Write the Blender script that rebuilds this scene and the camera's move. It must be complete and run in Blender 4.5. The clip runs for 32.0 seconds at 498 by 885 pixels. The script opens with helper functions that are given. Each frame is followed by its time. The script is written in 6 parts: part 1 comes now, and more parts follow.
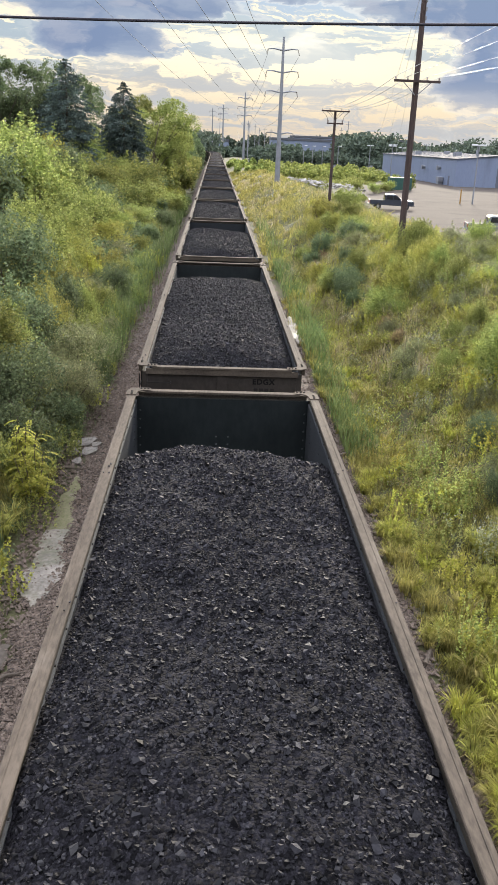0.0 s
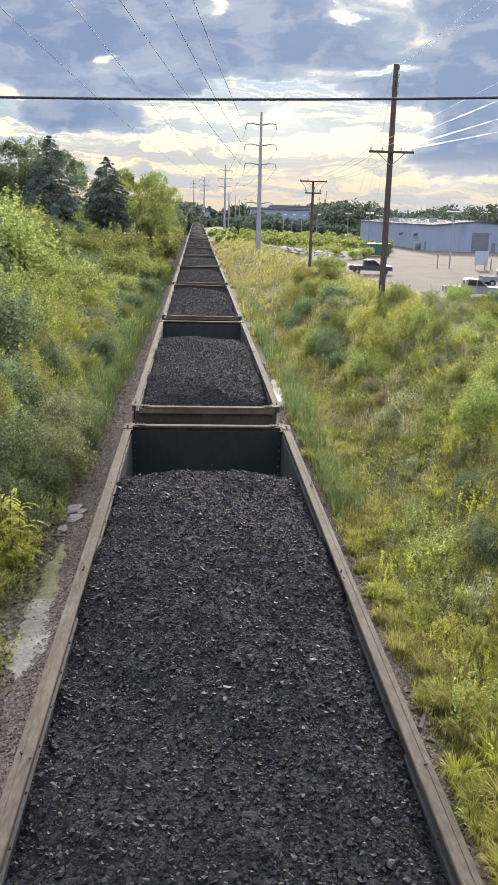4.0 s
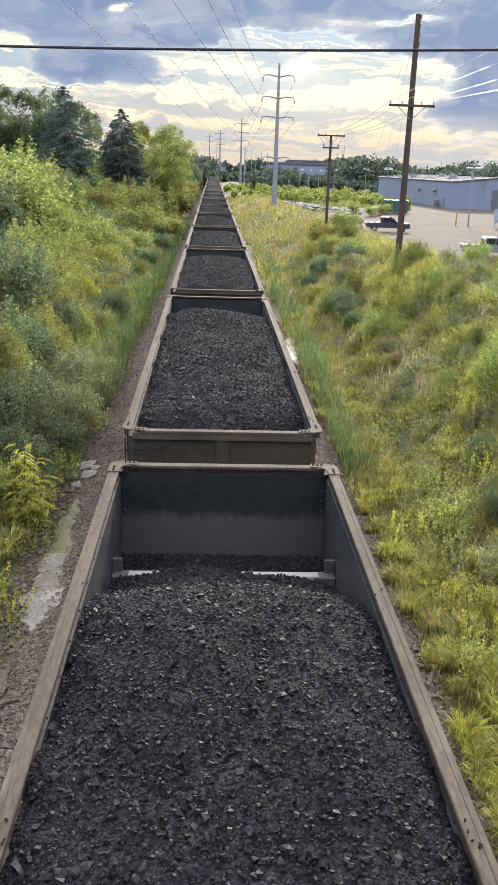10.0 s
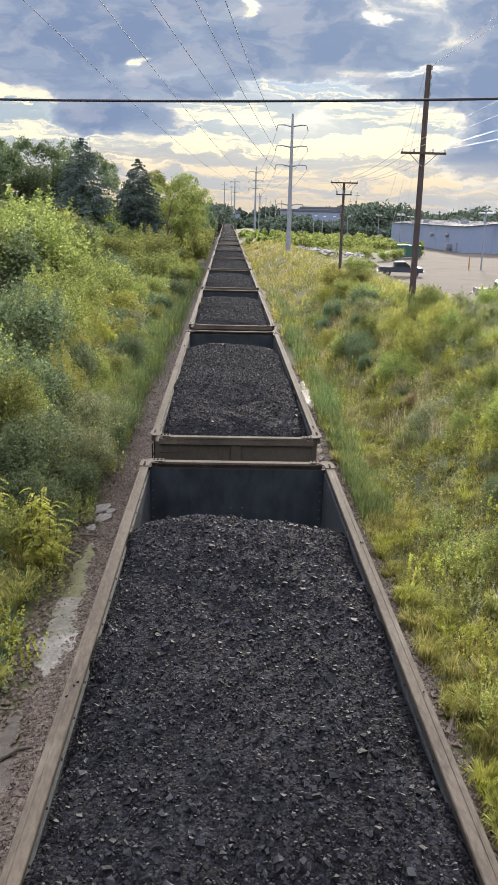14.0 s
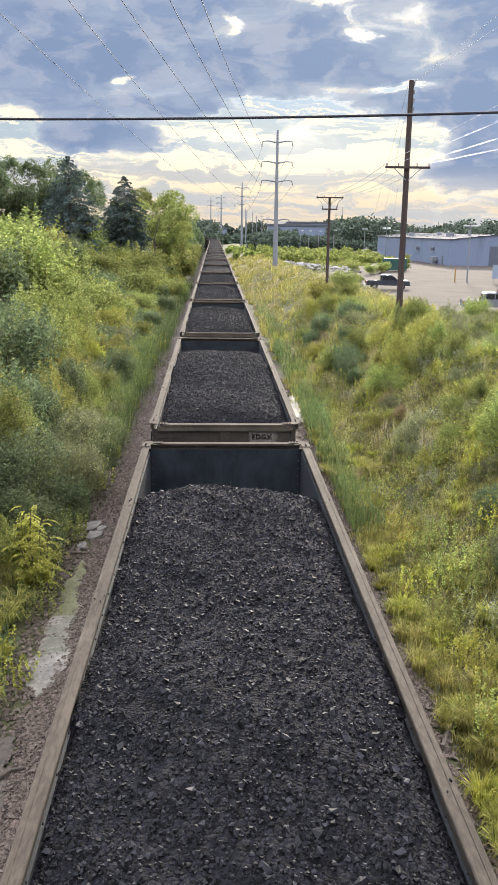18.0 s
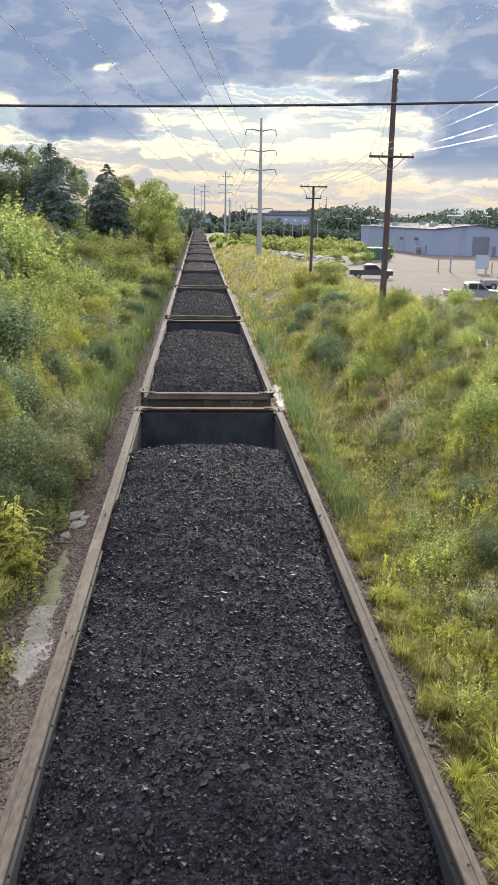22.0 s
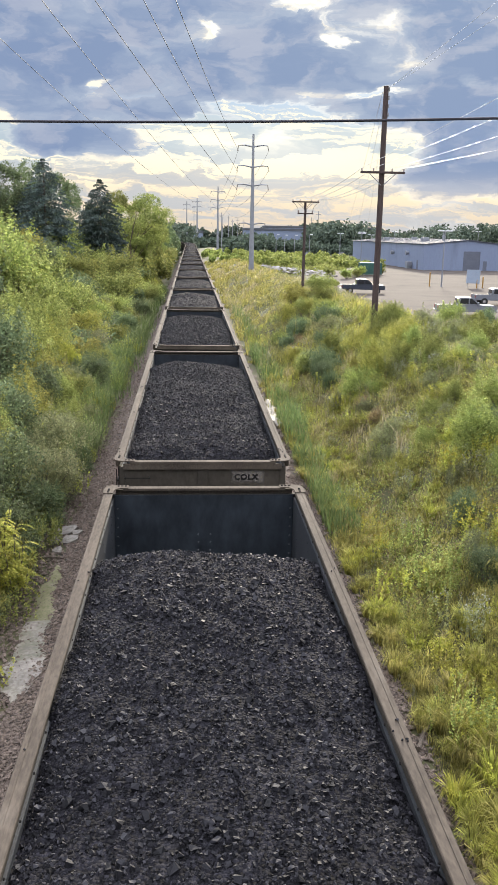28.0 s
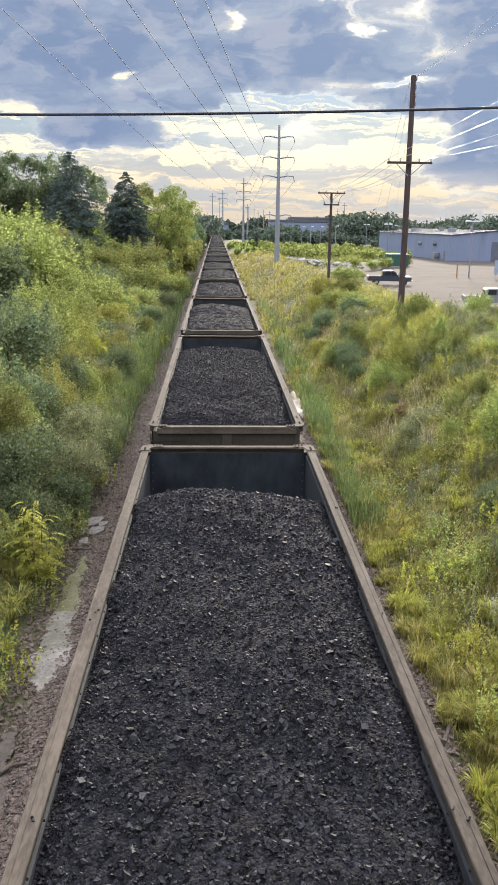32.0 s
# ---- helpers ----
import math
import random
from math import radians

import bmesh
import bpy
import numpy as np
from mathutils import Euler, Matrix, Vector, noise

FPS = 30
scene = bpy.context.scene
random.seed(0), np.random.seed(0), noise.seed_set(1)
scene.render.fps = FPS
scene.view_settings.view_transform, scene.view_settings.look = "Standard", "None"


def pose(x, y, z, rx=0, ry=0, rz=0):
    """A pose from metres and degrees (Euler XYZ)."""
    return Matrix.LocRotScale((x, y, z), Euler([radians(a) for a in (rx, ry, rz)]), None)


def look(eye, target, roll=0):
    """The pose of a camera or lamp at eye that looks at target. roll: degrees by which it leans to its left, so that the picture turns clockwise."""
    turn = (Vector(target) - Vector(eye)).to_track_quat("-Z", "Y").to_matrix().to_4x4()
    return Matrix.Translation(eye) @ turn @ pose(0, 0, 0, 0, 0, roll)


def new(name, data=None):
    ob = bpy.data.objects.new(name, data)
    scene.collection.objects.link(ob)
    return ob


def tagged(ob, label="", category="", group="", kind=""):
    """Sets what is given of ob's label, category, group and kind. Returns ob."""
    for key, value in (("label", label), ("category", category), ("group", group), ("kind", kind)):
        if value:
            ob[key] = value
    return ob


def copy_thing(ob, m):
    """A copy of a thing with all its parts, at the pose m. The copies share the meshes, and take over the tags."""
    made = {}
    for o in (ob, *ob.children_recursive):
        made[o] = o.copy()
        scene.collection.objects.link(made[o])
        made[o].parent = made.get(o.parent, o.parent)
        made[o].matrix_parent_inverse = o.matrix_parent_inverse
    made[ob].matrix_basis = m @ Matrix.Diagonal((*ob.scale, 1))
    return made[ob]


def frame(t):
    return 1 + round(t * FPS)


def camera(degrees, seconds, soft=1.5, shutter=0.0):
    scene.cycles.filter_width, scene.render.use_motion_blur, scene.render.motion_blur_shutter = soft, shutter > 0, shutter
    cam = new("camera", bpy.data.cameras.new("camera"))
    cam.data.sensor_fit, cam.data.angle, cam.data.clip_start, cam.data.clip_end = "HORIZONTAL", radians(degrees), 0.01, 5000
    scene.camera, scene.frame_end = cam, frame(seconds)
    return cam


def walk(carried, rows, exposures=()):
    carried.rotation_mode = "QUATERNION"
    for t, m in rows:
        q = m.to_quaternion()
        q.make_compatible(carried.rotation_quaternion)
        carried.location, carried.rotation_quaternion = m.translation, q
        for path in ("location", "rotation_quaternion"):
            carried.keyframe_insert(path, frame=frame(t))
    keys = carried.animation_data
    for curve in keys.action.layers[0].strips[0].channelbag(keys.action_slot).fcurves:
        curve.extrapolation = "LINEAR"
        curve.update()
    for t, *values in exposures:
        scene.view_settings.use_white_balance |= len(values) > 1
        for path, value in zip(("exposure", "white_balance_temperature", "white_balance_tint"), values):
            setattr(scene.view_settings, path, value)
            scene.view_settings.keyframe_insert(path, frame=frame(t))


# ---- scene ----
cam = camera(32.97, 32.0, soft=1.05)
# One handheld camera on an overpass, fixed in place and only turned: seconds, yaw to the right, pitch, lean.
EYE = (-0.24, 0.0, 8.03)
PATH = [
    (0.0, 2.96, -19.70, 2.38), (0.5, 3.49, -18.41, 1.93), (1.0, 3.95, -17.51, 1.77), (1.5, 4.22, -17.14, 1.72), (2.0, 4.48, -17.03, 1.69),
    (2.5, 4.51, -16.34, 1.58), (3.0, 4.57, -15.98, 1.49), (3.5, 4.50, -15.70, 1.46), (4.0, 3.80, -15.35, 1.43), (4.5, 3.30, -14.41, 0.52),
    (6.5, 3.05, -15.14, -0.07), (7.0, 2.85, -14.84, -0.22), (7.5, 2.78, -15.85, 0.18), (8.0, 2.80, -16.44, 0.92), (8.5, 2.85, -16.76, 1.13),
    (9.0, 2.96, -16.99, 1.25), (9.5, 2.90, -17.48, 1.44), (10.0, 2.95, -18.20, 1.88), (10.1, 2.85, -18.94, 2.12), (10.2, 2.87, -20.21, 2.37),
    (10.3, 2.78, -21.99, 2.61), (10.4, 2.47, -23.80, 2.85), (10.5, 2.25, -25.79, 3.10), (10.6, 2.36, -26.99, 3.26),
    (10.7, 2.51, -27.67, 3.43), (10.8, 2.63, -28.08, 3.60), (11.0, 2.77, -28.70, 3.93), (11.5, 3.42, -28.94, 5.59),
    (11.6, 3.25, -28.73, 5.14), (11.7, 2.92, -27.34, 4.69), (11.8, 2.67, -24.96, 4.25), (11.9, 2.51, -22.37, 3.80),
    (12.0, 2.35, -19.79, 3.35), (12.1, 2.30, -17.73, 3.09), (12.2, 2.18, -16.47, 2.83), (12.3, 2.24, -16.09, 2.57),
    (12.5, 2.07, -15.87, 2.05), (13.0, 1.97, -15.68, 1.64), (13.5, 1.95, -15.54, 1.53), (14.0, 1.80, -15.30, 1.42),
    (14.5, 1.80, -15.11, 1.47), (16.5, 1.93, -14.21, 1.03), (17.0, 2.20, -14.20, 1.06), (17.5, 2.44, -14.25, 1.00),
    (18.0, 2.48, -14.30, 0.70), (18.5, 2.63, -14.35, 0.63), (19.0, 2.91, -14.46, 0.65), (19.5, 3.09, -14.63, 0.77),
    (20.0, 3.20, -14.80, 0.75), (20.5, 3.20, -14.88, 0.81), (21.0, 3.25, -14.89, 0.81), (21.5, 3.48, -14.98, 0.92),
    (22.0, 3.63, -14.99, 0.96), (22.5, 3.59, -14.90, 0.95), (23.0, 3.45, -14.76, 0.89), (23.5, 3.63, -14.66, 0.94),
    (24.0, 3.77, -14.54, 0.96), (24.5, 3.78, -14.45, 0.98), (25.0, 3.72, -14.24, 0.86), (25.5, 3.81, -14.14, 0.87),
    (27.5, 4.04, -13.99, 0.94), (28.0, 4.14, -14.03, 1.02), (28.5, 4.25, -13.95, 1.04), (29.0, 4.26, -14.12, 0.89),
    (29.5, 4.26, -14.24, 0.91), (30.0, 4.16, -14.34, 0.82), (30.5, 3.85, -14.33, 0.67), (31.0, 3.65, -14.37, 0.71),
    (31.5, 3.07, -14.40, 0.64), (32.0, 2.37, -14.58, 0.68),
]


def aim(yaw, pitch, lean):
    y, p = radians(yaw), radians(pitch)
    way = Vector((math.sin(y) * math.cos(p), math.cos(y) * math.cos(p), math.sin(p)))
    return look(EYE, Vector(EYE) + way, lean)


EXPOSURES = [(0.0, 0.30), (1.5, 0.33), (4.0, 0.44), (7.0, 0.45), (9.0, 0.41), (10.2, 0.42), (10.8, 1.15), (11.4, 1.58),
             (11.9, 1.30), (12.3, 0.28), (14.0, 0.30), (17.0, 0.46), (19.0, 0.37), (25.0, 0.41), (32.0, 0.36)]
walk(cam, [(t, aim(a, b, c)) for t, a, b, c in PATH], EXPOSURES)

# ---- sky, sun ----
SUN_AZ, SUN_EL = 13.0, 17.0      # degrees to the right of the track, above the horizon


def make_world():
    w = bpy.data.worlds.new("evening_sky")
    scene.world = w
    w.use_nodes = True
    nt = w.node_tree
    nt.nodes.clear()
    N, L = nt.nodes.new, nt.links.new

    def val(x):
        n = N("ShaderNodeValue")
        n.outputs[0].default_value = x
        return n.outputs[0]

    def m(op, a, b=None, c=None, clamp=False):
        n = N("ShaderNodeMath")
        n.operation, n.use_clamp = op, clamp
        for i, s in enumerate((a, b, c)):
            if s is None:
                continue
            if isinstance(s, (int, float)):
                n.inputs[i].default_value = s
            else:
                L(s, n.inputs[i])
        return n.outputs[0]

    def ramp(x, lo, hi):
        n = N("ShaderNodeMapRange")
        n.interpolation_type = "SMOOTHSTEP"
        L(x, n.inputs[0])
        n.inputs[1].default_value, n.inputs[2].default_value = lo, hi
        return n.outputs[0]

    def mix(f, a, b, mode="MIX"):
        n = N("ShaderNodeMix")
        n.data_type, n.blend_type, n.clamp_factor = "RGBA", mode, True
        if isinstance(f, (int, float)):
            n.inputs[0].default_value = f
        else:
            L(f, n.inputs[0])
        for i, s in ((6, a), (7, b)):
            if isinstance(s, tuple):
                n.inputs[i].default_value = (*s, 1)
            else:
                L(s, n.inputs[i])
        return n.outputs[2]

    def cloud_noise(vec, scale, detail, rough, dist=0.0):
        n = N("ShaderNodeTexNoise")
        n.noise_dimensions = "3D"
        L(vec, n.inputs["Vector"])
        n.inputs["Scale"].default_value, n.inputs["Detail"].default_value = scale, detail
        n.inputs["Roughness"].default_value, n.inputs["Distortion"].default_value = rough, dist
        return n.outputs[0]

    tc = N("ShaderNodeTexCoord")
    sep = N("ShaderNodeSeparateXYZ")
    L(tc.outputs["Generated"], sep.inputs[0])
    x, y, z = sep.outputs
    # sun side
    sa, se = radians(SUN_AZ), radians(SUN_EL)
    dot = N("ShaderNodeVectorMath")
    dot.operation = "DOT_PRODUCT"
    L(tc.outputs["Generated"], dot.inputs[0])
    dot.inputs[1].default_value = (math.sin(sa) * math.cos(se), math.cos(sa) * math.cos(se), math.sin(se))
    cs = m("MAXIMUM", dot.outputs["Value"], 0.0)
    glow = m("POWER", cs, 26.0)

    sky = N("ShaderNodeTexSky")
    sky.sky_type, sky.sun_disc = "NISHITA", False
    sky.sun_elevation, sky.sun_rotation = radians(SUN_EL), radians(SUN_AZ)
    sky.air_density, sky.dust_density = 1.0, 1.5
    sky_gain = N("ShaderNodeVectorMath")
    sky_gain.operation = "SCALE"
    L(sky.outputs[0], sky_gain.inputs[0])
    sky_gain.inputs[3].default_value = 0.10

    az = m("MULTIPLY", m("ARCTAN2", x, y), 57.2958)
    elv = m("MULTIPLY", m("ARCSINE", z), 57.2958)

    def bank(a0, e0, sa_, se_, amp):
        """A soft bank of cloud (amp over 0) or a break in it, round an azimuth and a height in degrees."""
        p = m("DIVIDE", m("SUBTRACT", az, a0), sa_)
        q = m("DIVIDE", m("SUBTRACT", elv, e0), se_)
        return m("MULTIPLY", m("EXPONENT", m("MULTIPLY", m("ADD", m("MULTIPLY", p, p), m("MULTIPLY", q, q)), -1.0)), amp)

    def flat(ka, ke, k):
        c3 = N("ShaderNodeCombineXYZ")
        L(m("MULTIPLY", az, ka), c3.inputs[0])
        L(m("MULTIPLY", elv, ke), c3.inputs[1])
        c3.inputs[2].default_value = k
        return c3.outputs[0]

    # billows bend the banks' outlines
    az = m("ADD", az, m("MULTIPLY", m("SUBTRACT", cloud_noise(flat(0.20, 0.42, 2.1), 1.0, 5.0, 0.58), 0.5), 6.5))
    elv0 = elv
    elv = m("ADD", elv, m("MULTIPLY", m("SUBTRACT", cloud_noise(flat(0.20, 0.42, 7.7), 1.0, 5.0, 0.58), 0.5), 3.2))
    puff = cloud_noise(flat(0.15, 0.32, 5.2), 1.0, 7.0, 0.54, 0.2)
    mask = m("ADD", m("MULTIPLY", m("SUBTRACT", puff, 0.5), 0.95), m("MULTIPLY", ramp(elv, 5.9, 7.6), 0.34))
    mask = m("ADD", mask, 0.33)
    for row in ((-7.8, 5.6, 3.4, 0.9, 0.50), (17.4, 3.7, 3.9, 1.2, 0.55), (17.2, 6.6, 4.4, 2.2, 0.48), (-1.5, 7.0, 3.0, 0.6, 0.12), (-9.0, 10.0, 5.0, 2.6, 0.10), (4.0, 9.8, 4.5, 1.0, 0.08),
                (6.4, 13.3, 1.6, 0.7, -0.32), (12.1, 12.5, 1.7, 0.8, -0.24), (11.6, 8.6, 2.4, 0.34, -0.42), (17.8, 9.0, 1.7, 0.36, -0.26), (16.5, 10.5, 4.5, 3.0, 0.10), (5.0, 7.6, 3.6, 0.36, -0.42), (8.5, 7.0, 2.6, 0.40, -0.34),
                (1.6, 12.2, 0.6, 0.5, -0.36), (9.3, 11.4, 0.5, 0.3, -0.32), (-5.2, 8.9, 0.5, 0.3, -0.26)):
        mask = m("ADD", mask, bank(*row))
    thick = ramp(mask, 0.455, 0.605)
    rim = m("MULTIPLY", ramp(mask, 0.43, 0.505), m("SUBTRACT", 1.0, ramp(mask, 0.50, 0.58)))

    low = mix(ramp(elv0, 0.0, 2.6), (0.52, 0.475, 0.435), (0.66, 0.585, 0.475))
    clear = mix(ramp(elv, 2.6, 5.0), low, (0.40, 0.49, 0.56))
    clear = mix(ramp(elv, 6.0, 8.5), clear, (0.36, 0.48, 0.64))
    clear = mix(ramp(elv0, 8.0, 9.6), clear, (0.74, 0.75, 0.75))
    clear = mix(0.985, sky_gain.outputs[0], clear)
    streak = cloud_noise(flat(0.10, 1.15, 3.4), 1.0, 9.0, 0.64, 0.5)
    cream = mix(ramp(elv0, 0.5, 5.0), (0.74, 0.61, 0.43), (0.96, 0.86, 0.66))
    c = mix(m("MULTIPLY", ramp(streak, 0.475, 0.545), m("ADD", 0.45, m("MULTIPLY", ramp(elv0, 0.8, 3.2), 0.50))), clear, cream)
    c = mix(m("MULTIPLY", ramp(streak, 0.545, 0.42), m("MULTIPLY", ramp(elv0, 8.0, 2.0), 0.75)), c, (0.40, 0.44, 0.50))
    glare = m("ADD", m("MULTIPLY", bank(5.5, 6.0, 5.0, 0.9, 0.7), ramp(puff, 0.40, 0.56)), bank(6.0, 5.0, 6.0, 2.2, 0.12))
    c = mix(glare, c, (1.16, 1.08, 0.90))
    c = mix(m("MULTIPLY", rim, m("ADD", 0.15, m("MULTIPLY", glow, 0.50))), c, (0.92, 0.89, 0.82))
    body = mix(ramp(mask, 0.50, 0.80), (0.345, 0.405, 0.515), (0.195, 0.262, 0.410))
    body = mix(ramp(cloud_noise(flat(0.36, 0.72, 1.3), 1.0, 6.0, 0.55), 0.44, 0.66), body, mix(0.4, body, (0.50, 0.51, 0.57)))
    body = mix(ramp(elv0, 4.5, 1.5), body, (0.42, 0.43, 0.48))
    c = mix(thick, c, body)
    lit = mix(glow, (1.0, 1.0, 1.0), (1.20, 1.16, 1.08))
    c = mix(1.0, c, lit, "MULTIPLY")
    elv = elv0
    # overhead, out of view, the sheet is brightened to add light on the ground
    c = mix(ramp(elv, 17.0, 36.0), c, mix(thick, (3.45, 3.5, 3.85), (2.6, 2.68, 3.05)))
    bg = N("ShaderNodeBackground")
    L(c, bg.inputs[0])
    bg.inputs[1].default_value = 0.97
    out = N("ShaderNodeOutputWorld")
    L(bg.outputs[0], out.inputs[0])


make_world()
sun_data = bpy.data.lights.new("sun", "SUN")
sun_data.energy, sun_data.angle, sun_data.color = 5.0, radians(7.0), (1.0, 0.90, 0.74)
sun = new("sun", sun_data)
_a, _e = radians(SUN_AZ), radians(SUN_EL)
sun.matrix_world = look((0, 0, 60), Vector((0, 0, 60)) - Vector((math.sin(_a) * math.cos(_e), math.cos(_a) * math.cos(_e), math.sin(_e))))


# ---- materials ----
def material(name, a, b, scale=3.0, rough=0.8, metal=0.0, fine=40.0, bump=0.25, c=None, stain=0.0, stretch=(1, 1, 1), per_object=0.0, spec=0.4, lumps=0.0):
    """Two colours mixed by coarse and fine noise, a third in stains; bump from the fine noise."""
    m = bpy.data.materials.new(name)
    m.use_nodes = True
    nt = m.node_tree
    N, L = nt.nodes.new, nt.links.new
    p = nt.nodes["Principled BSDF"]
    tc = N("ShaderNodeTexCoord")
    mp = N("ShaderNodeMapping")
    mp.inputs["Scale"].default_value = stretch
    L(tc.outputs["Object"], mp.inputs[0])

    def noise_node(s, d):
        n = N("ShaderNodeTexNoise")
        n.inputs["Scale"].default_value, n.inputs["Detail"].default_value, n.inputs["Roughness"].default_value = s, d, 0.6
        L(mp.outputs[0], n.inputs["Vector"])
        return n.outputs[0]

    def rng(x, lo, hi):
        n = N("ShaderNodeMapRange")
        n.inputs[1].default_value, n.inputs[2].default_value = lo, hi
        L(x, n.inputs[0])
        return n.outputs[0]

    def mixc(f, s, t):
        n = N("ShaderNodeMix")
        n.data_type = "RGBA"
        L(f, n.inputs[0])
        for i, q in ((6, s), (7, t)):
            if isinstance(q, tuple):
                n.inputs[i].default_value = (*q, 1)
            else:
                L(q, n.inputs[i])
        return n.outputs[2]

    coarse, small = noise_node(scale, 4), noise_node(fine, 3)
    add = N("ShaderNodeMath")
    add.operation = "MULTIPLY_ADD"
    L(small, add.inputs[0])
    add.inputs[1].default_value = 0.5
    half = N("ShaderNodeMath")
    half.operation = "MULTIPLY"
    L(coarse, half.inputs[0])
    half.inputs[1].default_value = 0.5
    L(half.outputs[0], add.inputs[2])
    col = mixc(rng(add.outputs[0], 0.38, 0.62), a, b)
    if c:
        col = mixc(rng(noise_node(scale * 0.45 + 0.13, 6), 0.62 - stain, 0.78 - stain), col, c)
    if per_object:
        info = N("ShaderNodeObjectInfo")
        hsv = N("ShaderNodeHueSaturation")
        mr = N("ShaderNodeMapRange")
        mr.inputs[3].default_value, mr.inputs[4].default_value = 1 - per_object, 1 + per_object
        L(info.outputs["Random"], mr.inputs[0])
        L(mr.outputs[0], hsv.inputs["Value"])
        L(col, hsv.inputs["Color"])
        col = hsv.outputs[0]
    L(col, p.inputs["Base Color"])
    p.inputs["Roughness"].default_value, p.inputs["Metallic"].default_value = rough, metal
    p.inputs["Specular IOR Level"].default_value = spec
    if lumps:
        vo = N("ShaderNodeTexVoronoi")
        vo.inputs["Scale"].default_value = lumps
        L(mp.outputs[0], vo.inputs["Vector"])
        b0 = N("ShaderNodeBump")
        b0.inputs["Strength"].default_value, b0.inputs["Distance"].default_value = 1.0, 0.03
        b0.invert = True
        L(vo.outputs["Distance"], b0.inputs["Height"])
        tint = N("ShaderNodeHueSaturation")
        vr = N("ShaderNodeMapRange")
        vr.inputs[3].default_value, vr.inputs[4].default_value = 0.30, 2.1
        sx = N("ShaderNodeSeparateColor")
        L(vo.outputs["Color"], sx.inputs[0])
        L(sx.outputs[0], vr.inputs[0])
        L(vr.outputs[0], tint.inputs["Value"])
        L(col, tint.inputs["Color"])
        L(tint.outputs[0], p.inputs["Base Color"])
    if bump:
        bp = N("ShaderNodeBump")
        if lumps:
            L(b0.outputs[0], bp.inputs["Normal"])
        bp.inputs["Strength"].default_value, bp.inputs["Distance"].default_value = bump, 0.02
        L(add.outputs[0], bp.inputs["Height"])
        L(bp.outputs[0], p.inputs["Normal"])
    return m


def leaf_material(name, a, b, c, translucent=0.35, vary=0.18, rough=0.55):
    """Leaf colours vary leaf by leaf and plant by plant; light shines through the blade."""
    m = bpy.data.materials.new(name)
    m.use_nodes = True
    nt = m.node_tree
    N, L = nt.nodes.new, nt.links.new
    p, out = nt.nodes["Principled BSDF"], nt.nodes["Material Output"]
    geo, info = N("ShaderNodeNewGeometry"), N("ShaderNodeObjectInfo")
    r = N("ShaderNodeValToRGB")
    r.color_ramp.elements[0].color, r.color_ramp.elements[1].color = (*a, 1), (*c, 1)
    e = r.color_ramp.elements.new(0.55)
    e.color = (*b, 1)
    L(geo.outputs["Random Per Island"], r.inputs[0])
    tc, nz = N("ShaderNodeTexCoord"), N("ShaderNodeTexNoise")
    nz.inputs["Scale"].default_value = 0.9
    L(tc.outputs["Object"], nz.inputs["Vector"])
    hsv = N("ShaderNodeHueSaturation")
    L(r.outputs[0], hsv.inputs["Color"])
    mr = N("ShaderNodeMapRange")
    mr.inputs[3].default_value, mr.inputs[4].default_value = 1 - vary, 1 + vary
    L(info.outputs["Random"], mr.inputs[0])
    mul = N("ShaderNodeMath")
    mul.operation = "MULTIPLY"
    mr2 = N("ShaderNodeMapRange")
    mr2.inputs[1].default_value, mr2.inputs[2].default_value, mr2.inputs[3].default_value, mr2.inputs[4].default_value = 0.3, 0.7, 0.75, 1.25
    L(nz.outputs[0], mr2.inputs[0])
    nz2, mr3, mul2 = N("ShaderNodeTexNoise"), N("ShaderNodeMapRange"), N("ShaderNodeMath")
    nz2.inputs["Scale"].default_value, nz2.inputs["Detail"].default_value = 4.5, 1.0
    L(tc.outputs["Object"], nz2.inputs["Vector"])
    mr3.inputs[1].default_value, mr3.inputs[2].default_value, mr3.inputs[3].default_value, mr3.inputs[4].default_value = 0.32, 0.68, 0.62, 1.38
    L(nz2.outputs[0], mr3.inputs[0])
    mul2.operation = "MULTIPLY"
    L(mr2.outputs[0], mul2.inputs[0])
    L(mr3.outputs[0], mul2.inputs[1])
    L(mr.outputs[0], mul.inputs[0])
    L(mul2.outputs[0], mul.inputs[1])
    L(mul.outputs[0], hsv.inputs["Value"])
    mh = N("ShaderNodeMapRange")
    mh.inputs[3].default_value, mh.inputs[4].default_value = 0.5 - vary * 0.05, 0.5 + vary * 0.05
    L(info.outputs["Random"], mh.inputs[0])
    L(mh.outputs[0], hsv.inputs["Hue"])
    L(hsv.outputs[0], p.inputs["Base Color"])
    p.inputs["Roughness"].default_value, p.inputs["Specular IOR Level"].default_value = rough, 0.14
    tr, mx = N("ShaderNodeBsdfTranslucent"), N("ShaderNodeMixShader")
    L(hsv.outputs[0], tr.inputs[0])
    mx.inputs[0].default_value = translucent
    L(p.outputs[0], mx.inputs[1])
    L(tr.outputs[0], mx.inputs[2])
    L(mx.outputs[0], out.inputs[0])
    return m


M_COAL = material("coal", (0.0033, 0.0032, 0.0041), (0.0150, 0.0144, 0.0172), 2.0, 0.85, 0, 70, 0.9, (0.0180, 0.0168, 0.0172), 0.0, spec=0.08, lumps=29.0)


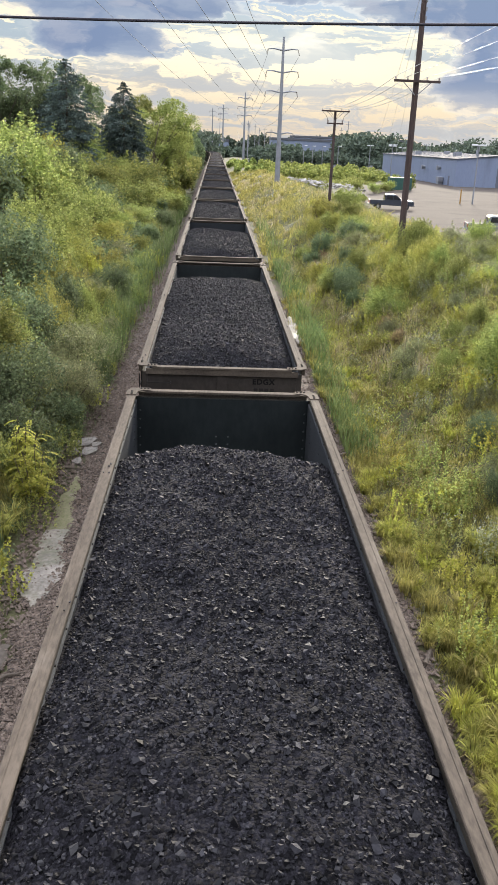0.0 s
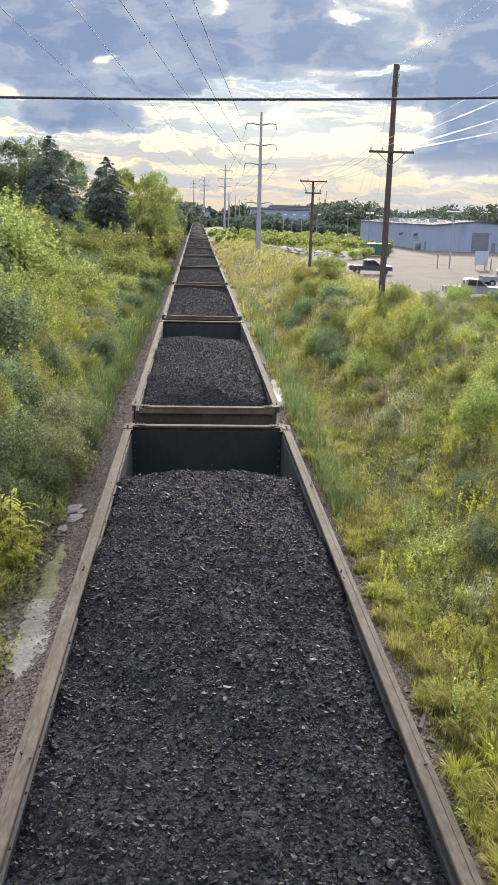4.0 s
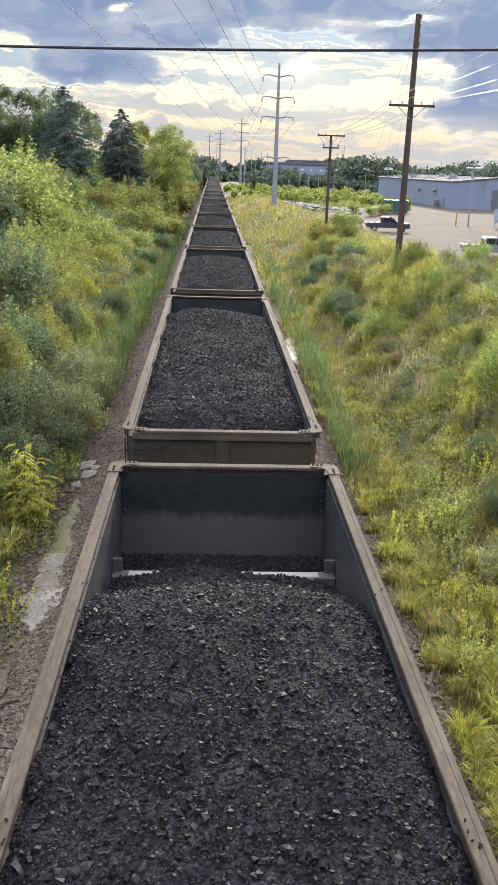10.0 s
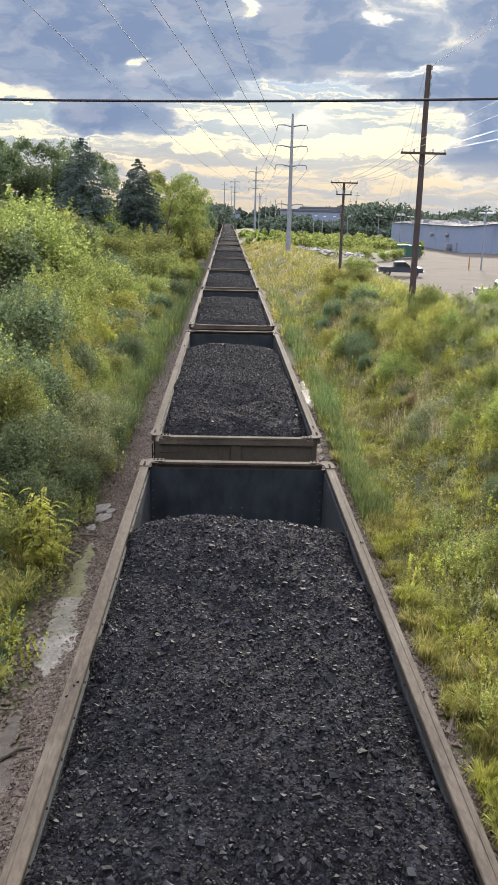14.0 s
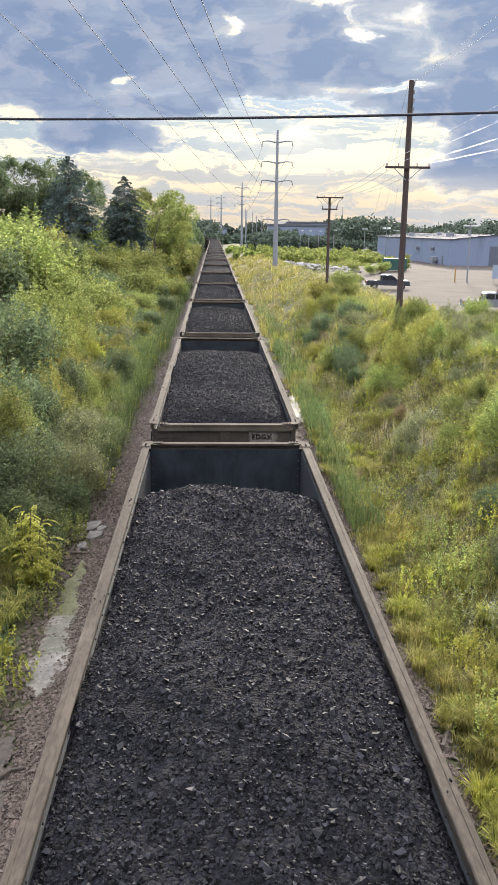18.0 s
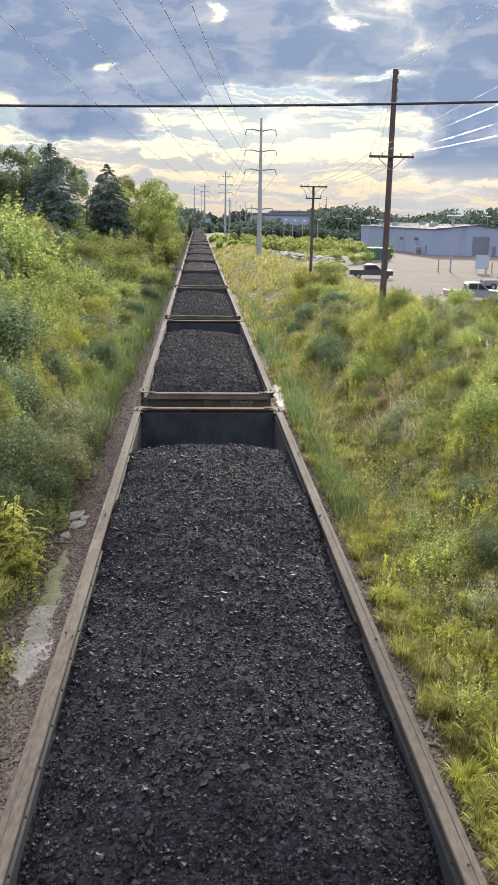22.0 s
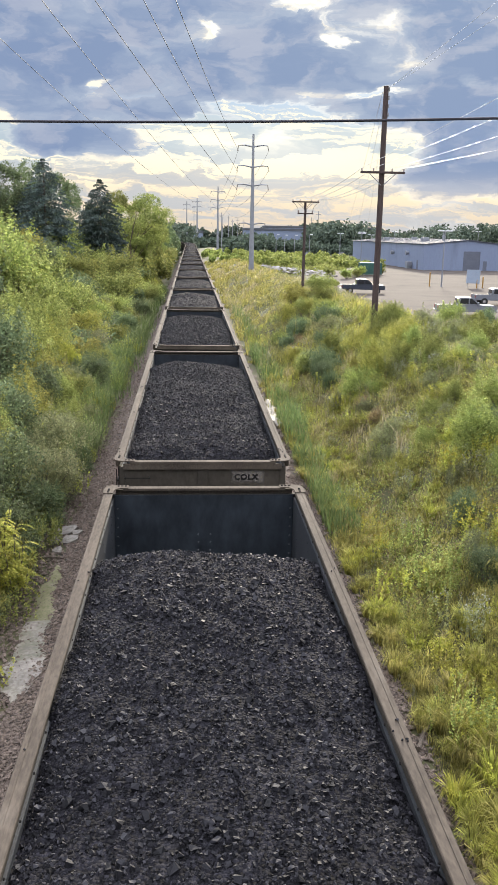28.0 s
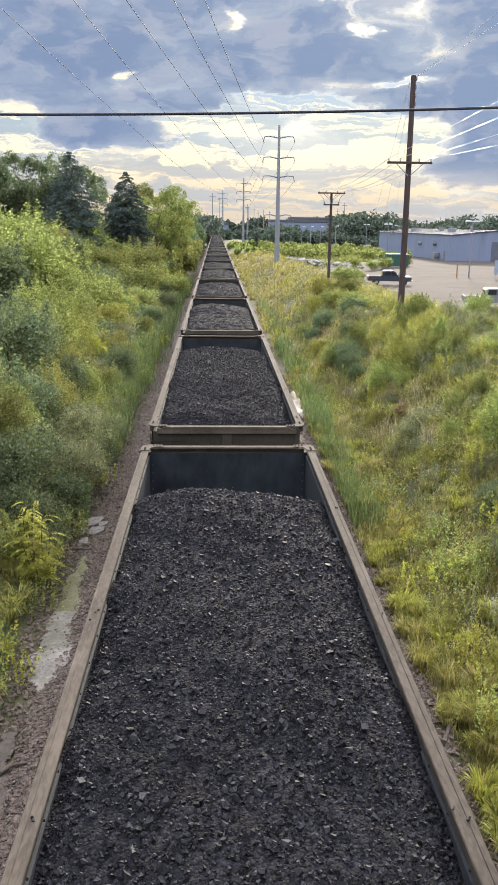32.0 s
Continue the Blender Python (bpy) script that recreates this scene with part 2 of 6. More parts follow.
def broken_coal():
    """Lump by lump from dull black to a grey sheen."""
    m = bpy.data.materials.new("coal_lump")
    m.use_nodes = True
    nt = m.node_tree
    p = nt.nodes["Principled BSDF"]
    geo, r, nz, tc, bp = (nt.nodes.new("ShaderNode" + k) for k in ("NewGeometry", "ValToRGB", "TexNoise", "TexCoord", "Bump"))
    e = r.color_ramp.elements
    e[0].color, e[1].color = (0.0050, 0.0048, 0.0054, 1), (0.040, 0.039, 0.040, 1)
    for at, v in ((0.35, 0.0092), (0.75, 0.020), (0.94, 0.032)):
        e.new(at).color = (v, v * 0.97, v * 1.12, 1)
    nt.links.new(geo.outputs["Random Per Island"], r.inputs[0])
    nt.links.new(r.outputs[0], p.inputs["Base Color"])
    nz.inputs["Scale"].default_value = 60
    nt.links.new(tc.outputs["Object"], nz.inputs["Vector"])
    nt.links.new(nz.outputs[0], bp.inputs["Height"])
    bp.inputs["Strength"].default_value, bp.inputs["Distance"].default_value = 0.5, 0.01
    nt.links.new(bp.outputs[0], p.inputs["Normal"])
    p.inputs["Roughness"].default_value, p.inputs["Specular IOR Level"].default_value = 0.62, 0.17
    return m


M_LUMP = broken_coal()
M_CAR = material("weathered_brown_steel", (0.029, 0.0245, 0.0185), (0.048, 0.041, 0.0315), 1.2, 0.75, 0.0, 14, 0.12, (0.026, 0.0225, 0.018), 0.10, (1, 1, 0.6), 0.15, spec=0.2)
M_CAR_DARK = material("dark_brown_steel", (0.020, 0.016, 0.013), (0.034, 0.028, 0.023), 1.2, 0.75, 0.0, 14, 0.12, (0.018, 0.015, 0.013), 0.10, (1, 1, 0.6), spec=0.2)
M_RIM = material("worn_steel_rim", (0.0437, 0.0351, 0.0271), (0.0893, 0.0720, 0.0550), 2.2, 0.85, 0.0, 35, 0.25, (0.1674, 0.1440, 0.1161), 0.00, (1, 0.25, 1), 0.15, spec=0.15)
M_INNER = material("coal_blackened_steel", (0.014, 0.016, 0.020), (0.028, 0.031, 0.036), 1.2, 0.5, 0.15, 18, 0.1, (0.012, 0.012, 0.014), 0.12, (1, 1, 0.5))
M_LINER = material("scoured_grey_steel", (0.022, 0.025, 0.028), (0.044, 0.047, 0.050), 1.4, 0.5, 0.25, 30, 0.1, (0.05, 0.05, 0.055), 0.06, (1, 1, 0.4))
# End linings: shade of the backlit wall is in the base colours, stains on top.
M_LINING = material("stained_shaded_lining", (0.0090, 0.0115, 0.0140), (0.029, 0.0355, 0.0425), 0.9, 0.45, 0.1, 6, 0.1, (0.062, 0.069, 0.073), 0.09, (1, 1, 0.5))
M_LINING_SHADED = material("deep_shaded_lining", (0.0055, 0.0078, 0.0078), (0.0140, 0.0180, 0.0178), 0.9, 0.45, 0.1, 10, 0.1, (0.040, 0.047, 0.046), 0.07, (1, 1, 0.45))


def dusty_lining():
    """Dark shaded tone above, grey coal dust clinging below a ragged line."""
    m = material("dusty_lining", (0.006, 0.0075, 0.0085), (0.018, 0.022, 0.025), 1.2, 0.5, 0.1, 9, 0.1)
    nt = m.node_tree
    N, L = nt.nodes.new, nt.links.new
    p = nt.nodes["Principled BSDF"]
    src = p.inputs["Base Color"].links[0].from_socket
    tc, sep, nz, mp, add, mr, mx = (N("ShaderNode" + k) for k in ("TexCoord", "SeparateXYZ", "TexNoise", "Mapping", "Math", "MapRange", "Mix"))
    L(tc.outputs["Object"], sep.inputs[0])
    L(tc.outputs["Object"], mp.inputs[0])
    mp.inputs["Scale"].default_value = (1, 1, 0.35)
    L(mp.outputs[0], nz.inputs["Vector"])
    nz.inputs["Scale"].default_value, nz.inputs["Detail"].default_value, nz.inputs["Roughness"].default_value = 5.0, 8.0, 0.75
    add.operation = "MULTIPLY_ADD"
    L(nz.outputs[0], add.inputs[0])
    add.inputs[1].default_value = 0.45
    L(sep.outputs[2], add.inputs[2])
    mr.inputs[1].default_value, mr.inputs[2].default_value, mr.inputs[3].default_value, mr.inputs[4].default_value = 3.34, 3.48, 1.0, 0.0
    L(add.outputs[0], mr.inputs[0])
    mx.data_type = "RGBA"
    L(mr.outputs[0], mx.inputs[0])
    L(src, mx.inputs[6])
    mx.inputs[7].default_value = (0.052, 0.054, 0.054, 1)
    L(mx.outputs[2], p.inputs["Base Color"])
    return m


M_LINING_DUSTY = dusty_lining()
M_BOLT = material("dark_bolt_steel", (0.010, 0.009, 0.008), (0.020, 0.017, 0.015), 20, 0.8, 0.0, 60, 0.1, spec=0.15)
M_SHINY_BOLT = material("scoured_bolt_steel", (0.06, 0.06, 0.062), (0.10, 0.10, 0.102), 20, 0.5, 0.3, 60, 0.1)
M_TRUCK = material("grimy_cast_steel", (0.035, 0.028, 0.022), (0.070, 0.052, 0.038), 4, 0.75, 0.2, 40, 0.3)
M_WHEEL = material("wheel_steel", (0.080, 0.062, 0.050), (0.130, 0.105, 0.090), 5, 0.5, 0.6, 40, 0.2)
M_STENCIL = material("dark_stencil_paint", (0.006, 0.0055, 0.005), (0.010, 0.009, 0.009), 8, 0.8, 0, 60, 0.05, spec=0.1)
M_PATCH = material("faded_pale_paint", (0.150, 0.132, 0.112), (0.205, 0.184, 0.160), 8, 0.75, 0, 60, 0.1, (0.13, 0.11, 0.092), 0.08)
M_FADED = material("rubbed_out_paint", (0.085, 0.072, 0.060), (0.115, 0.100, 0.086), 8, 0.75, 0, 60, 0.1, (0.06, 0.05, 0.042), 0.08)
M_BRACE = material("pale_brace_paint", (0.20, 0.195, 0.175), (0.26, 0.255, 0.23), 4, 0.6, 0.1, 40, 0.1, (0.15, 0.14, 0.125), 0.04)
M_BRACKET = material("grey_bracket_steel", (0.040, 0.042, 0.043), (0.066, 0.067, 0.067), 4, 0.6, 0.1, 40, 0.1)
M_RAIL = material("rail_steel", (0.12, 0.085, 0.06), (0.2, 0.15, 0.11), 8, 0.5, 0.7, 60, 0.2)
M_TIE = material("creosoted_timber", (0.045, 0.036, 0.028), (0.10, 0.082, 0.066), 3, 0.9, 0, 50, 0.4, stretch=(1, 6, 6), per_object=0.25)
M_BALLAST = material("ballast_stone", (0.0405, 0.0299, 0.0232), (0.1074, 0.0810, 0.0628), 6, 0.9, 0, 30, 0.9, (0.0458, 0.0343, 0.0267), 0.08, lumps=18.0)
# Soil and litter tone, darkened further for the shade beneath plants.
M_EARTH = material("shaded_meadow_soil", (0.046, 0.046, 0.019), (0.084, 0.080, 0.034), 0.6, 0.95, 0, 14, 0.6, (0.060, 0.064, 0.024), 0.12)
M_LOT = material("pale_gravel_lot", (0.066, 0.055, 0.047), (0.086, 0.073, 0.062), 0.15, 0.95, 0, 3.0, 0.25, (0.051, 0.044, 0.039), 0.08, spec=0.1)
# Silt lightened so its colour includes the sky's sheen on wet ground.
M_MUD = material("wet_silt_sheen", (0.105, 0.090, 0.072), (0.270, 0.240, 0.200), 1.8, 0.5, 0, 12, 0.5, (0.085, 0.084, 0.042), 0.14)
M_MOSS = material("mossy_silt", (0.090, 0.092, 0.034), (0.180, 0.165, 0.095), 3.0, 0.9, 0, 25, 0.5, (0.23, 0.20, 0.16), 0.10)
M_SILT = material("brown_silt", (0.072, 0.059, 0.046), (0.120, 0.101, 0.080), 2.2, 0.85, 0, 14, 0.5, (0.048, 0.039, 0.030), 0.10)
M_WOOD = material("dark_weathered_pole_wood", (0.044, 0.032, 0.030), (0.085, 0.062, 0.057), 2, 0.85, 0, 40, 0.5, (0.028, 0.020, 0.019), 0.06, (6, 6, 0.4), spec=0.2)
M_GALV = material("galvanised_steel", (0.19, 0.20, 0.22), (0.25, 0.26, 0.28), 1, 0.6, 0.1, 10, 0.05)
M_CABLE = material("black_cable_sheath", (0.035, 0.034, 0.042), (0.058, 0.056, 0.068), 6, 0.9, 0, 30, 0.0, spec=0.05)
M_WIRE = material("aluminium_wire", (0.70, 0.70, 0.70), (0.80, 0.80, 0.80), 6, 0.3, 0.3, 30, 0.0)
M_PORCELAIN = material("insulator_porcelain", (0.18, 0.15, 0.14), (0.26, 0.22, 0.20), 8, 0.25, 0, 30, 0.0)
M_BARK = material("grey_brown_bark", (0.070, 0.055, 0.042), (0.14, 0.115, 0.09), 4, 0.95, 0, 40, 0.7, stretch=(4, 4, 0.7))
M_SIDING = material("pale_blue_metal_siding", (0.170, 0.207, 0.294), (0.198, 0.237, 0.327), 0.2, 0.6, 0.0, 4, 0.05, (0.147, 0.175, 0.239), 0.05, (1, 1, 0.2))
M_ROOF = material("pale_metal_roof", (0.085, 0.090, 0.105), (0.110, 0.116, 0.132), 0.2, 0.75, 0.0, 6, 0.05, (0.075, 0.078, 0.086), 0.05, spec=0.15)
M_DOORGREY = material("grey_roller_door_paint", (0.10, 0.11, 0.14), (0.125, 0.135, 0.165), 0.6, 0.55, 0, 6, 0.05)

M_STONE = material("loose_ballast_stone", (0.0534, 0.0400, 0.0320), (0.2070, 0.1602, 0.1264), 9, 0.9, 0, 45, 0.5)
M_LINE = material("dull_conductor", (0.10, 0.104, 0.115), (0.14, 0.145, 0.158), 6, 0.7, 0, 30, 0.0, spec=0.1)
F_GREEN = leaf_material("mid_green_leaf", (0.129, 0.163, 0.046), (0.252, 0.290, 0.082), (0.430, 0.448, 0.141), 0.42, 0.34)
F_DARK = leaf_material("deep_green_leaf", (0.085, 0.119, 0.060), (0.136, 0.178, 0.086), (0.216, 0.261, 0.122), 0.34, 0.25)
F_YELLOW = leaf_material("yellow_green_leaf", (0.239, 0.265, 0.047), (0.390, 0.400, 0.072), (0.541, 0.515, 0.111), 0.50)
F_LIME = leaf_material("lime_green_leaf", (0.223, 0.217, 0.054), (0.325, 0.324, 0.077), (0.448, 0.420, 0.117), 0.42, 0.20)
F_GREY = leaf_material("grey_green_leaf", (0.149, 0.160, 0.076), (0.228, 0.242, 0.115), (0.345, 0.348, 0.179), 0.34, 0.20)
# Far leaf colours are paler and bluer to carry the haze of distance.
F_FAR = leaf_material("hazed_far_leaf", (0.058, 0.080, 0.060), (0.086, 0.114, 0.082), (0.125, 0.155, 0.108), 0.25)
F_RUST = leaf_material("rusty_leaf", (0.190, 0.135, 0.070), (0.300, 0.215, 0.110), (0.380, 0.280, 0.150), 0.40)
# Needle colours lifted towards blue-grey for haze.
F_SPRUCE = leaf_material("hazed_spruce_needle", (0.053, 0.078, 0.074), (0.092, 0.126, 0.113), (0.142, 0.181, 0.156), 0.20)
F_GRASS = leaf_material("meadow_grass", (0.185, 0.179, 0.055), (0.333, 0.307, 0.091), (0.514, 0.444, 0.154), 0.45, 0.12)
F_DRY = leaf_material("straw_grass", (0.276, 0.235, 0.129), (0.388, 0.333, 0.189), (0.500, 0.433, 0.258), 0.40, 0.12)
F_REED = leaf_material("reed_blade", (0.099, 0.150, 0.052), (0.157, 0.215, 0.075), (0.235, 0.285, 0.123), 0.42, 0.12)
F_FLOWER_Y = leaf_material("goldenrod_flower", (0.38, 0.28, 0.02), (0.50, 0.38, 0.03), (0.60, 0.46, 0.05), 0.3, 0.08)
F_FLOWER_W = leaf_material("white_flower", (0.30, 0.30, 0.25), (0.38, 0.38, 0.33), (0.46, 0.46, 0.41), 0.3, 0.05)


# ---- mesh helpers ----
def mesh_from(name, verts, faces, mat, smooth=False):
    """A mesh from arrays; all faces have the same count of corners."""
    verts, faces = np.asarray(verts, np.float32), np.asarray(faces, np.int32)
    me = bpy.data.meshes.new(name)
    n, k = faces.shape
    me.vertices.add(len(verts))
    me.vertices.foreach_set("co", verts.ravel())
    me.loops.add(n * k)
    me.loops.foreach_set("vertex_index", faces.ravel())
    me.polygons.add(n)
    me.polygons.foreach_set("loop_start", np.arange(0, n * k, k, dtype=np.int32))
    me.polygons.foreach_set("loop_total", np.full(n, k, np.int32))
    me.update(calc_edges=True)
    me.polygons.foreach_set("use_smooth", np.full(n, smooth, bool))
    me.materials.append(mat)
    return me


def box(bm, x0, x1, y0, y1, z0, z1, bevel=0.0):
    g = bmesh.ops.create_cube(bm, size=1.0)
    bmesh.ops.scale(bm, vec=(x1 - x0, y1 - y0, z1 - z0), verts=g["verts"])
    bmesh.ops.translate(bm, vec=((x0 + x1) / 2, (y0 + y1) / 2, (z0 + z1) / 2), verts=g["verts"])
    if bevel:
        bmesh.ops.bevel(bm, geom=list({e for v in g["verts"] for e in v.link_edges}), offset=bevel, segments=1, affect="EDGES")
    return bm


def tube(bm, a, b, r0, r1=None, n=8):
    """A tapered round bar from a to b."""
    a, b = Vector(a), Vector(b)
    d = b - a
    g = bmesh.ops.create_cone(bm, cap_ends=True, segments=n, radius1=r0, radius2=r0 if r1 is None else r1, depth=d.length)
    bmesh.ops.transform(bm, matrix=Matrix.Translation((a + b) / 2) @ d.to_track_quat("Z", "Y").to_matrix().to_4x4(), verts=g["verts"])
    return bm


def mesh_of(name, bm, mat):
    me = bpy.data.meshes.new(name)
    bm.to_mesh(me)
    bm.free()
    me.materials.append(mat)
    return me


def part(name, bm, mat, parent, label=""):
    """Links a bmesh or a mesh as one object under a thing or a part."""
    me = bm if isinstance(bm, bpy.types.Mesh) else mesh_of(name, bm, mat)
    ob = new(name, me)
    ob.parent = parent
    return tagged(ob, label)


def thing(name, label, category, group="", kind="", at=None):
    ob = new(name)
    ob.empty_display_size = 0.3
    if at is not None:
        ob.matrix_basis = at
    return tagged(ob, label, category, group, kind)


def sheet_thing(name, bm, mat, label, category, kind="", group="", at=None):
    me = bm if isinstance(bm, bpy.types.Mesh) else mesh_of(name, bm, mat)
    ob = new(name, me)
    if at is not None:
        ob.matrix_basis = at
    return tagged(ob, label, category, group, kind)


# ---- ground ----
def smooth(a, b, x):
    t = np.clip((np.asarray(x, float) - a) / (b - a), 0, 1)
    return t * t * (3 - 2 * t)


def bend_x(y):
    """The track runs straight, then swings to the left far off."""
    y = np.asarray(y, float)
    return np.where(y > 262, -((np.maximum(y, 262) - 262) ** 2) / 2200.0, 0.0)


def ground_z(x, y):
    x, y = np.asarray(x, float), np.asarray(y, float)
    u = x - bend_x(y)
    a = np.abs(u)
    z = -0.22 - 0.50 * smooth(1.7, 3.0, a) - 0.10 * smooth(3.0, 3.8, a)
    crest = 1 - 0.22 * smooth(70, 115, y) - 0.22 * smooth(115, 175, y) - 0.3 * smooth(190, 260, y)
    r = 3.72 * smooth(4.3, 11.5, u) * crest * (1 - smooth(12.0, 18.5, u) * smooth(44, 64, y))
    l = 1.5 * smooth(4.4, 8.0, -u) + 1.9 * smooth(8.0, 17.0, -u)
    lump = 0.10 * np.sin(0.9 * x + 0.37 * y) * np.sin(0.53 * y - 0.4 * x) + 0.06 * np.sin(2.1 * x + 1.3) * np.sin(1.7 * y)
    side = smooth(4.6, 7.0, a)
    lot = smooth(18.5, 21.5, u) * smooth(50, 62, y)
    z = z + r + l + lump * side * (1 - lot)
    return np.where(lot > 0.99, 0.28, z * (1 - lot) + 0.28 * lot)


def build_ground():
    xs = np.unique(np.concatenate([np.linspace(-2500, -60, 14), np.linspace(-60, -12, 25), np.linspace(-12, 12, 97), np.linspace(12, 40, 43),
                                   np.linspace(40, 120, 21), np.linspace(120, 2500, 14)]))
    ys = np.unique(np.concatenate([np.linspace(-300, -20, 12), np.linspace(-20, 60, 161), np.linspace(60, 140, 81), np.linspace(140, 320, 61), np.linspace(320, 4000, 22)]))
    X, Y = np.meshgrid(xs, ys)
    Z = ground_z(X, Y)
    v = np.stack([X, Y, Z], -1).reshape(-1, 3)
    w = len(xs)
    i = np.arange(len(ys) - 1)[:, None] * w + np.arange(w - 1)[None, :]
    f = np.stack([i, i + 1, i + w + 1, i + w], -1).reshape(-1, 4)
    g = sheet_thing("ground", mesh_from("ground", v, f, M_EARTH, True), M_EARTH, "grassy earth banks falling to the railway cutting", "ground", "structure")
    return g


ground = build_ground()


def strip(name, x0, x1, y0, y1, lift, mat, label, category, nx=8, step=1.0, ragged=0.0, seed=1, kind="structure"):
    """A sheet that lies a little above the ground between two offsets from the track."""
    ys = np.arange(y0, y1 + step, step)
    rng = np.random.RandomState(seed)
    U = np.linspace(0, 1, nx)
    e0 = x0 + ragged * (rng.rand(len(ys)) - 0.5)
    e1 = x1 + ragged * (rng.rand(len(ys)) - 0.5)
    X = e0[:, None] + (e1 - e0)[:, None] * U[None, :] + bend_x(ys)[:, None]
    Y = np.repeat(ys[:, None], nx, 1)
    Z = ground_z(X, Y) + lift
    v = np.stack([X, Y, Z], -1).reshape(-1, 3)
    i = np.arange(len(ys) - 1)[:, None] * nx + np.arange(nx - 1)[None, :]
    f = np.stack([i, i + 1, i + nx + 1, i + nx], -1).reshape(-1, 4)
    return sheet_thing(name, mesh_from(name, v, f, mat, True), mat, label, category, kind)


strip("ballast", -3.75, 3.85, -25, 300, 0.03, M_BALLAST, "bed of brown crushed-stone railway ballast", "ballast", 40, 0.35, 0.35)


# ---- the coal train ----
PITCH, BODY, HALF, RIM = 16.153, 14.65, 1.61, 3.95      # car spacing, rim length, half width, rim height over the rails


def coal_profile(x, y, humps, short=False):
    """Height of the coal in a car: crowned across, sunk at both ends, uneven along."""
    across = 0.6 * (1 - (x / 1.47) ** 2) + 0.4 * (1 - (x / 1.47) ** 4)
    h = -0.22 + 0.15 * across
    h = h + (0.35 + 0.65 * across) * (humps[0] * np.exp(-((y - humps[1]) / 1.7) ** 2) + humps[2] * np.exp(-((y - humps[3]) / 2.1) ** 2))
    h = h + 0.022 * np.sin(4.3 * x + 2.1 * np.sin(1.3 * y)) * np.sin(3.1 * y + 1.7 * x) + 0.014 * np.sin(9.1 * x + y) * np.sin(7.3 * y - 2 * x)
    h = h - 0.36 * (1 - smooth(0.0, 2.0, y))
    if short:
        near = -1.08 + 0.14 * across
        h = h + (near - h) * smooth(10.4, 13.26, y)
        return h + (-1.38 - h) * smooth(13.06, 13.51, y + 0.05 * np.sin(5 * x))
    return h + (-1.36 + 0.17 * across - h) * smooth(BODY - 3.2, BODY - 0.2, y)


def coal_mesh(seed, step, lumps, humps, short=False):
    rng = np.random.RandomState(seed)
    xs = np.linspace(-1.49, 1.49, int(2.98 / step) + 1)
    ys = np.linspace(0.13, BODY - 0.13, int(BODY / step) + 1)
    X, Y = np.meshgrid(xs, ys)
    jit = rng.rand(*X.shape) - 0.5
    rough = 0.6 * jit + 0.5 * np.roll(jit, 1, 0) + 0.4 * np.roll(jit, 1, 1) + 0.3 * np.roll(jit, 2, 0)
    swell = 0.05 * np.sin(1.9 * X + seed + 0.7 * Y) * np.sin(1.1 * Y + seed)
    Z = RIM + coal_profile(X, Y, humps, short) + swell + rough * min(step, 0.06) * (0.42 if lumps else 1.3)
    jx = (rng.rand(*X.shape) - 0.5) * step * 0.7
    jx[:, 0] = jx[:, -1] = 0
    v = np.stack([X + jx, Y + (rng.rand(*X.shape) - 0.5) * step * 0.7, Z], -1).reshape(-1, 3)
    w = len(xs)
    i = np.arange(len(ys) - 1)[:, None] * w + np.arange(w - 1)[None, :]
    f = np.stack([i, i + 1, i + w + 1, i + w], -1).reshape(-1, 4)
    bed = mesh_from("coal_bed", v, f, M_COAL, bool(lumps))
    if not lumps:
        return bed, None
    # chunky broken cubes
    core = np.array([(i, j, k) for i in (-1, 1) for j in (-1, 1) for k in (-1, 1)], float) * 0.62
    tris = np.array([[0, 1, 3, 2], [4, 6, 7, 5], [0, 4, 5, 1], [2, 3, 7, 6], [0, 2, 6, 4], [1, 5, 7, 3]])
    n = lumps
    lx, ly = rng.uniform(-1.44, 1.44, n), rng.uniform(0.18, BODY - 0.18, n)
    lz = RIM + coal_profile(lx, ly, humps, short) + 0.05 * np.sin(1.9 * lx + seed + 0.7 * ly) * np.sin(1.1 * ly + seed)
    crumbs = rng.choice(n, 16, replace=False)      # a few spilt on the rims
    lx[crumbs] = np.where(rng.rand(16) < 0.5, -1, 1) * rng.uniform(1.47, 1.59, 16)
    ly[crumbs] = 0.6 + (BODY - 1.2) * (rng.randint(0, 4, 16) / 4 + 0.03 * rng.rand(16))
    lz[crumbs] = RIM + 0.006
    size = np.clip(0.0102 * np.exp(rng.normal(0, 0.46, n)), 0.006, 0.036)
    size[crumbs] = 0.012
    shape = (core[None] + 0.25 * rng.normal(size=(n, 8, 3))) * np.stack([1 + 0.4 * rng.rand(n), 0.95 + 0.2 * rng.rand(n), 0.75 + 0.25 * rng.rand(n)], -1)[:, None]
    q = rng.normal(size=(n, 4))
    q /= np.linalg.norm(q, axis=1, keepdims=True)
    w0, qx, qy, qz = q.T
    o = np.stack([np.stack([1 - 2 * (qy * qy + qz * qz), 2 * (qx * qy - qz * w0), 2 * (qx * qz + qy * w0)], -1),
                  np.stack([2 * (qx * qy + qz * w0), 1 - 2 * (qx * qx + qz * qz), 2 * (qy * qz - qx * w0)], -1),
                  np.stack([2 * (qx * qz - qy * w0), 2 * (qy * qz + qx * w0), 1 - 2 * (qx * qx + qy * qy)], -1)], 1)
    p = np.einsum("nij,nkj->nki", o, shape) * size[:, None, None] + np.stack([lx, ly, lz + 0.45 * size], -1)[:, None]
    fl = (np.arange(n)[:, None, None] * 8 + tris[None]).reshape(-1, 4)
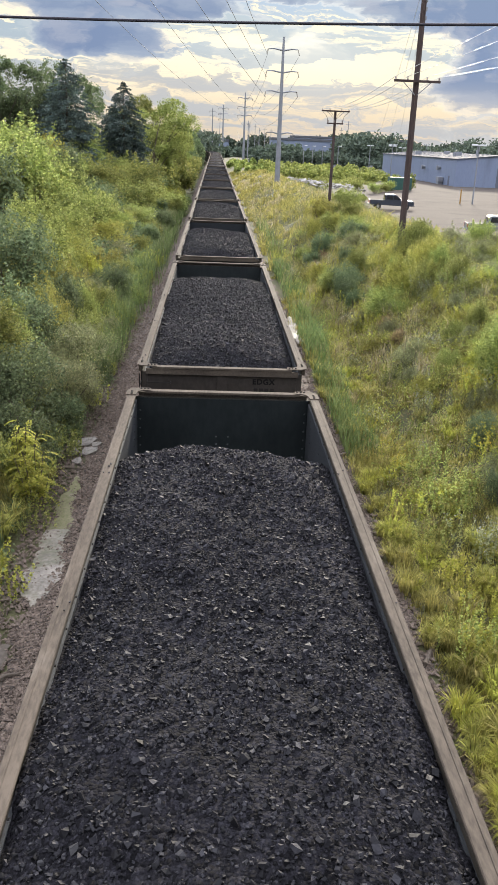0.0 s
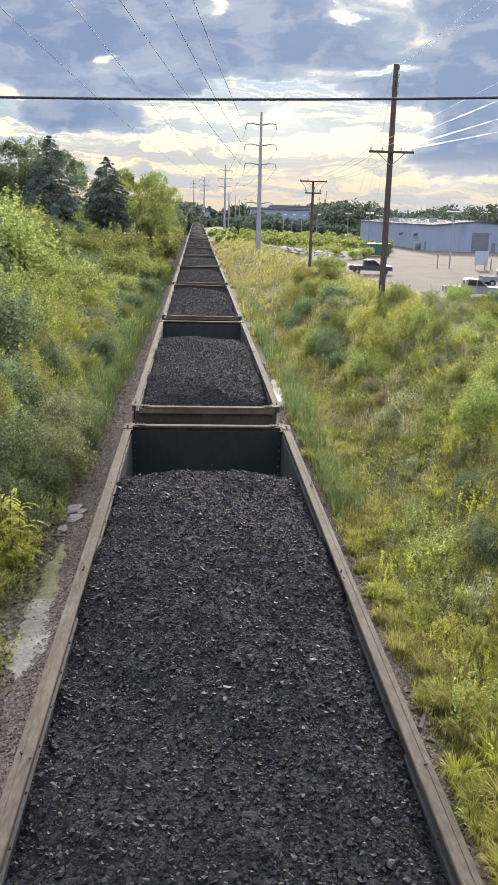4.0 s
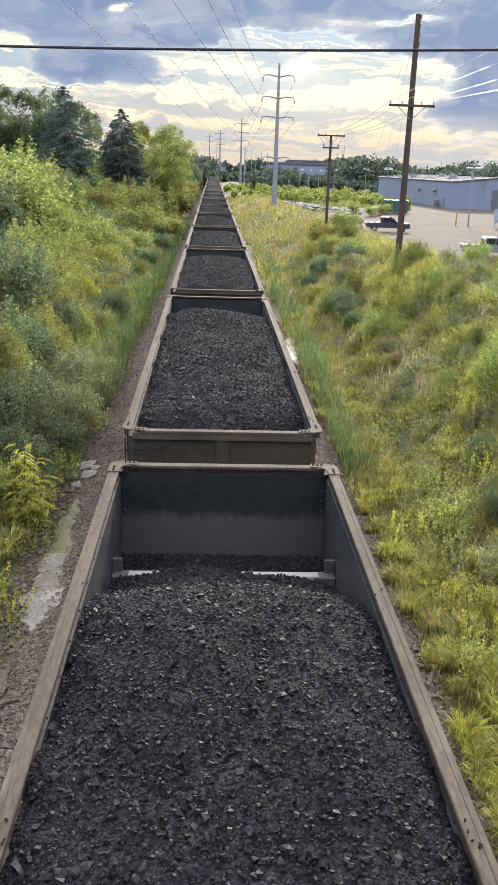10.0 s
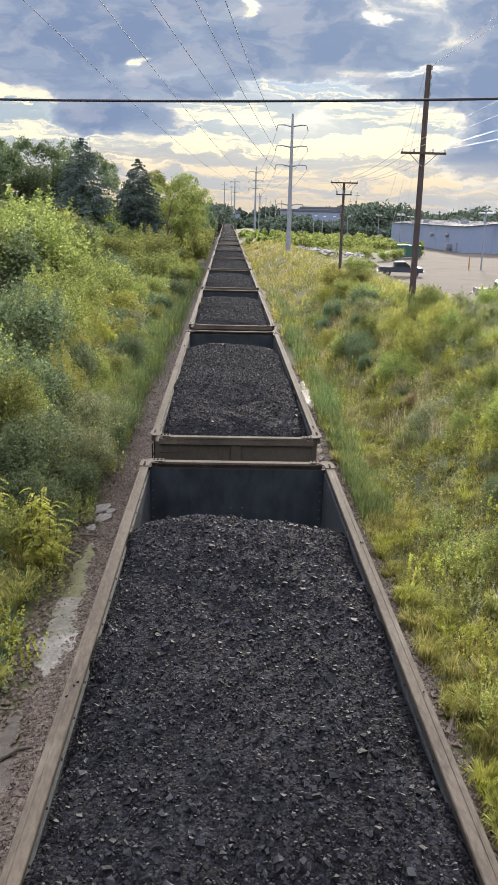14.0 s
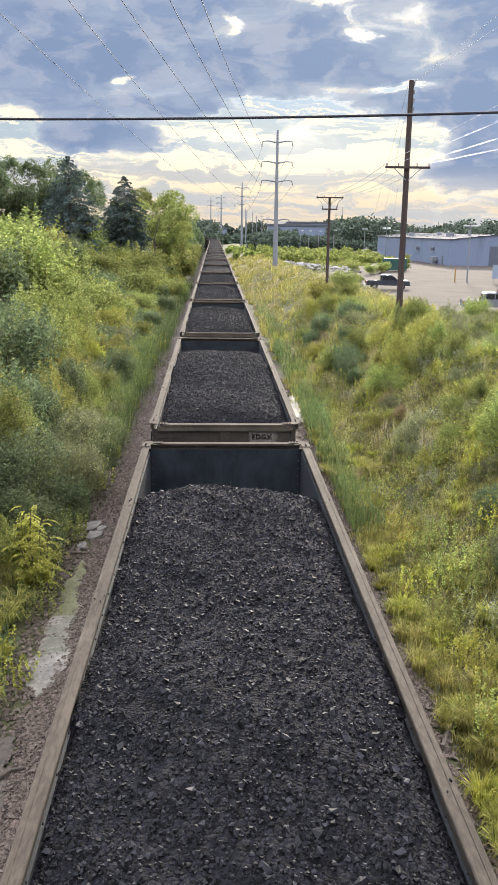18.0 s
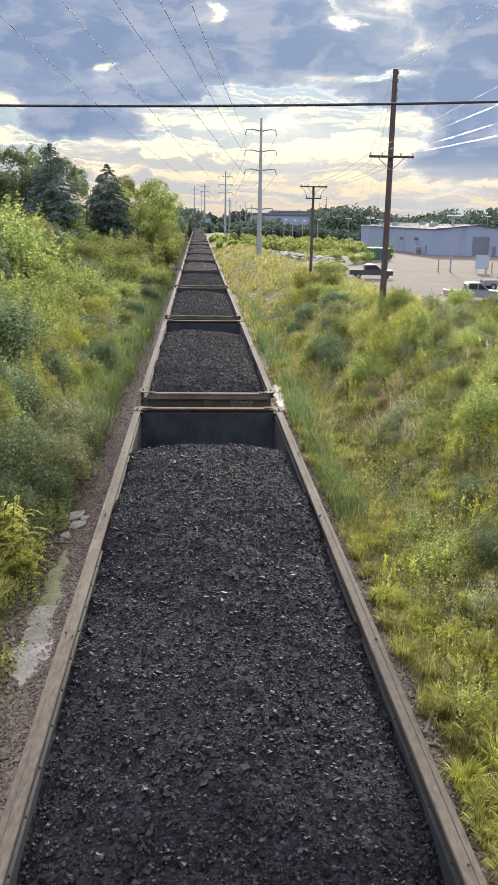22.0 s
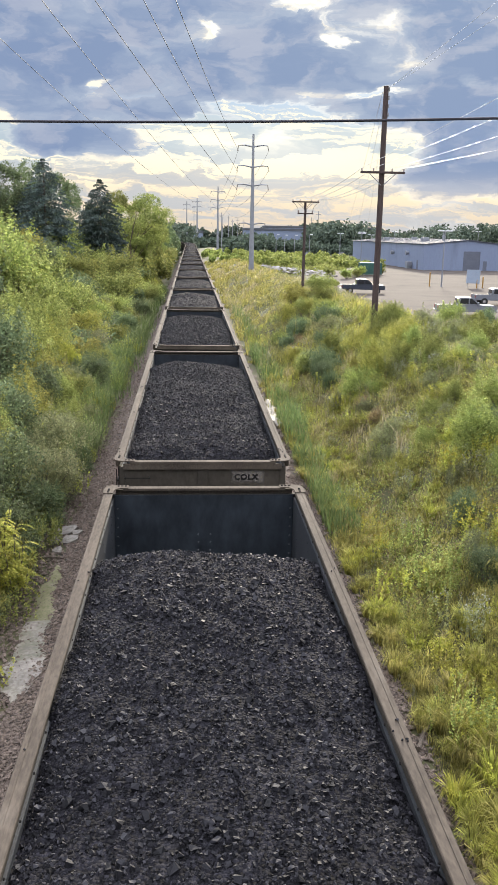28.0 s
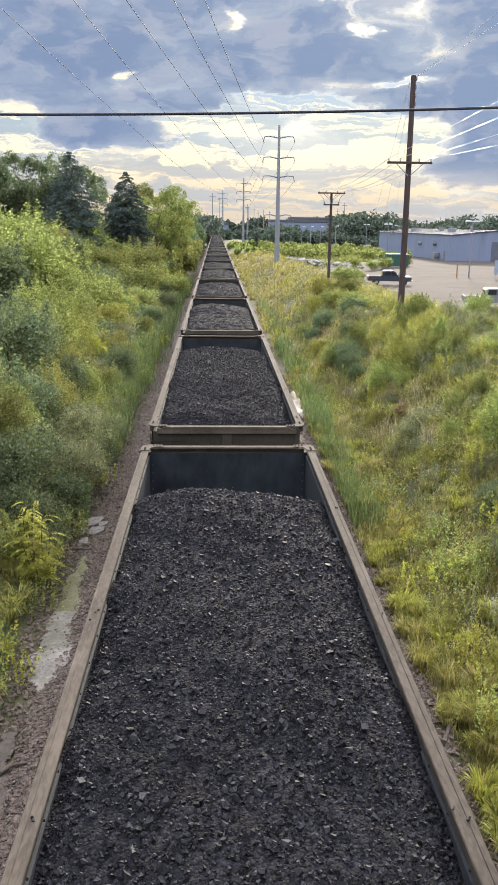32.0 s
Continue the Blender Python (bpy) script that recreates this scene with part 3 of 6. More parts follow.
    return bed, mesh_from("coal_lumps", p.reshape(-1, 3), fl, M_LUMP)


def bolt_row(bm, pts, r=0.014, h=0.012, axis="z"):
    for q in pts:
        d = {"z": (0, 0, h), "x": (h, 0, 0), "y": (0, -h, 0)}[axis]
        tube(bm, q, (q[0] + d[0], q[1] + d[1], q[2] + d[2]), r, r * 0.8, 5)
    return bm


def build_car():
    car = thing("coal_gondola", "weathered brown steel coal gondola, open-topped and heaped with coal", "rail car", "coal gondolas of the train")
    B = bmesh.new
    for s in (-1, 1):
        wall = part("side_wall", box(B(), s * 1.50 if s > 0 else -1.53, 1.53 if s > 0 else -1.50, 0.10, BODY - 0.10, 0.95, 3.84), M_CAR, car)
        part("liner", box(B(), s * 1.47 if s > 0 else -1.497, 1.497 if s > 0 else -1.47, 0.13, BODY - 0.13, 1.2, 3.79), M_LINER, wall, "scoured grey inner side sheet")
        bm = B()
        for k in range(12):
            y = 0.7 + k * (BODY - 1.4) / 11
            bolt_row(bm, [(s * 1.462, y, 3.66 - 0.13 * j) for j in range(6)], 0.014, 0.012 * s, "x")
        part("bolts", bm, M_SHINY_BOLT, wall, "rows of scoured bolt heads")["kind"] = "stuff"
        for k in range(11):
            y = 1.0 + k * (BODY - 2.0) / 10
            part("side_post", box(B(), *((1.53, 1.60) if s > 0 else (-1.60, -1.53)), y - 0.07, y + 0.07, 1.0, 3.80, 0.01), M_CAR, car)
        bm = B()
        box(bm, *((1.468, HALF) if s > 0 else (-HALF, -1.468)), 0.28, BODY - 0.28, 3.915, RIM, 0.008)
        box(bm, *((1.54, HALF - 0.002) if s > 0 else (2e-3 - HALF, -1.54)), 0.285, BODY - 0.285, 3.78, 3.914, 0.006)
        box(bm, *((1.60 - 0.045, 1.60 - 0.03) if s > 0 else (-1.60 + 0.03, -1.60 + 0.045)), 0.29, BODY - 0.29, RIM + 0.0005, RIM + 0.006)
        chord = part("top_chord", bm, M_RIM, car, "worn pale steel top rail")
        part("bolts", bolt_row(B(), [(s * 1.471, 0.5 + 0.56 * k, 3.86) for k in range(24)], 0.012, -0.012 * s, "x"), M_BOLT, chord)["kind"] = "stuff"
        part("side_sill", box(B(), *((1.42, 1.54) if s > 0 else (-1.54, -1.42)), 0.4, BODY - 0.4, 0.85, 1.05, 0.01), M_CAR, car)
    for e in (0, 1):
        def yy(a, b):
            return (a, b) if e == 0 else (BODY - b, BODY - a)
        wall = part("end_wall", box(B(), -1.499, 1.499, *yy(0.06, 0.10), 1.0, 3.84), M_CAR, car)
        part("lining", box(B(), -1.468, 1.468, *yy(0.103, 0.118), 1.2, 3.83), M_LINING, wall, "inner lining with chalky stains, backlit shade in its dark colour")
        inner = 0.128 if e == 0 else BODY - 0.128
        part("bolts", bolt_row(B(), [(x, inner, 3.15 - 0.14 * k) for x in (-0.10, 0.10) for k in range(5)] + [(x, inner, 3.6 - 0.16 * k) for x in (-1.42, 1.42) for k in range(9)],
                               0.016, -0.014 if e == 0 else 0.014, "y"), M_SHINY_BOLT, wall)["kind"] = "stuff"
        part("center_post", box(B(), -0.10, 0.10, *yy(0.03, 0.06), 1.0, 3.84, 0.006), M_CAR, wall)
        for s in (-1, 1):
            part("corner_angle", box(B(), *((1.42, 1.51) if s > 0 else (-1.51, -1.42)), *yy(0.045, 0.06), 1.0, 3.84), M_CAR, wall)
        part("end_chord", box(box(B(), -1.33, 1.33, *yy(0.0, 0.135), 3.905, RIM - 0.002, 0.006), -1.45, 1.45, *yy(0.012, 0.05), 3.80, 3.904), M_RIM, car, "worn pale steel end rail")
        for s in (-1, 1):
            bm = B()
            x0, x1, c = 1.24, HALF + 0.012, 0.10
            pts = [(x0, 0.0), (x1 - c * 1.7, 0.0), (x1 - 0.9 * c, 0.02), (x1 - 0.42 * c, 0.055), (x1 - 0.12 * c, 0.10), (x1, c * 1.8), (x1, 0.42), (1.466, 0.42), (1.45, 0.24), (1.37, 0.145), (x0, 0.145)]
            vs = [bm.verts.new((s * x, y if e == 0 else BODY - y, RIM + 0.001)) for x, y in pts]
            f = bm.faces.new(vs)
            g = bmesh.ops.extrude_face_region(bm, geom=[f])
            bmesh.ops.translate(bm, vec=(0, 0, 0.016), verts=[v for v in g["geom"] if isinstance(v, bmesh.types.BMVert)])
            bmesh.ops.recalc_face_normals(bm, faces=bm.faces)
            plate = part("corner_plate", bm, M_RIM, car, "rounded corner plate")
            spots = [(1.28, 0.06), (1.34, 0.06), (1.40, 0.06), (1.54, 0.24), (1.54, 0.31), (1.54, 0.38)]
            part("bolts", bolt_row(B(), [(s * x, y if e == 0 else BODY - y, RIM + 0.017) for x, y in spots], 0.020, 0.016), M_BOLT, plate)["kind"] = "stuff"
        # coupler, buffer beam
        cb = B()
        box(cb, -0.12, 0.12, *yy(-0.56, 0.30), 0.74, 0.98, 0.02)
        box(cb, -0.20, 0.20, *yy(-0.748, -0.46), 0.70, 1.02, 0.04)
        part("coupler", cb, M_TRUCK, car)
        part("end_sill", box(B(), -1.45, 1.45, *yy(-0.05, 0.25), 0.80, 1.05, 0.02), M_CAR, car)
    part("floor", box(B(), -1.47, 1.47, 0.13, BODY - 0.13, 1.08, 1.16), M_INNER, car)
    part("center_sill", box(B(), -0.35, 0.35, 0.3, BODY - 0.3, 0.62, 1.07, 0.02), M_TRUCK, car)
    for z in (2.15, 2.55, 2.95, 3.35, 3.65):
        bm = B()
        y0 = -0.035
        tube(bm, (-1.42, y0, z), (-0.98, y0, z), 0.011, n=6)
        for x in (-1.42, -0.98):
            tube(bm, (x, y0, z), (x, 0.06, z), 0.011, n=6)
        part("grab_iron", bm, M_BOLT, car)
    for s in (-1,):
        bm = B()
        for z in (1.1, 1.5, 1.9, 2.3, 2.7, 3.1, 3.5):
            tube(bm, (s * 1.585, 0.18, z), (s * 1.585, 0.62, z), 0.011, n=6)
        for y in (0.18, 0.62):
            tube(bm, (s * 1.585, y, 0.75), (s * 1.585, y, 3.76), 0.013, n=6)
            tube(bm, (s * 1.585, y, 3.55), (s * 1.53, y, 3.55), 0.012, n=6)
            tube(bm, (s * 1.585, y, 1.05), (s * 1.53, y, 1.05), 0.012, n=6)
        part("ladder", bm, M_BOLT, car)
    for yb in (2.05, BODY - 2.05):
        truck = part("truck", box(B(), -1.0, 1.0, yb - 0.22, yb + 0.22, 0.42, 0.66, 0.04), M_TRUCK, car)
        for s in (-1, 1):
            fr = B()
            box(fr, *((0.93, 1.09) if s > 0 else (-1.09, -0.93)), yb - 1.15, yb + 1.15, 0.60, 0.74, 0.03)
            box(fr, *((0.94, 1.08) if s > 0 else (-1.08, -0.94)), yb - 0.55, yb + 0.55, 0.24, 0.36, 0.03)
            for q in (-0.50, 0.50):
                box(fr, *((0.945, 1.075) if s > 0 else (-1.075, -0.945)), yb + q - 0.07, yb + q + 0.07, 0.34, 0.62)
            part("side_frame", fr, M_TRUCK, truck)
        for q in (-0.89, 0.89):
            wh = B()
            tube(wh, (-0.95, yb + q, 0.46), (0.95, yb + q, 0.46), 0.085, n=10)
            for s in (-1, 1):
                tube(wh, (s * 0.705, yb + q, 0.46), (s * 0.79, yb + q, 0.46), 0.457, n=24)
                tube(wh, (s * 0.68, yb + q, 0.46), (s * 0.705, yb + q, 0.46), 0.485, n=24)
            part("wheelset", wh, M_WHEEL, truck)
    return car


def lettering(text, size, mat, thick=0.002):
    cu = bpy.data.curves.new("lettering", "FONT")
    cu.body, cu.size, cu.extrude, cu.space_character, cu.offset = text, size, thick, 1.16, 0.006
    ob = new("lettering", cu)
    me = bpy.data.meshes.new_from_object(ob.evaluated_get(bpy.context.evaluated_depsgraph_get()))
    bpy.data.objects.remove(ob)
    me.materials.clear()
    me.materials.append(mat)
    return me


def overspray(paint, x0, x1, z0, z1):
    """A copy of a paint that thins out unevenly towards the edges of its patch."""
    m = paint.copy()
    nt = m.node_tree
    N, L = nt.nodes.new, nt.links.new
    p, out = nt.nodes["Principled BSDF"], nt.nodes["Material Output"]
    tc, sep, nz = N("ShaderNodeTexCoord"), N("ShaderNodeSeparateXYZ"), N("ShaderNodeTexNoise")
    L(tc.outputs["Object"], sep.inputs[0])
    L(tc.outputs["Object"], nz.inputs["Vector"])
    nz.inputs["Scale"].default_value, nz.inputs["Detail"].default_value = 7.0, 6.0

    def m2(op, a, b):
        n = N("ShaderNodeMath")
        n.operation = op
        for i, q in enumerate((a, b)):
            if isinstance(q, (int, float)):
                n.inputs[i].default_value = q
            else:
                L(q, n.inputs[i])
        return n.outputs[0]
    reach = None
    for sock, lo, hi in ((sep.outputs[0], x0, x1), (sep.outputs[2], z0, z1)):
        d = m2("SUBTRACT", m2("ABSOLUTE", m2("SUBTRACT", sock, (lo + hi) / 2), 0.0), (hi - lo) / 2)
        reach = d if reach is None else m2("MAXIMUM", reach, d)
    mr = N("ShaderNodeMapRange")
    mr.interpolation_type = "SMOOTHSTEP"
    L(m2("ADD", reach, m2("MULTIPLY", m2("SUBTRACT", nz.outputs[0], 0.5), 0.12)), mr.inputs[0])
    mr.inputs[1].default_value, mr.inputs[2].default_value, mr.inputs[3].default_value, mr.inputs[4].default_value = -0.06, 0.05, 0.62, 0.0
    tr, mx = N("ShaderNodeBsdfTransparent"), N("ShaderNodeMixShader")
    L(mr.outputs[0], mx.inputs[0])
    L(tr.outputs[0], mx.inputs[1])
    L(p.outputs[0], mx.inputs[2])
    L(mx.outputs[0], out.inputs[0])
    return m


def mark_car(car, text, patch, z, digits, paint=None, ink=None):
    """Stencilled letters on the near end, with plain bars where a number stands."""
    if patch:
        x0, x1 = patch
        z0, z1 = z - (0.22 if digits else 0.04), z + 0.15
        bm = box(bmesh.new(), x0 - 0.08, x1 + 0.08, 0.044, 0.059, z0 - 0.07, z1 + 0.07)
        part("paint_patch", bm, overspray(paint or M_PATCH, x0, x1, z0, z1), car, "soft-edged patch of faded pale spray paint")
    ob = part("lettering", lettering(text, 0.145, ink or M_STENCIL), None, car, "dark stencilled letters")
    ob.matrix_basis = pose(0.58, 0.0415 if patch else 0.056, z, 90, 0, 0)
    for k in range(4 if digits else 0):
        bm = box(bmesh.new(), 0.61 + 0.105 * k, 0.685 + 0.105 * k, 0.040 if patch else 0.054, 0.046 if patch else 0.0595, z - 0.19, z - 0.08)
        part("number_bar", bm, M_BOLT, car, "dark bar where a digit stands")


CARS = list(range(-2, 28))
first_car = build_car()
cars = {CARS[0]: first_car}
for c in CARS[1:]:
    cars[c] = copy_thing(first_car, Matrix())
mark_car(cars[1], "EDGX", None, 3.64, True)
mark_car(cars[5], "EDGX", (0.54, 1.10), 3.62, True)
mark_car(cars[6], "COLX", (0.55, 1.08), 3.62, True, M_FADED, M_CAR)
mark_car(cars[7], "COLX", (0.55, 1.10), 3.60, False)

# cars 1 and 2 have darker end walls, car 2 a dusty lining
def repaint(car, names, mat):
    for q in car.children_recursive:
        if q.name.split(".")[0] in names:
            q.material_slots[0].link = "OBJECT"
            q.material_slots[0].material = mat


repaint(cars[2], ("lining",), M_LINING_DUSTY)
repaint(cars[2], ("end_wall", "center_post", "corner_angle", "end_sill"), M_CAR_DARK)
repaint(cars[1], ("end_wall", "center_post", "corner_angle", "end_sill"), M_CAR_DARK)
# the first two linings carry a deeper shade in their colour
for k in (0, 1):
    repaint(cars[k], ("lining",), M_LINING_SHADED)

# the bare cross brace of the short-loaded car
brace = part("cross_brace", box(bmesh.new(), -1.25, 1.25, 13.12, 13.26, 2.86, 2.94, 0.01), M_BRACE, cars[2], "pale cross brace standing out of the coal")
for s in (-1, 1):
    bm = box(bmesh.new(), *sorted((s * 1.18, s * 1.465)), 13.10, 13.28, 2.80, 2.935, 0.012)
    box(bm, *sorted((s * 1.33, s * 1.455)), 13.23, 13.27, 2.93, 3.12, 0.006)
    part("bracket", bm, M_BRACKET, brace, "grey steel end bracket with an upright tab")

for s in (-1, 1):
    bm = box(bmesh.new(), *sorted((s * 1.30, s * 1.465)), 1.72, 1.92, 3.39, 3.53, 0.012)
    box(bm, *sorted((s * 1.36, s * 1.455)), 1.80, 1.84, 3.53, 3.74, 0.006)
    part("wall_bracket", bm, M_BRACKET, cars[2], "grey steel brace bracket on the side wall")

HUMPS = [(0.16, 4.2, 0.12, 9.6), (0.05, 3.6, 0.20, 8.0), (0.20, 5.0, 0.05, 11.0), (0.10, 6.6, 0.14, 11.2)]
beds = [coal_mesh(11 + k, 0.045, 34000, h) for k, h in enumerate(HUMPS)]
bed_short = coal_mesh(31, 0.045, 34000, (0.18, 3.4, 0.12, 8.4), True)
beds_far = [coal_mesh(41 + k, 0.11, 0, h) for k, h in enumerate(HUMPS)]
loads = {}
for c in CARS:
    bed, lumps = bed_short if c == 2 else beds[(c * 3 + 2) % 4] if 0 <= c <= 8 else beds_far[(c * 3 + 2) % 4]
    load = thing("coal_load", "heap of broken black coal filling an open gondola", "coal", "coal loads", "stuff")
    part("coal_bed", bed, None, load)
    if lumps:
        part("coal_lumps", lumps, None, load)
    loads[c] = load


def travelled(t):
    surge = np.interp(t, (0, 2, 7, 12, 16.5, 21, 30, 32), (0.06, 0.10, 0.26, 0.18, 0.04, 0.01, 0.12, 0.13))
    return 0.585 + 3.47 * t + 0.0005 * t * t + float(surge)


_ys = np.arange(-80.0, 600.0, 1.0)
_arc = np.concatenate([[0], np.cumsum(np.hypot(np.diff(_ys), np.diff(bend_x(_ys))))]) - 80.0


def track_point(u):
    y = float(np.interp(u, _arc, _ys))
    return float(bend_x(y)), y


def car_pose(c, t):
    u = c * PITCH - travelled(t)
    (x0, y0), (x1, y1) = track_point(u), track_point(u + BODY)
    return pose(x0, y0, 0, 0, 0, math.degrees(math.atan2(-(x1 - x0), y1 - y0)))


def motions():
    for c in CARS:
        rows = [(t, car_pose(c, t)) for t in (0, 2, 4, 7, 10, 12, 14, 17, 21, 25, 28, 30, 32)]
        walk(cars[c], rows)
        walk(loads[c], rows)


# ---- track ----
for s in (-1, 1):
    ys = np.arange(-30, 330, 3.0)
    prof = np.array([(-0.07, -0.172), (0.07, -0.172), (0.07, -0.155), (0.012, -0.13), (0.012, -0.04), (0.036, -0.03), (0.036, 0.0), (-0.036, 0.0), (-0.036, -0.03), (-0.012, -0.04), (-0.012, -0.13), (-0.07, -0.155)])
    X = s * 0.7535 + prof[None, :, 0] + bend_x(ys)[:, None]
    v = np.stack([X, np.repeat(ys[:, None], 12, 1), np.repeat(prof[None, :, 1], len(ys), 0)], -1).reshape(-1, 3)
    i = np.arange(len(ys) - 1)[:, None] * 12 + np.arange(12)[None, :]
    j = np.arange(len(ys) - 1)[:, None] * 12 + (np.arange(12)[None, :] + 1) % 12
    f = np.stack([i, j, j + 12, i + 12], -1).reshape(-1, 4)
    sheet_thing("rail", mesh_from("rail", v, f, M_RAIL), None, "running rail of rusty steel on timber sleepers", "rail", "structure")


# ---- plants ----
def leaf_quads(rng, c, d, size, fold=0.25, face=None):
    """One bent four-cornered leaf at each of the places c, pointing along d."""
    n = len(c)
    d = d / (np.linalg.norm(d, axis=1, keepdims=True) + 1e-9)
    up = rng.normal(size=(n, 3)) if face is None else face
    side = np.cross(d, up)
    side /= np.linalg.norm(side, axis=1, keepdims=True) + 1e-9
    nrm = np.cross(side, d)
    s = size[:, None]
    v = np.stack([c, c + d * s * 0.5 + side * s * 0.33 + nrm * s * fold * 0.4, c + d * s - nrm * s * fold * 0.3, c + d * s * 0.5 - side * s * 0.33 + nrm * s * fold * 0.4], 1)
    return v.reshape(-1, 3)


def quad_mesh(name, v, mat):
    return mesh_from(name, v, np.arange(len(v)).reshape(-1, 4), mat)


def crown_points(rng, n, blobs, inner=0.55):
    """Places and outward ways in the outer shells of overlapping lumps (centre, radii)."""
    w = np.array([b[1][0] * b[1][1] + b[1][2] * b[1][0] for b in blobs])
    k = rng.choice(len(blobs), n, p=w / w.sum())
    cen, rad = np.array([b[0] for b in blobs])[k], np.array([b[1] for b in blobs])[k]
    d = rng.normal(size=(n, 3))
    d /= np.linalg.norm(d, axis=1, keepdims=True)
    d[:, 2] = np.where(d[:, 2] < -0.6, -d[:, 2] * 0.5, d[:, 2])
    r = inner + (1 - inner) * rng.rand(n) ** 0.6
    ripple = 1 + 0.16 * np.sin(7 * d[:, 0] + 5 * d[:, 1] + k) * np.sin(6 * d[:, 2] + k * 1.7)
    return cen + d * rad * (r * ripple)[:, None], d


def sprays(rng, n, blobs, inner, per, spread):
    """Leaves gathered in sprays, with gaps between the sprays: places and outward ways."""
    k = max(1, n // per)
    c0, o0 = crown_points(rng, k, blobs, inner)
    i = rng.randint(0, k, n)
    r = spread * (0.6 + 0.8 * rng.rand(k))[i][:, None]
    off = rng.normal(size=(n, 3)) * r
    along = np.sum(off * o0[i], axis=1, keepdims=True)
    return c0[i] + off - o0[i] * (along * 0.55), o0[i]


def branch_mesh(name, segs, mat):
    bm = bmesh.new()
    for a, b, r0, r1 in segs:
        tube(bm, a, b, r0, r1, 6)
    return mesh_of(name, bm, mat)


def shrub_parts(seed, width, height, n, leaf, mat, sprigs=14):
    rng = np.random.RandomState(seed)
    blobs = []
    for k in range(13):
        a, r = rng.rand() * 6.28, width * 0.5 * math.sqrt(rng.rand()) * 0.80
        h = height * (0.16 + 0.56 * rng.rand() * (1 - 0.9 * r / width))
        s = width * (0.13 + 0.11 * rng.rand())
        blobs.append(((r * math.cos(a), r * math.sin(a), h), (s, s, min(s, h) * (0.9 + 0.3 * rng.rand()))))
    c, out = sprays(rng, n, blobs, 0.72, 62, 0.036 * (width + height))
    deep = rng.rand(n) < 0.14      # leaves inside the crown close it against the light
    c[deep] -= out[deep] * (0.10 * width * (0.4 + rng.rand(deep.sum())))[:, None]
    face = out + 0.24 * rng.normal(size=out.shape) + np.array([0, 0, 0.45])
    d = out * 0.25 + rng.normal(size=out.shape) * 0.7 + np.array([0, 0, -0.15])
    # upright shoots over the crown
    per = max(8, n // 90)
    sc, sd, segs = [], [], []
    for k in range(sprigs):
        b = blobs[rng.randint(len(blobs))]
        foot = np.array(b[0]) + np.array([rng.normal() * b[1][0] * 0.5, rng.normal() * b[1][1] * 0.5, b[1][2] * 0.5])
        tip = foot + np.array([rng.normal() * 0.12, rng.normal() * 0.12, 0.28 + 0.4 * rng.rand()]) * height * 0.42
        t = rng.rand(per)[:, None]
        sc.append(foot + (tip - foot) * t + rng.normal(size=(per, 3)) * 0.03 * height * (1.2 - t))
        q = rng.normal(size=(per, 3))
        q[:, 2] = np.abs(q[:, 2]) * 0.4
        sd.append(q)
    for b in blobs:
        segs.append(((0.1 * b[0][0], 0.1 * b[0][1], -0.1), (b[0][0] * 0.6, b[0][1] * 0.6, b[0][2] * 0.55), 0.035, 0.022))
        segs.append(((b[0][0] * 0.6, b[0][1] * 0.6, b[0][2] * 0.55), b[0], 0.022, 0.01))
    face = np.concatenate([face, rng.normal(size=(per * sprigs, 3)) + np.array([0, 0, 0.8])])
    c, d = np.concatenate([c] + sc), np.concatenate([d] + sd)
    size = leaf * (0.65 + 0.7 * rng.rand(len(c)))
    return quad_mesh("foliage", leaf_quads(rng, c, d, size, 0.25, face), mat), branch_mesh("branchwork", segs, M_BARK)


def plant(name, label, category, parts, x, y, scale=1.0, turn=0.0, group="", lift=0.0):
    ob = thing(name, label, category, group)
    for pn, me in parts:
        part(pn, me, None, ob)
    ob.matrix_basis = pose(x, y, float(ground_z(x, y)) + lift, 0, 0, turn) @ Matrix.Diagonal((scale, scale, scale, 1))
    return ob


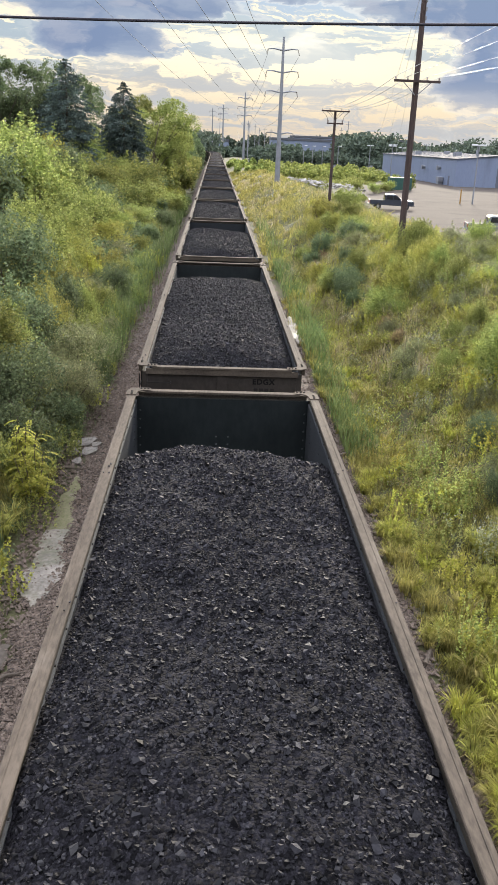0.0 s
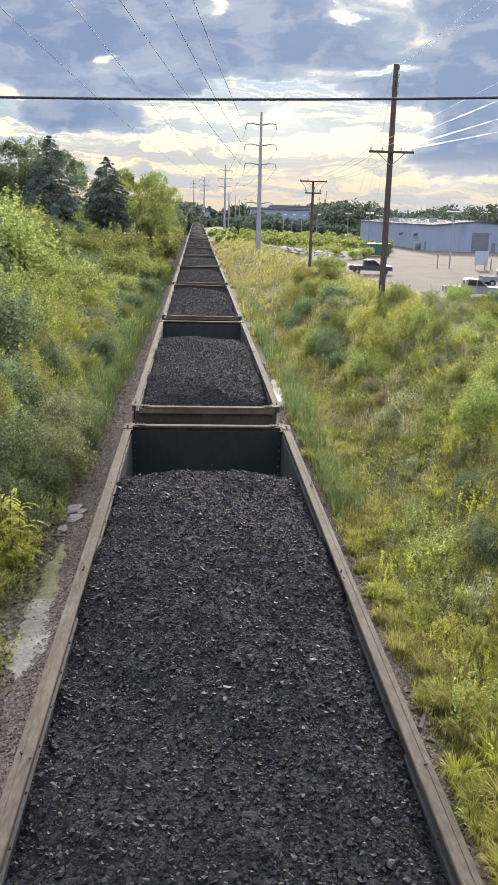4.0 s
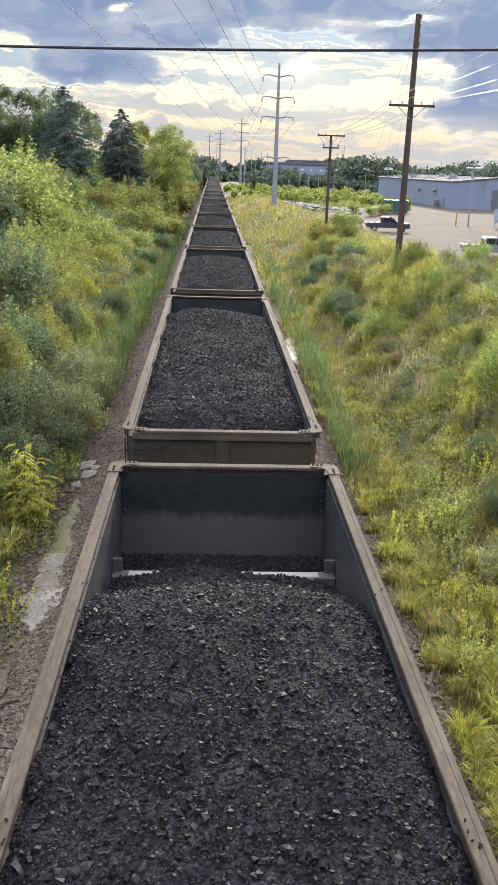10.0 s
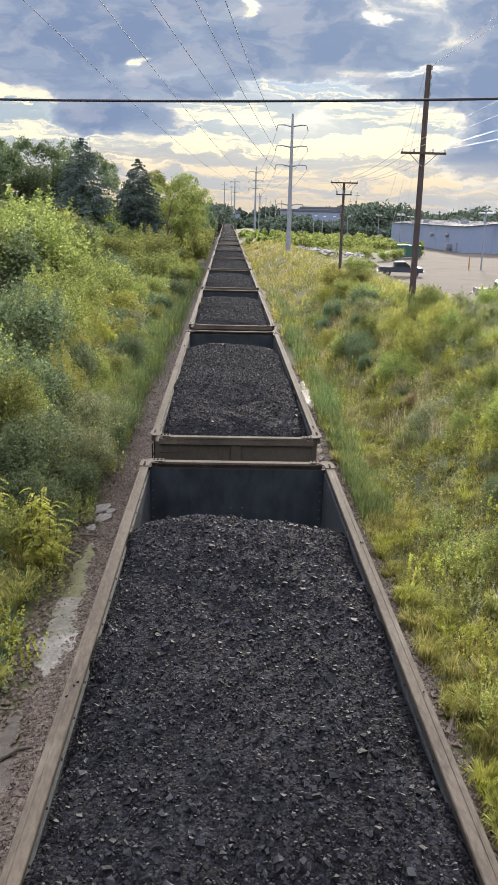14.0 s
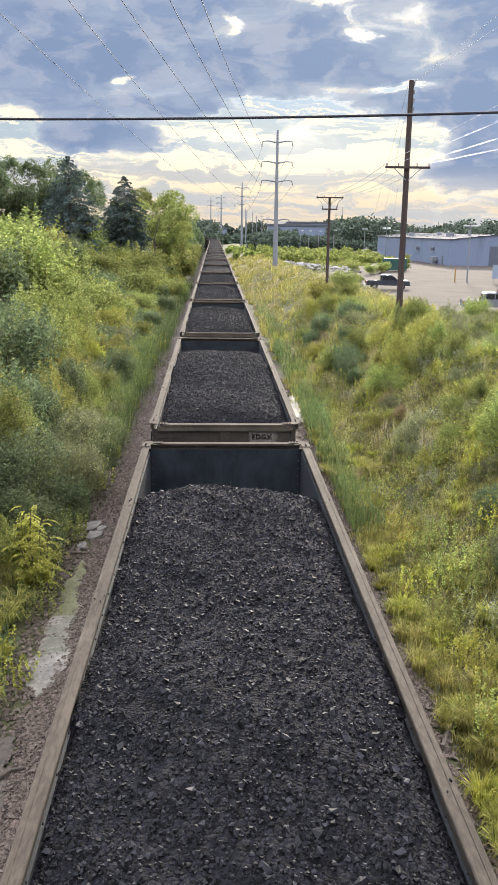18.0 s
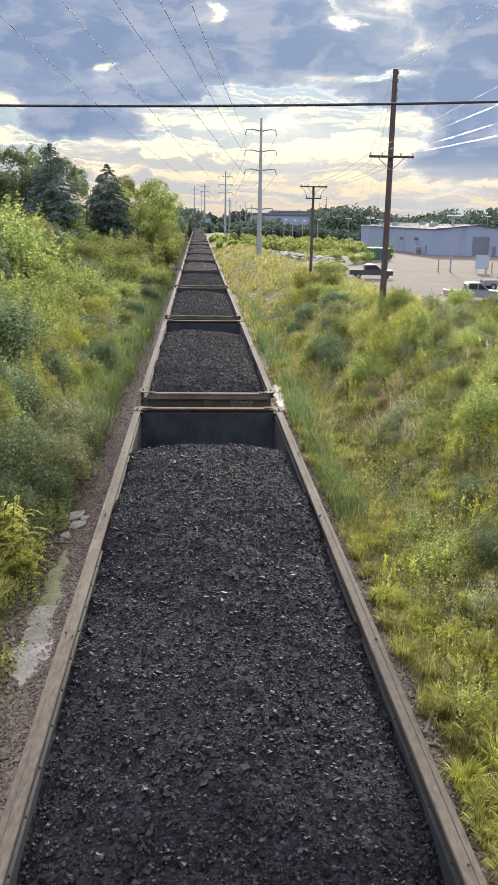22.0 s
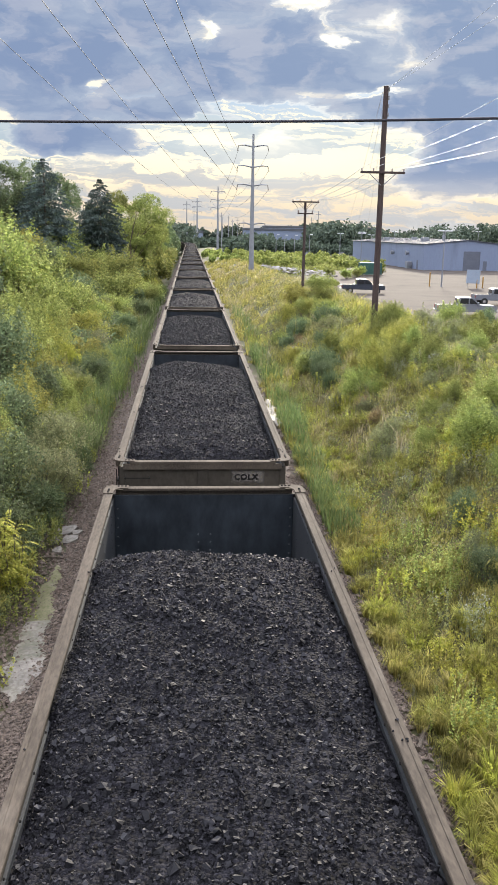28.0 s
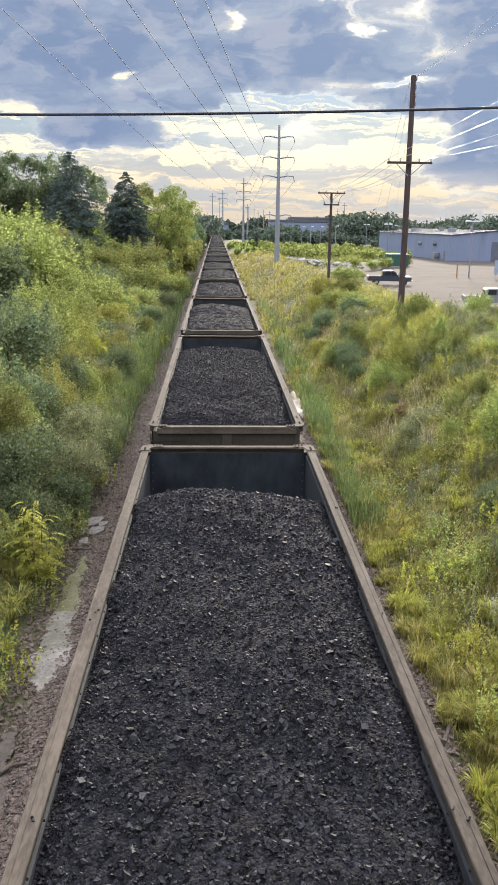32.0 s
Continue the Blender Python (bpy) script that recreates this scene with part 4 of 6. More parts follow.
def spruce_parts(seed, height, radius, n):
    """A pointed cone of boughs in whorls; each bough is a drooping flat spray of needle twigs."""
    rng = np.random.RandomState(seed)
    segs = [((0, 0, -0.2), (0, 0, height * 0.985), 0.02 * height, 0.015)]
    cs, ds, ss = [], [], []
    whorls = int(height * 3.6)
    for k in range(whorls):
        t = (k + 0.5) / whorls
        z = height * (0.03 + 0.965 * t)
        r = radius * (1 - t) ** 0.50 * (0.80 + 0.34 * rng.rand()) * min(1, 0.35 + 6 * (1 - t)) + 0.05
        m = int(8 + 10 * (1 - t))
        for j in range(m):
            a = rng.rand() * 6.28
            rr = r * (0.72 + 0.34 * rng.rand())
            tip = np.array([math.cos(a) * rr, math.sin(a) * rr, z - 0.22 * rr + 0.16 * rr * rng.rand()])
            foot = np.array([0, 0, z])
            if k % 3 == 0 and j % 3 == 0:
                segs.append((tuple(foot), tuple(foot + (tip - foot) * 0.8), 0.03, 0.01))
            q = max(6, int(n * (1 - t + 0.12) / (whorls * m * 0.62)))
            u = rng.rand(q, 1) ** 0.6
            sway = np.array([-math.sin(a), math.cos(a), 0]) * (rng.normal(size=(q, 1)) * 0.20 * rr * (1.12 - u))
            cs.append(foot + (tip - foot) * u + sway - np.array([0, 0, 1]) * (0.10 * rr * u ** 2 + 0.12 * rng.rand(q, 1)))
            ss.append((0.15 + 0.17 * rng.rand(q)) * (0.65 + 0.4 * (1 - t)))
            ds.append(np.array([math.cos(a), math.sin(a), -0.25])[None] + rng.normal(size=(q, 3)) * 0.45)
    c, d = np.concatenate(cs), np.concatenate(ds)
    face = rng.normal(size=c.shape) * 0.5 + np.array([0, 0, 1.0])
    return [("crown", quad_mesh("crown", leaf_quads(rng, c, d, np.concatenate(ss), 0.3, face), F_SPRUCE)), ("trunk", branch_mesh("trunk", segs, M_BARK))]


def tree_parts(seed, height, radius, n, leaf, mat):
    rng = np.random.RandomState(seed)
    blobs, segs = [], [((0, 0, -0.3), (0.1, 0, height * 0.45), 0.022 * height, 0.014 * height)]
    for k in range(20):
        a, t = rng.rand() * 6.28, 0.30 + 0.62 * rng.rand()
        r = radius * 0.85 * math.sqrt(rng.rand()) * math.sin(math.pi * min(1, 0.25 + 0.75 * (1.1 - t)))
        s = radius * (0.20 + 0.18 * rng.rand())
        cpt = (r * math.cos(a), r * math.sin(a), height * t)
        blobs.append((cpt, (s, s, s * 0.85)))
        z0 = height * (0.18 + 0.25 * rng.rand())
        mid = (cpt[0] * 0.5, cpt[1] * 0.5, (z0 + cpt[2]) * 0.52)
        segs += [((0, 0, z0), mid, 0.007 * height, 0.005 * height), (mid, cpt, 0.005 * height, 0.02)]
    c, out = sprays(rng, n, blobs, 0.50, 60, 0.055 * radius)
    d = out * 0.3 + rng.normal(size=out.shape) * 0.7
    face = out + 0.5 * rng.normal(size=out.shape) + np.array([0, 0, 0.3])
    return [("crown", quad_mesh("crown", leaf_quads(rng, c, d, leaf * (0.6 + 0.8 * rng.rand(n)), 0.25, face), mat)), ("trunk", branch_mesh("trunk", segs, M_BARK))]


SHRUBS, SHRUBS_FAR = {}, {}
for key, mat, w, h, n, leaf, sp in (("green_a", F_GREEN, 3.6, 3.3, 11500, 0.082, 18), ("green_b", F_GREEN, 3.0, 4.2, 11000, 0.080, 24), ("dark", F_DARK, 3.4, 3.1, 9500, 0.084, 12),
                                    ("yellow", F_YELLOW, 2.2, 2.4, 5000, 0.082, 16), ("grey", F_GREY, 2.8, 2.7, 9000, 0.060, 16), ("rust", F_RUST, 2.0, 2.2, 5000, 0.076, 10), ("lime", F_LIME, 3.0, 2.8, 10500, 0.066, 18)):
    SHRUBS[key] = shrub_parts(len(SHRUBS) + 60, w, h, n, leaf, mat, sp)
    SHRUBS_FAR[key] = shrub_parts(len(SHRUBS) + 160, w, h, n // 2, leaf * 1.36, mat, sp)
LABEL = {"green_a": "dense mid-green shrub on the railway bank", "green_b": "tall leafy green sapling thicket on the bank", "dark": "deep green bush in the shade of the bank",
         "yellow": "yellow-green shrub catching the low sun", "grey": "grey-green willow bush beside the cutting", "lime": "rounded lime-green bush on the meadow bank", "rust": "shrub with rusty brown leaves on the bank"}


def shrub(key, x, y, scale, turn, group):
    f, st = (SHRUBS if y < 52 else SHRUBS_FAR)[key]
    return plant("shrub", LABEL[key], "shrub", (("foliage", f), ("branchwork", st)), x, y, scale, turn, group, -0.1)


def pinnate_parts(seed, height, stems):
    """A thin-stemmed shrub whose long leaves droop, each with paired leaflets."""
    rg = np.random.RandomState(seed)
    cs, ds, fs, segs = [], [], [], []
    for k in range(stems):
        a, r = rg.rand() * 6.28, 0.15 + 0.55 * rg.rand()
        foot = np.array([0.1 * math.cos(a), 0.1 * math.sin(a), -0.1])
        tip = np.array([r * math.cos(a), r * math.sin(a), height * (0.62 + 0.42 * rg.rand())])
        segs.append((tuple(foot), tuple(tip), 0.022, 0.010))
        for j in range(9):
            root = foot + (tip - foot) * (0.45 + 0.55 * (j + rg.rand()) / 9)
            b = rg.rand() * 6.28
            out = np.array([math.cos(b), math.sin(b), 0])
            length = 0.38 + 0.22 * rg.rand()
            for i in range(9):
                t = (i + 1) / 9
                p = root + out * length * t + np.array([0, 0, 0.22 * t - 0.42 * t * t]) * length * 1.6
                for sd in (-1, 1):
                    cs.append(p)
                    ds.append(np.array([-out[1] * sd, out[0] * sd, -0.35]) + out * 0.45)
                    fs.append(np.array([0, 0, 1.0]) + rg.normal(size=3) * 0.25)
    c, d, f = np.array(cs), np.array(ds), np.array(fs)
    leaves = quad_mesh("foliage", leaf_quads(rg, c, d, 0.085 + 0.04 * rg.rand(len(c)), 0.2, f), F_YELLOW)
    return (("foliage", leaves), ("branchwork", branch_mesh("branchwork", segs, M_BARK)))


PINNATE = [pinnate_parts(51, 2.3, 13), pinnate_parts(52, 2.7, 15)]
for x, y, k, sc in ((-4.45, 19.3, 0, 0.74), (-5.0, 20.3, 1, 0.72), (-8.6, 26.0, 1, 1.35), (-9.4, 22.0, 0, 1.3), (-6.2, 19.6, 0, 0.8), (-9.2, 31.5, 1, 1.25), (-10.4, 36.0, 0, 1.3)):
    plant("sumac_shrub", "bright yellow-green shrub with drooping feathered leaves", "shrub", PINNATE[k], x, y, sc, x * 50, "sumacs on the bank", -0.05)

rng = random.Random(5)
# the overgrown bank beside the track
for y in np.arange(13, 130, 1.9):
    y = float(y)
    reach = min(30, 7 + 0.26 * y)
    x = -5.5 if y > 24 else -6.0
    while x > -reach:
        near_track = x > -8.0
        k = rng.random()
        key = ("grey" if k < 0.28 else "yellow" if k < 0.42 else "green_a" if k < 0.8 else "dark") if near_track else \
              ("green_a" if k < 0.34 else "green_b" if k < 0.58 else "lime" if k < 0.72 else "dark" if k < 0.83 else "yellow" if k < 0.90 else "grey" if k < 0.965 else "rust")
        sc = (0.50 + 0.25 * rng.random()) if near_track else (0.74 + 0.78 * rng.random() ** 1.4) * min(1.30, 1.0 + 0.005 * y)
        sc *= 1 + 0.035 * min(10, max(0, -x - 9))
        if near_track and y < 66:
            x -= 1.9
            continue
        if rng.random() < (0.46 if y < 45 else 0.36 if y < 90 else 0.32):
            shrub(key, x + rng.uniform(-0.5, 0.5), y + rng.uniform(-0.9, 0.9), sc, rng.uniform(0, 360), "shrubs of the overgrown bank")
        x -= (1.5 if near_track else 2.3) + 0.012 * y
# the ones that lean over the ditch
for x, y, key, sc in ((-5.0, 29.6, "grey", 1.10), (-5.1, 26.4, "grey", 0.95), (-5.0, 33.6, "grey", 0.80), (-5.7, 23.6, "dark", 0.95), (-4.6, 27.4, "grey", 0.50), (-4.5, 30.5, "dark", 0.42), (-4.75, 24.8, "dark", 0.50), (-5.5, 21.6, "dark", 0.62), (-5.6, 46.0, "dark", 0.70), (-6.2, 38.2, "green_b", 0.60), (-5.7, 34.8, "green_a", 0.55), (-5.9, 50.5, "green_a", 0.60), (-7.4, 33.6, "lime", 0.95), (-5.9, 19.4, "green_a", 0.55), (-6.0, 17.6, "dark", 0.5), (-6.6, 27.6, "green_b", 0.75), (-5.2, 24.9, "green_b", 0.42), (-4.7, 33.0, "grey", 0.45), (-5.0, 37.5, "grey", 0.55), (-6.9, 25.2, "green_b", 0.85), (-6.4, 16.9, "yellow", 0.78), (-7.9, 27.0, "dark", 1.20), (-8.2, 21.8, "green_b", 0.95), (-7.7, 18.2, "dark", 0.92), (-9.4, 24.6, "green_b", 1.10), (-8.6, 32.5, "lime", 1.10), (-7.2, 40.0, "lime", 1.0),
                      (-6.9, 30.5, "dark", 0.80), (-6.6, 36.5, "dark", 0.78), (-10.4, 44.5, "rust", 1.0), (-8.6, 38.5, "rust", 0.55), (-8.0, 42.5, "yellow", 0.8), (-7.2, 48.0, "yellow", 0.7),
                      (-6.8, 52.0, "lime", 0.72), (-7.4, 61.0, "lime", 0.95), (-6.6, 57.0, "grey", 0.62), (-7.6, 70.0, "lime", 0.9), (-6.8, 79.0, "green_a", 0.8), (-5.9, 40.5, "green_a", 0.6),
                      (-6.1, 44.5, "grey", 0.6), (-5.9, 64.0, "green_a", 0.55), (-6.6, 14.6, "green_a", 0.5)):
    shrub(key, x, y, sc, (x * 71 + y * 37) % 360, "shrubs of the overgrown bank")
# bushes in the meadow and along the crest of the far bank
for x, y, key, sc in ((8.8, 73.9, "lime", 1.0), (10.6, 72, "green_a", 0.8), (7.5, 59.5, "dark", 0.62), (6.6, 57.5, "dark", 0.45), (9.0, 44.5, "lime", 0.80), (10.4, 45.8, "green_a", 0.62), (12.2, 44.0, "grey", 0.72), (10.2, 38.2, "green_b", 0.44), (12.4, 39.5, "grey", 0.60),
                      (14.2, 46.5, "green_a", 0.6), (15.4, 50.0, "grey", 0.55), (16.6, 53.0, "lime", 0.62), (17.8, 56.5, "green_a", 0.32), (19.3, 60.5, "rust", 0.30), (20.4, 64.0, "grey", 0.35), (16.4, 62.0, "grey", 0.5), (17.6, 66.0, "green_a", 0.5), (23.2, 62.0, "lime", 0.4), (16.0, 45.5, "dark", 0.5),
                      (9.0, 57.0, "dark", 0.62), (8.2, 53.0, "grey", 0.85), (9.4, 60, "green_a", 0.55), (8.6, 65, "green_a", 0.7), (8.0, 68, "lime", 0.75), (9.4, 64, "lime", 0.6),
                      (9.0, 47.5, "grey", 0.5), (7.9, 50.5, "dark", 0.5), (10.0, 44.5, "green_a", 0.45), (11.6, 43.0, "green_b", 0.32), (10.2, 40.0, "lime", 0.80),
                      (11.8, 38.0, "grey", 0.38), (12.6, 40.5, "green_a", 0.40), (9.3, 37.0, "lime", 0.58), (12.2, 35.8, "green_b", 0.42), (8.0, 37.0, "grey", 0.38),
                      (7.0, 42.0, "dark", 0.34), (10.6, 33.5, "green_a", 0.40), (9.3, 29.0, "green_b", 0.36), (7.6, 23.6, "grey", 0.42), (8.6, 21.5, "green_a", 0.36),
                      (7.0, 19.0, "grey", 0.34), (8.4, 26.2, "yellow", 0.42), (13.4, 43.0, "yellow", 0.30),
                      (8.7, 38.6, "lime", 0.85), (9.7, 36.6, "lime", 0.58), (8.1, 40.4, "lime", 0.55), (6.5, 49.0, "grey", 0.62), (7.2, 46.8, "dark", 0.52), (7.9, 48.0, "green_b", 0.50), (10.2, 33.0, "lime", 0.52), (11.4, 34.6, "grey", 0.50),
                      (8.9, 24.8, "dark", 0.46), (7.1, 21.0, "dark", 0.36), (6.7, 17.9, "dark", 0.34), (7.3, 35.8, "rust", 0.45), (6.7, 38.5, "grey", 0.42), (10.0, 72, "green_a", 0.4), (9.0, 76, "yellow", 0.6), (9.6, 86, "yellow", 0.5)):
    shrub(key, x, y, sc, (x * 77 + y * 31) % 360, "bushes of the meadow")

rng = random.Random(83)
for k in range(140):
    y = 24 + 44 * rng.random()
    x = 6.2 + (0.37 * y + 1.0 - 6.2) * rng.random()
    if x > 11.5 and y > 48:
        continue
    shrub(rng.choice(("grey", "grey", "green_a", "grey", "lime", "green_b", "dark", "green_a", "rust")), x, y, 0.26 + 0.34 * rng.random() ** 1.6, rng.uniform(0, 360), "bushes of the meadow")

# tall trees behind the bank
for x, y, h, r, seed in ((-16.6, 100, 13.4, 4.9, 71), (-11.4, 110, 13.2, 4.4, 72), (-19.8, 108, 11.0, 4.6, 73), (-14.0, 122, 10.0, 4.0, 74)):
    plant("spruce_tree", "tall dark spruce with drooping boughs behind the bank", "tree", spruce_parts(seed, h, r, 52000), x, y, 1, 0, "spruces behind the bank", -0.2)
TREES = [tree_parts(81, 11, 4.8, 26000, 0.165, F_GREEN), tree_parts(82, 12, 5.2, 30000, 0.19, F_DARK), tree_parts(83, 12, 4.4, 22000, 0.16, F_GREEN)]
for x, y, k, sc in ((-21.6, 112, 1, 1.13), (-26.0, 106, 1, 1.08), (-30, 103, 1, 1.1), (-8.8, 124, 0, 1.14), (-7.2, 131, 2, 0.92), (-12, 138, 0, 1.12), (-7.2, 148, 0, 0.80), (-8.5, 165, 1, 0.80), (-7.6, 185, 0, 0.72),
                    (-8.0, 205, 1, 0.75), (-8.4, 228, 1, 0.75), (-9, 250, 1, 0.75), (-12, 268, 1, 0.8), (-10, 285, 1, 0.8), (-32, 92, 0, 1.0), (-20.5, 126, 1, 1.0)):
    plant("leafy_tree", "broad leafy tree at the edge of the railway", "tree", TREES[k], x, y, sc, x * 40, "leafy trees by the track", -0.2)
rng = random.Random(44)
for k in range(26):
    y = 96 + 80 * rng.random()
    shrub(rng.choice(("green_a", "dark", "green_b", "yellow")), -4.9 - 2.6 * rng.random() - (y > 262) * 1.5, y, 0.6 + 0.5 * rng.random(), rng.uniform(0, 360), "shrubs of the overgrown bank")


# ---- grass, reeds and weeds ----
def blade_mesh(name, rng, x, y, z, height, width, lean, mat, curl=0.35):
    """Bent tapering blades, five corners each as a quad and a tip folded into one strip."""
    n = len(x)
    a = rng.rand(n) * 6.28
    dx, dy = np.cos(a), np.sin(a)
    b = rng.rand(n) * 6.28
    sx, sy = np.cos(b) * width, np.sin(b) * width
    h = height
    lx, ly = dx * lean * h, dy * lean * h
    base = np.stack([x, y, z], -1)
    side = np.stack([sx, sy, 0 * sx], -1)
    midp = base + np.stack([lx * 0.35, ly * 0.35, 0.6 * h], -1)
    tip = base + np.stack([lx * (1 + curl), ly * (1 + curl), h * (1 - 0.25 * lean)], -1)
    v = np.stack([base - side, base + side, midp + side * 0.75, midp - side * 0.75, tip + side * 0.12, tip - side * 0.12], 1).reshape(-1, 3)
    i = np.arange(n)[:, None] * 6
    f = np.concatenate([i + np.array([[0, 1, 2, 3]]), i + np.array([[3, 2, 4, 5]])], 1).reshape(-1, 4)
    return mesh_from(name, v, f, mat)


def scatter(rng, n, y0, y1, side, edge, slope, power=1.0):
    """Random places beside the track, between an edge and a line that widens with distance."""
    y = y0 + (y1 - y0) * rng.rand(n) ** power
    w = edge + (slope * y + 2.0 - edge) * rng.rand(n)
    return side * w, y


def patchy(x, y, k):
    return 0.5 + 0.5 * np.sin(0.55 * x + 0.23 * y + k) * np.sin(0.31 * y - 0.42 * x + 2 * k) * 0.9 + 0.18 * np.sin(1.9 * x + k) * np.sin(1.3 * y)


def grass_field(name, label, seed, n, y0, y1, side, edge, slope, hmin, hmax, width, mat, lean=0.35, keep=None, power=1.0):
    rg = np.random.RandomState(seed)
    x, y = scatter(rg, n, y0, y1, side, edge, slope, power)
    if keep is not None:
        ok = rg.rand(n) < np.clip(keep(x, y), 0, 1)
        x, y = x[ok], y[ok]
    m = len(x)
    tuft = rg.randint(0, max(1, m // 26), m)
    away = rg.normal(size=(2, m)) * (0.05 + 0.0022 * y)
    x, y = x[tuft] + away[0], y[tuft] + away[1]
    grown = (0.55 + 0.75 * rg.rand(m))[tuft] * np.exp(-0.12 * np.sum((away / (0.05 + 0.0022 * y)) ** 2, 0))
    h = grown * (hmin + (hmax - hmin) * rg.rand(m) ** 1.2 * (0.7 + 0.6 * patchy(x, y, seed)))
    z = ground_z(x, y) - 0.03
    me = blade_mesh(name, rg, x, y, z, h, width * (0.6 + 0.8 * rg.rand(m)), lean * (0.3 + rg.rand(m)), mat)
    return sheet_thing(name, me, None, label, "grass", "stuff")


def not_lot(x, y):
    return np.where((x > 17.5) & (y > 50), 0.0, 1.0)


for seed, n, y0, y1, hmin, hmax, w, sl in ((201, 52000, 7, 24, 0.16, 0.46, 0.008, 0.42), (202, 70000, 22, 50, 0.20, 0.55, 0.012, 0.42), (203, 36000, 46, 110, 0.35, 0.85, 0.028, 0.30), (206, 16000, 100, 250, 0.4, 1.0, 0.06, 0.11)):
    grass_field("meadow_grass", "tall yellow-green meadow grass on the bank", seed, n, y0, y1, 1, 4.0, sl, hmin, hmax, w, F_GRASS, 0.4, not_lot)
for seed, n, y0, y1, hmin, hmax, w, sl in ((211, 9000, 7, 30, 0.35, 0.70, 0.006, 0.42), (212, 42000, 28, 80, 0.45, 1.0, 0.013, 0.34), (213, 22000, 75, 190, 0.5, 1.0, 0.035, 0.13)):
    grass_field("dry_grass", "dry straw-coloured grass among the meadow", seed, n, y0, y1, 1, 4.4, sl, hmin, hmax, w, F_DRY, 0.3, lambda x, y: not_lot(x, y) * (patchy(x, y, 3.0) - 0.15))
# bank grass takes the deep leaf colour as painted shade between the shrubs
for seed, n, y0, y1, w, sl in ((221, 20000, 8, 40, 0.012, 0.36), (222, 12000, 38, 120, 0.028, 0.22)):
    grass_field("bank_grass", "rank green grass under the shrubs of the bank", seed, n, y0, y1, -1, 4.6, sl, 0.3, 0.8, w, F_DARK, 0.4)

# reeds along both ditches
for seed, side, x0, x1, y0, y1, n, hh in ((231, 1, 3.9, 4.9, 23, 33, 1100, 1.1), (232, 1, 3.9, 4.9, 34, 45, 1300, 1.4), (233, 1, 4.1, 5.2, 48, 62, 700, 1.5), (236, 1, 4.4, 5.4, 66, 95, 700, 1.5),
                                      (234, -1, 4.0, 5.6, 30, 58, 3000, 1.7), (235, -1, 3.7, 5.2, 56, 130, 2000, 1.6), (237, -1, 3.4, 4.6, 44, 130, 1300, 0.8)):
    rg = np.random.RandomState(seed)
    x, y = side * (x0 + (x1 - x0) * rg.rand(n)), y0 + (y1 - y0) * rg.rand(n)
    ok = rg.rand(n) < 1.3 * patchy(x * 2, y * 1.4, seed) - 0.1
    x, y = x[ok], y[ok]
    m = len(x)
    me = blade_mesh("reeds", rg, x, y, ground_z(x, y) - 0.05, hh * (0.55 + 0.5 * rg.rand(m)), np.full(m, 0.014 if y1 < 60 else 0.02), 0.10 + 0.22 * rg.rand(m), F_REED, 0.6)
    sheet_thing("reeds", me, None, "stand of upright green reeds in the trackside ditch", "reeds", "stuff")


# leafy weeds and flowers of the meadow
def weed_parts(seed, height, stems, mat, flower=None):
    rg = np.random.RandomState(seed)
    cs, ds, fc, fd, segs = [], [], [], [], []
    for k in range(stems):
        a, r = rg.rand() * 6.28, 0.55 * math.sqrt(rg.rand())
        foot = np.array([r * math.cos(a), r * math.sin(a), -0.03])
        tip = foot + np.array([rg.normal() * 0.12, rg.normal() * 0.12, height * (0.7 + 0.4 * rg.rand())])
        q = 36
        t = 0.12 + 0.86 * rg.rand(q, 1)
        cs.append(foot + (tip - foot) * t)
        d = rg.normal(size=(q, 3))
        d[:, 2] = np.abs(d[:, 2]) * 0.5
        ds.append(d)
        segs.append((tuple(foot), tuple(tip), 0.006, 0.003))
        if flower:
            fc.append(tip + rg.normal(size=(9, 3)) * np.array([0.05, 0.05, 0.06]))
            fd.append(rg.normal(size=(9, 3)))
    c, d = np.concatenate(cs), np.concatenate(ds)
    out = [("foliage", quad_mesh("foliage", leaf_quads(rg, c, d, 0.032 + 0.03 * rg.rand(len(c))), mat))]
    if flower:
        c, d = np.concatenate(fc), np.concatenate(fd)
        out.append(("blossom", quad_mesh("blossom", leaf_quads(rg, c, d, 0.022 + 0.02 * rg.rand(len(c))), flower)))
    return out


WEEDS = [("goldenrod", "clump of goldenrod with yellow flower heads", weed_parts(301, 0.85, 24, F_YELLOW, F_FLOWER_Y)),
         ("weed_clump", "clump of tall leafy green weeds", weed_parts(302, 0.80, 26, F_GREEN)),
         ("wildflower", "clump of weeds dotted with small white flowers", weed_parts(303, 0.75, 22, F_GREY, F_FLOWER_W)),
         ("weed_clump", "clump of yellow-green weeds in low sun", weed_parts(304, 0.65, 24, F_YELLOW))]
rng = random.Random(9)
for k in range(270):
    y = 9 + 66 * rng.random() ** 0.9
    x = 4.7 + (0.40 * y + 1.5 - 4.7) * rng.random()
    q = rng.random() + 0.35 * (math.sin(0.5 * x + 0.2 * y))
    name, label, parts = WEEDS[3 if q < 0.25 else 1 if q < 0.62 else 2 if q < 0.85 else 0]
    plant(name, label, "weed", parts, x, y, 0.7 + 0.6 * rng.random(), rng.uniform(0, 360), "weeds of the meadow")
for k in range(110):
    y = 10 + 60 * rng.random()
    x = -4.2 - 1.6 * rng.random()
    name, label, parts = WEEDS[1 if rng.random() < 0.7 else 3]
    plant(name, label, "weed", parts, x, y, 0.6 + 0.6 * rng.random(), rng.uniform(0, 360), "weeds below the bank")


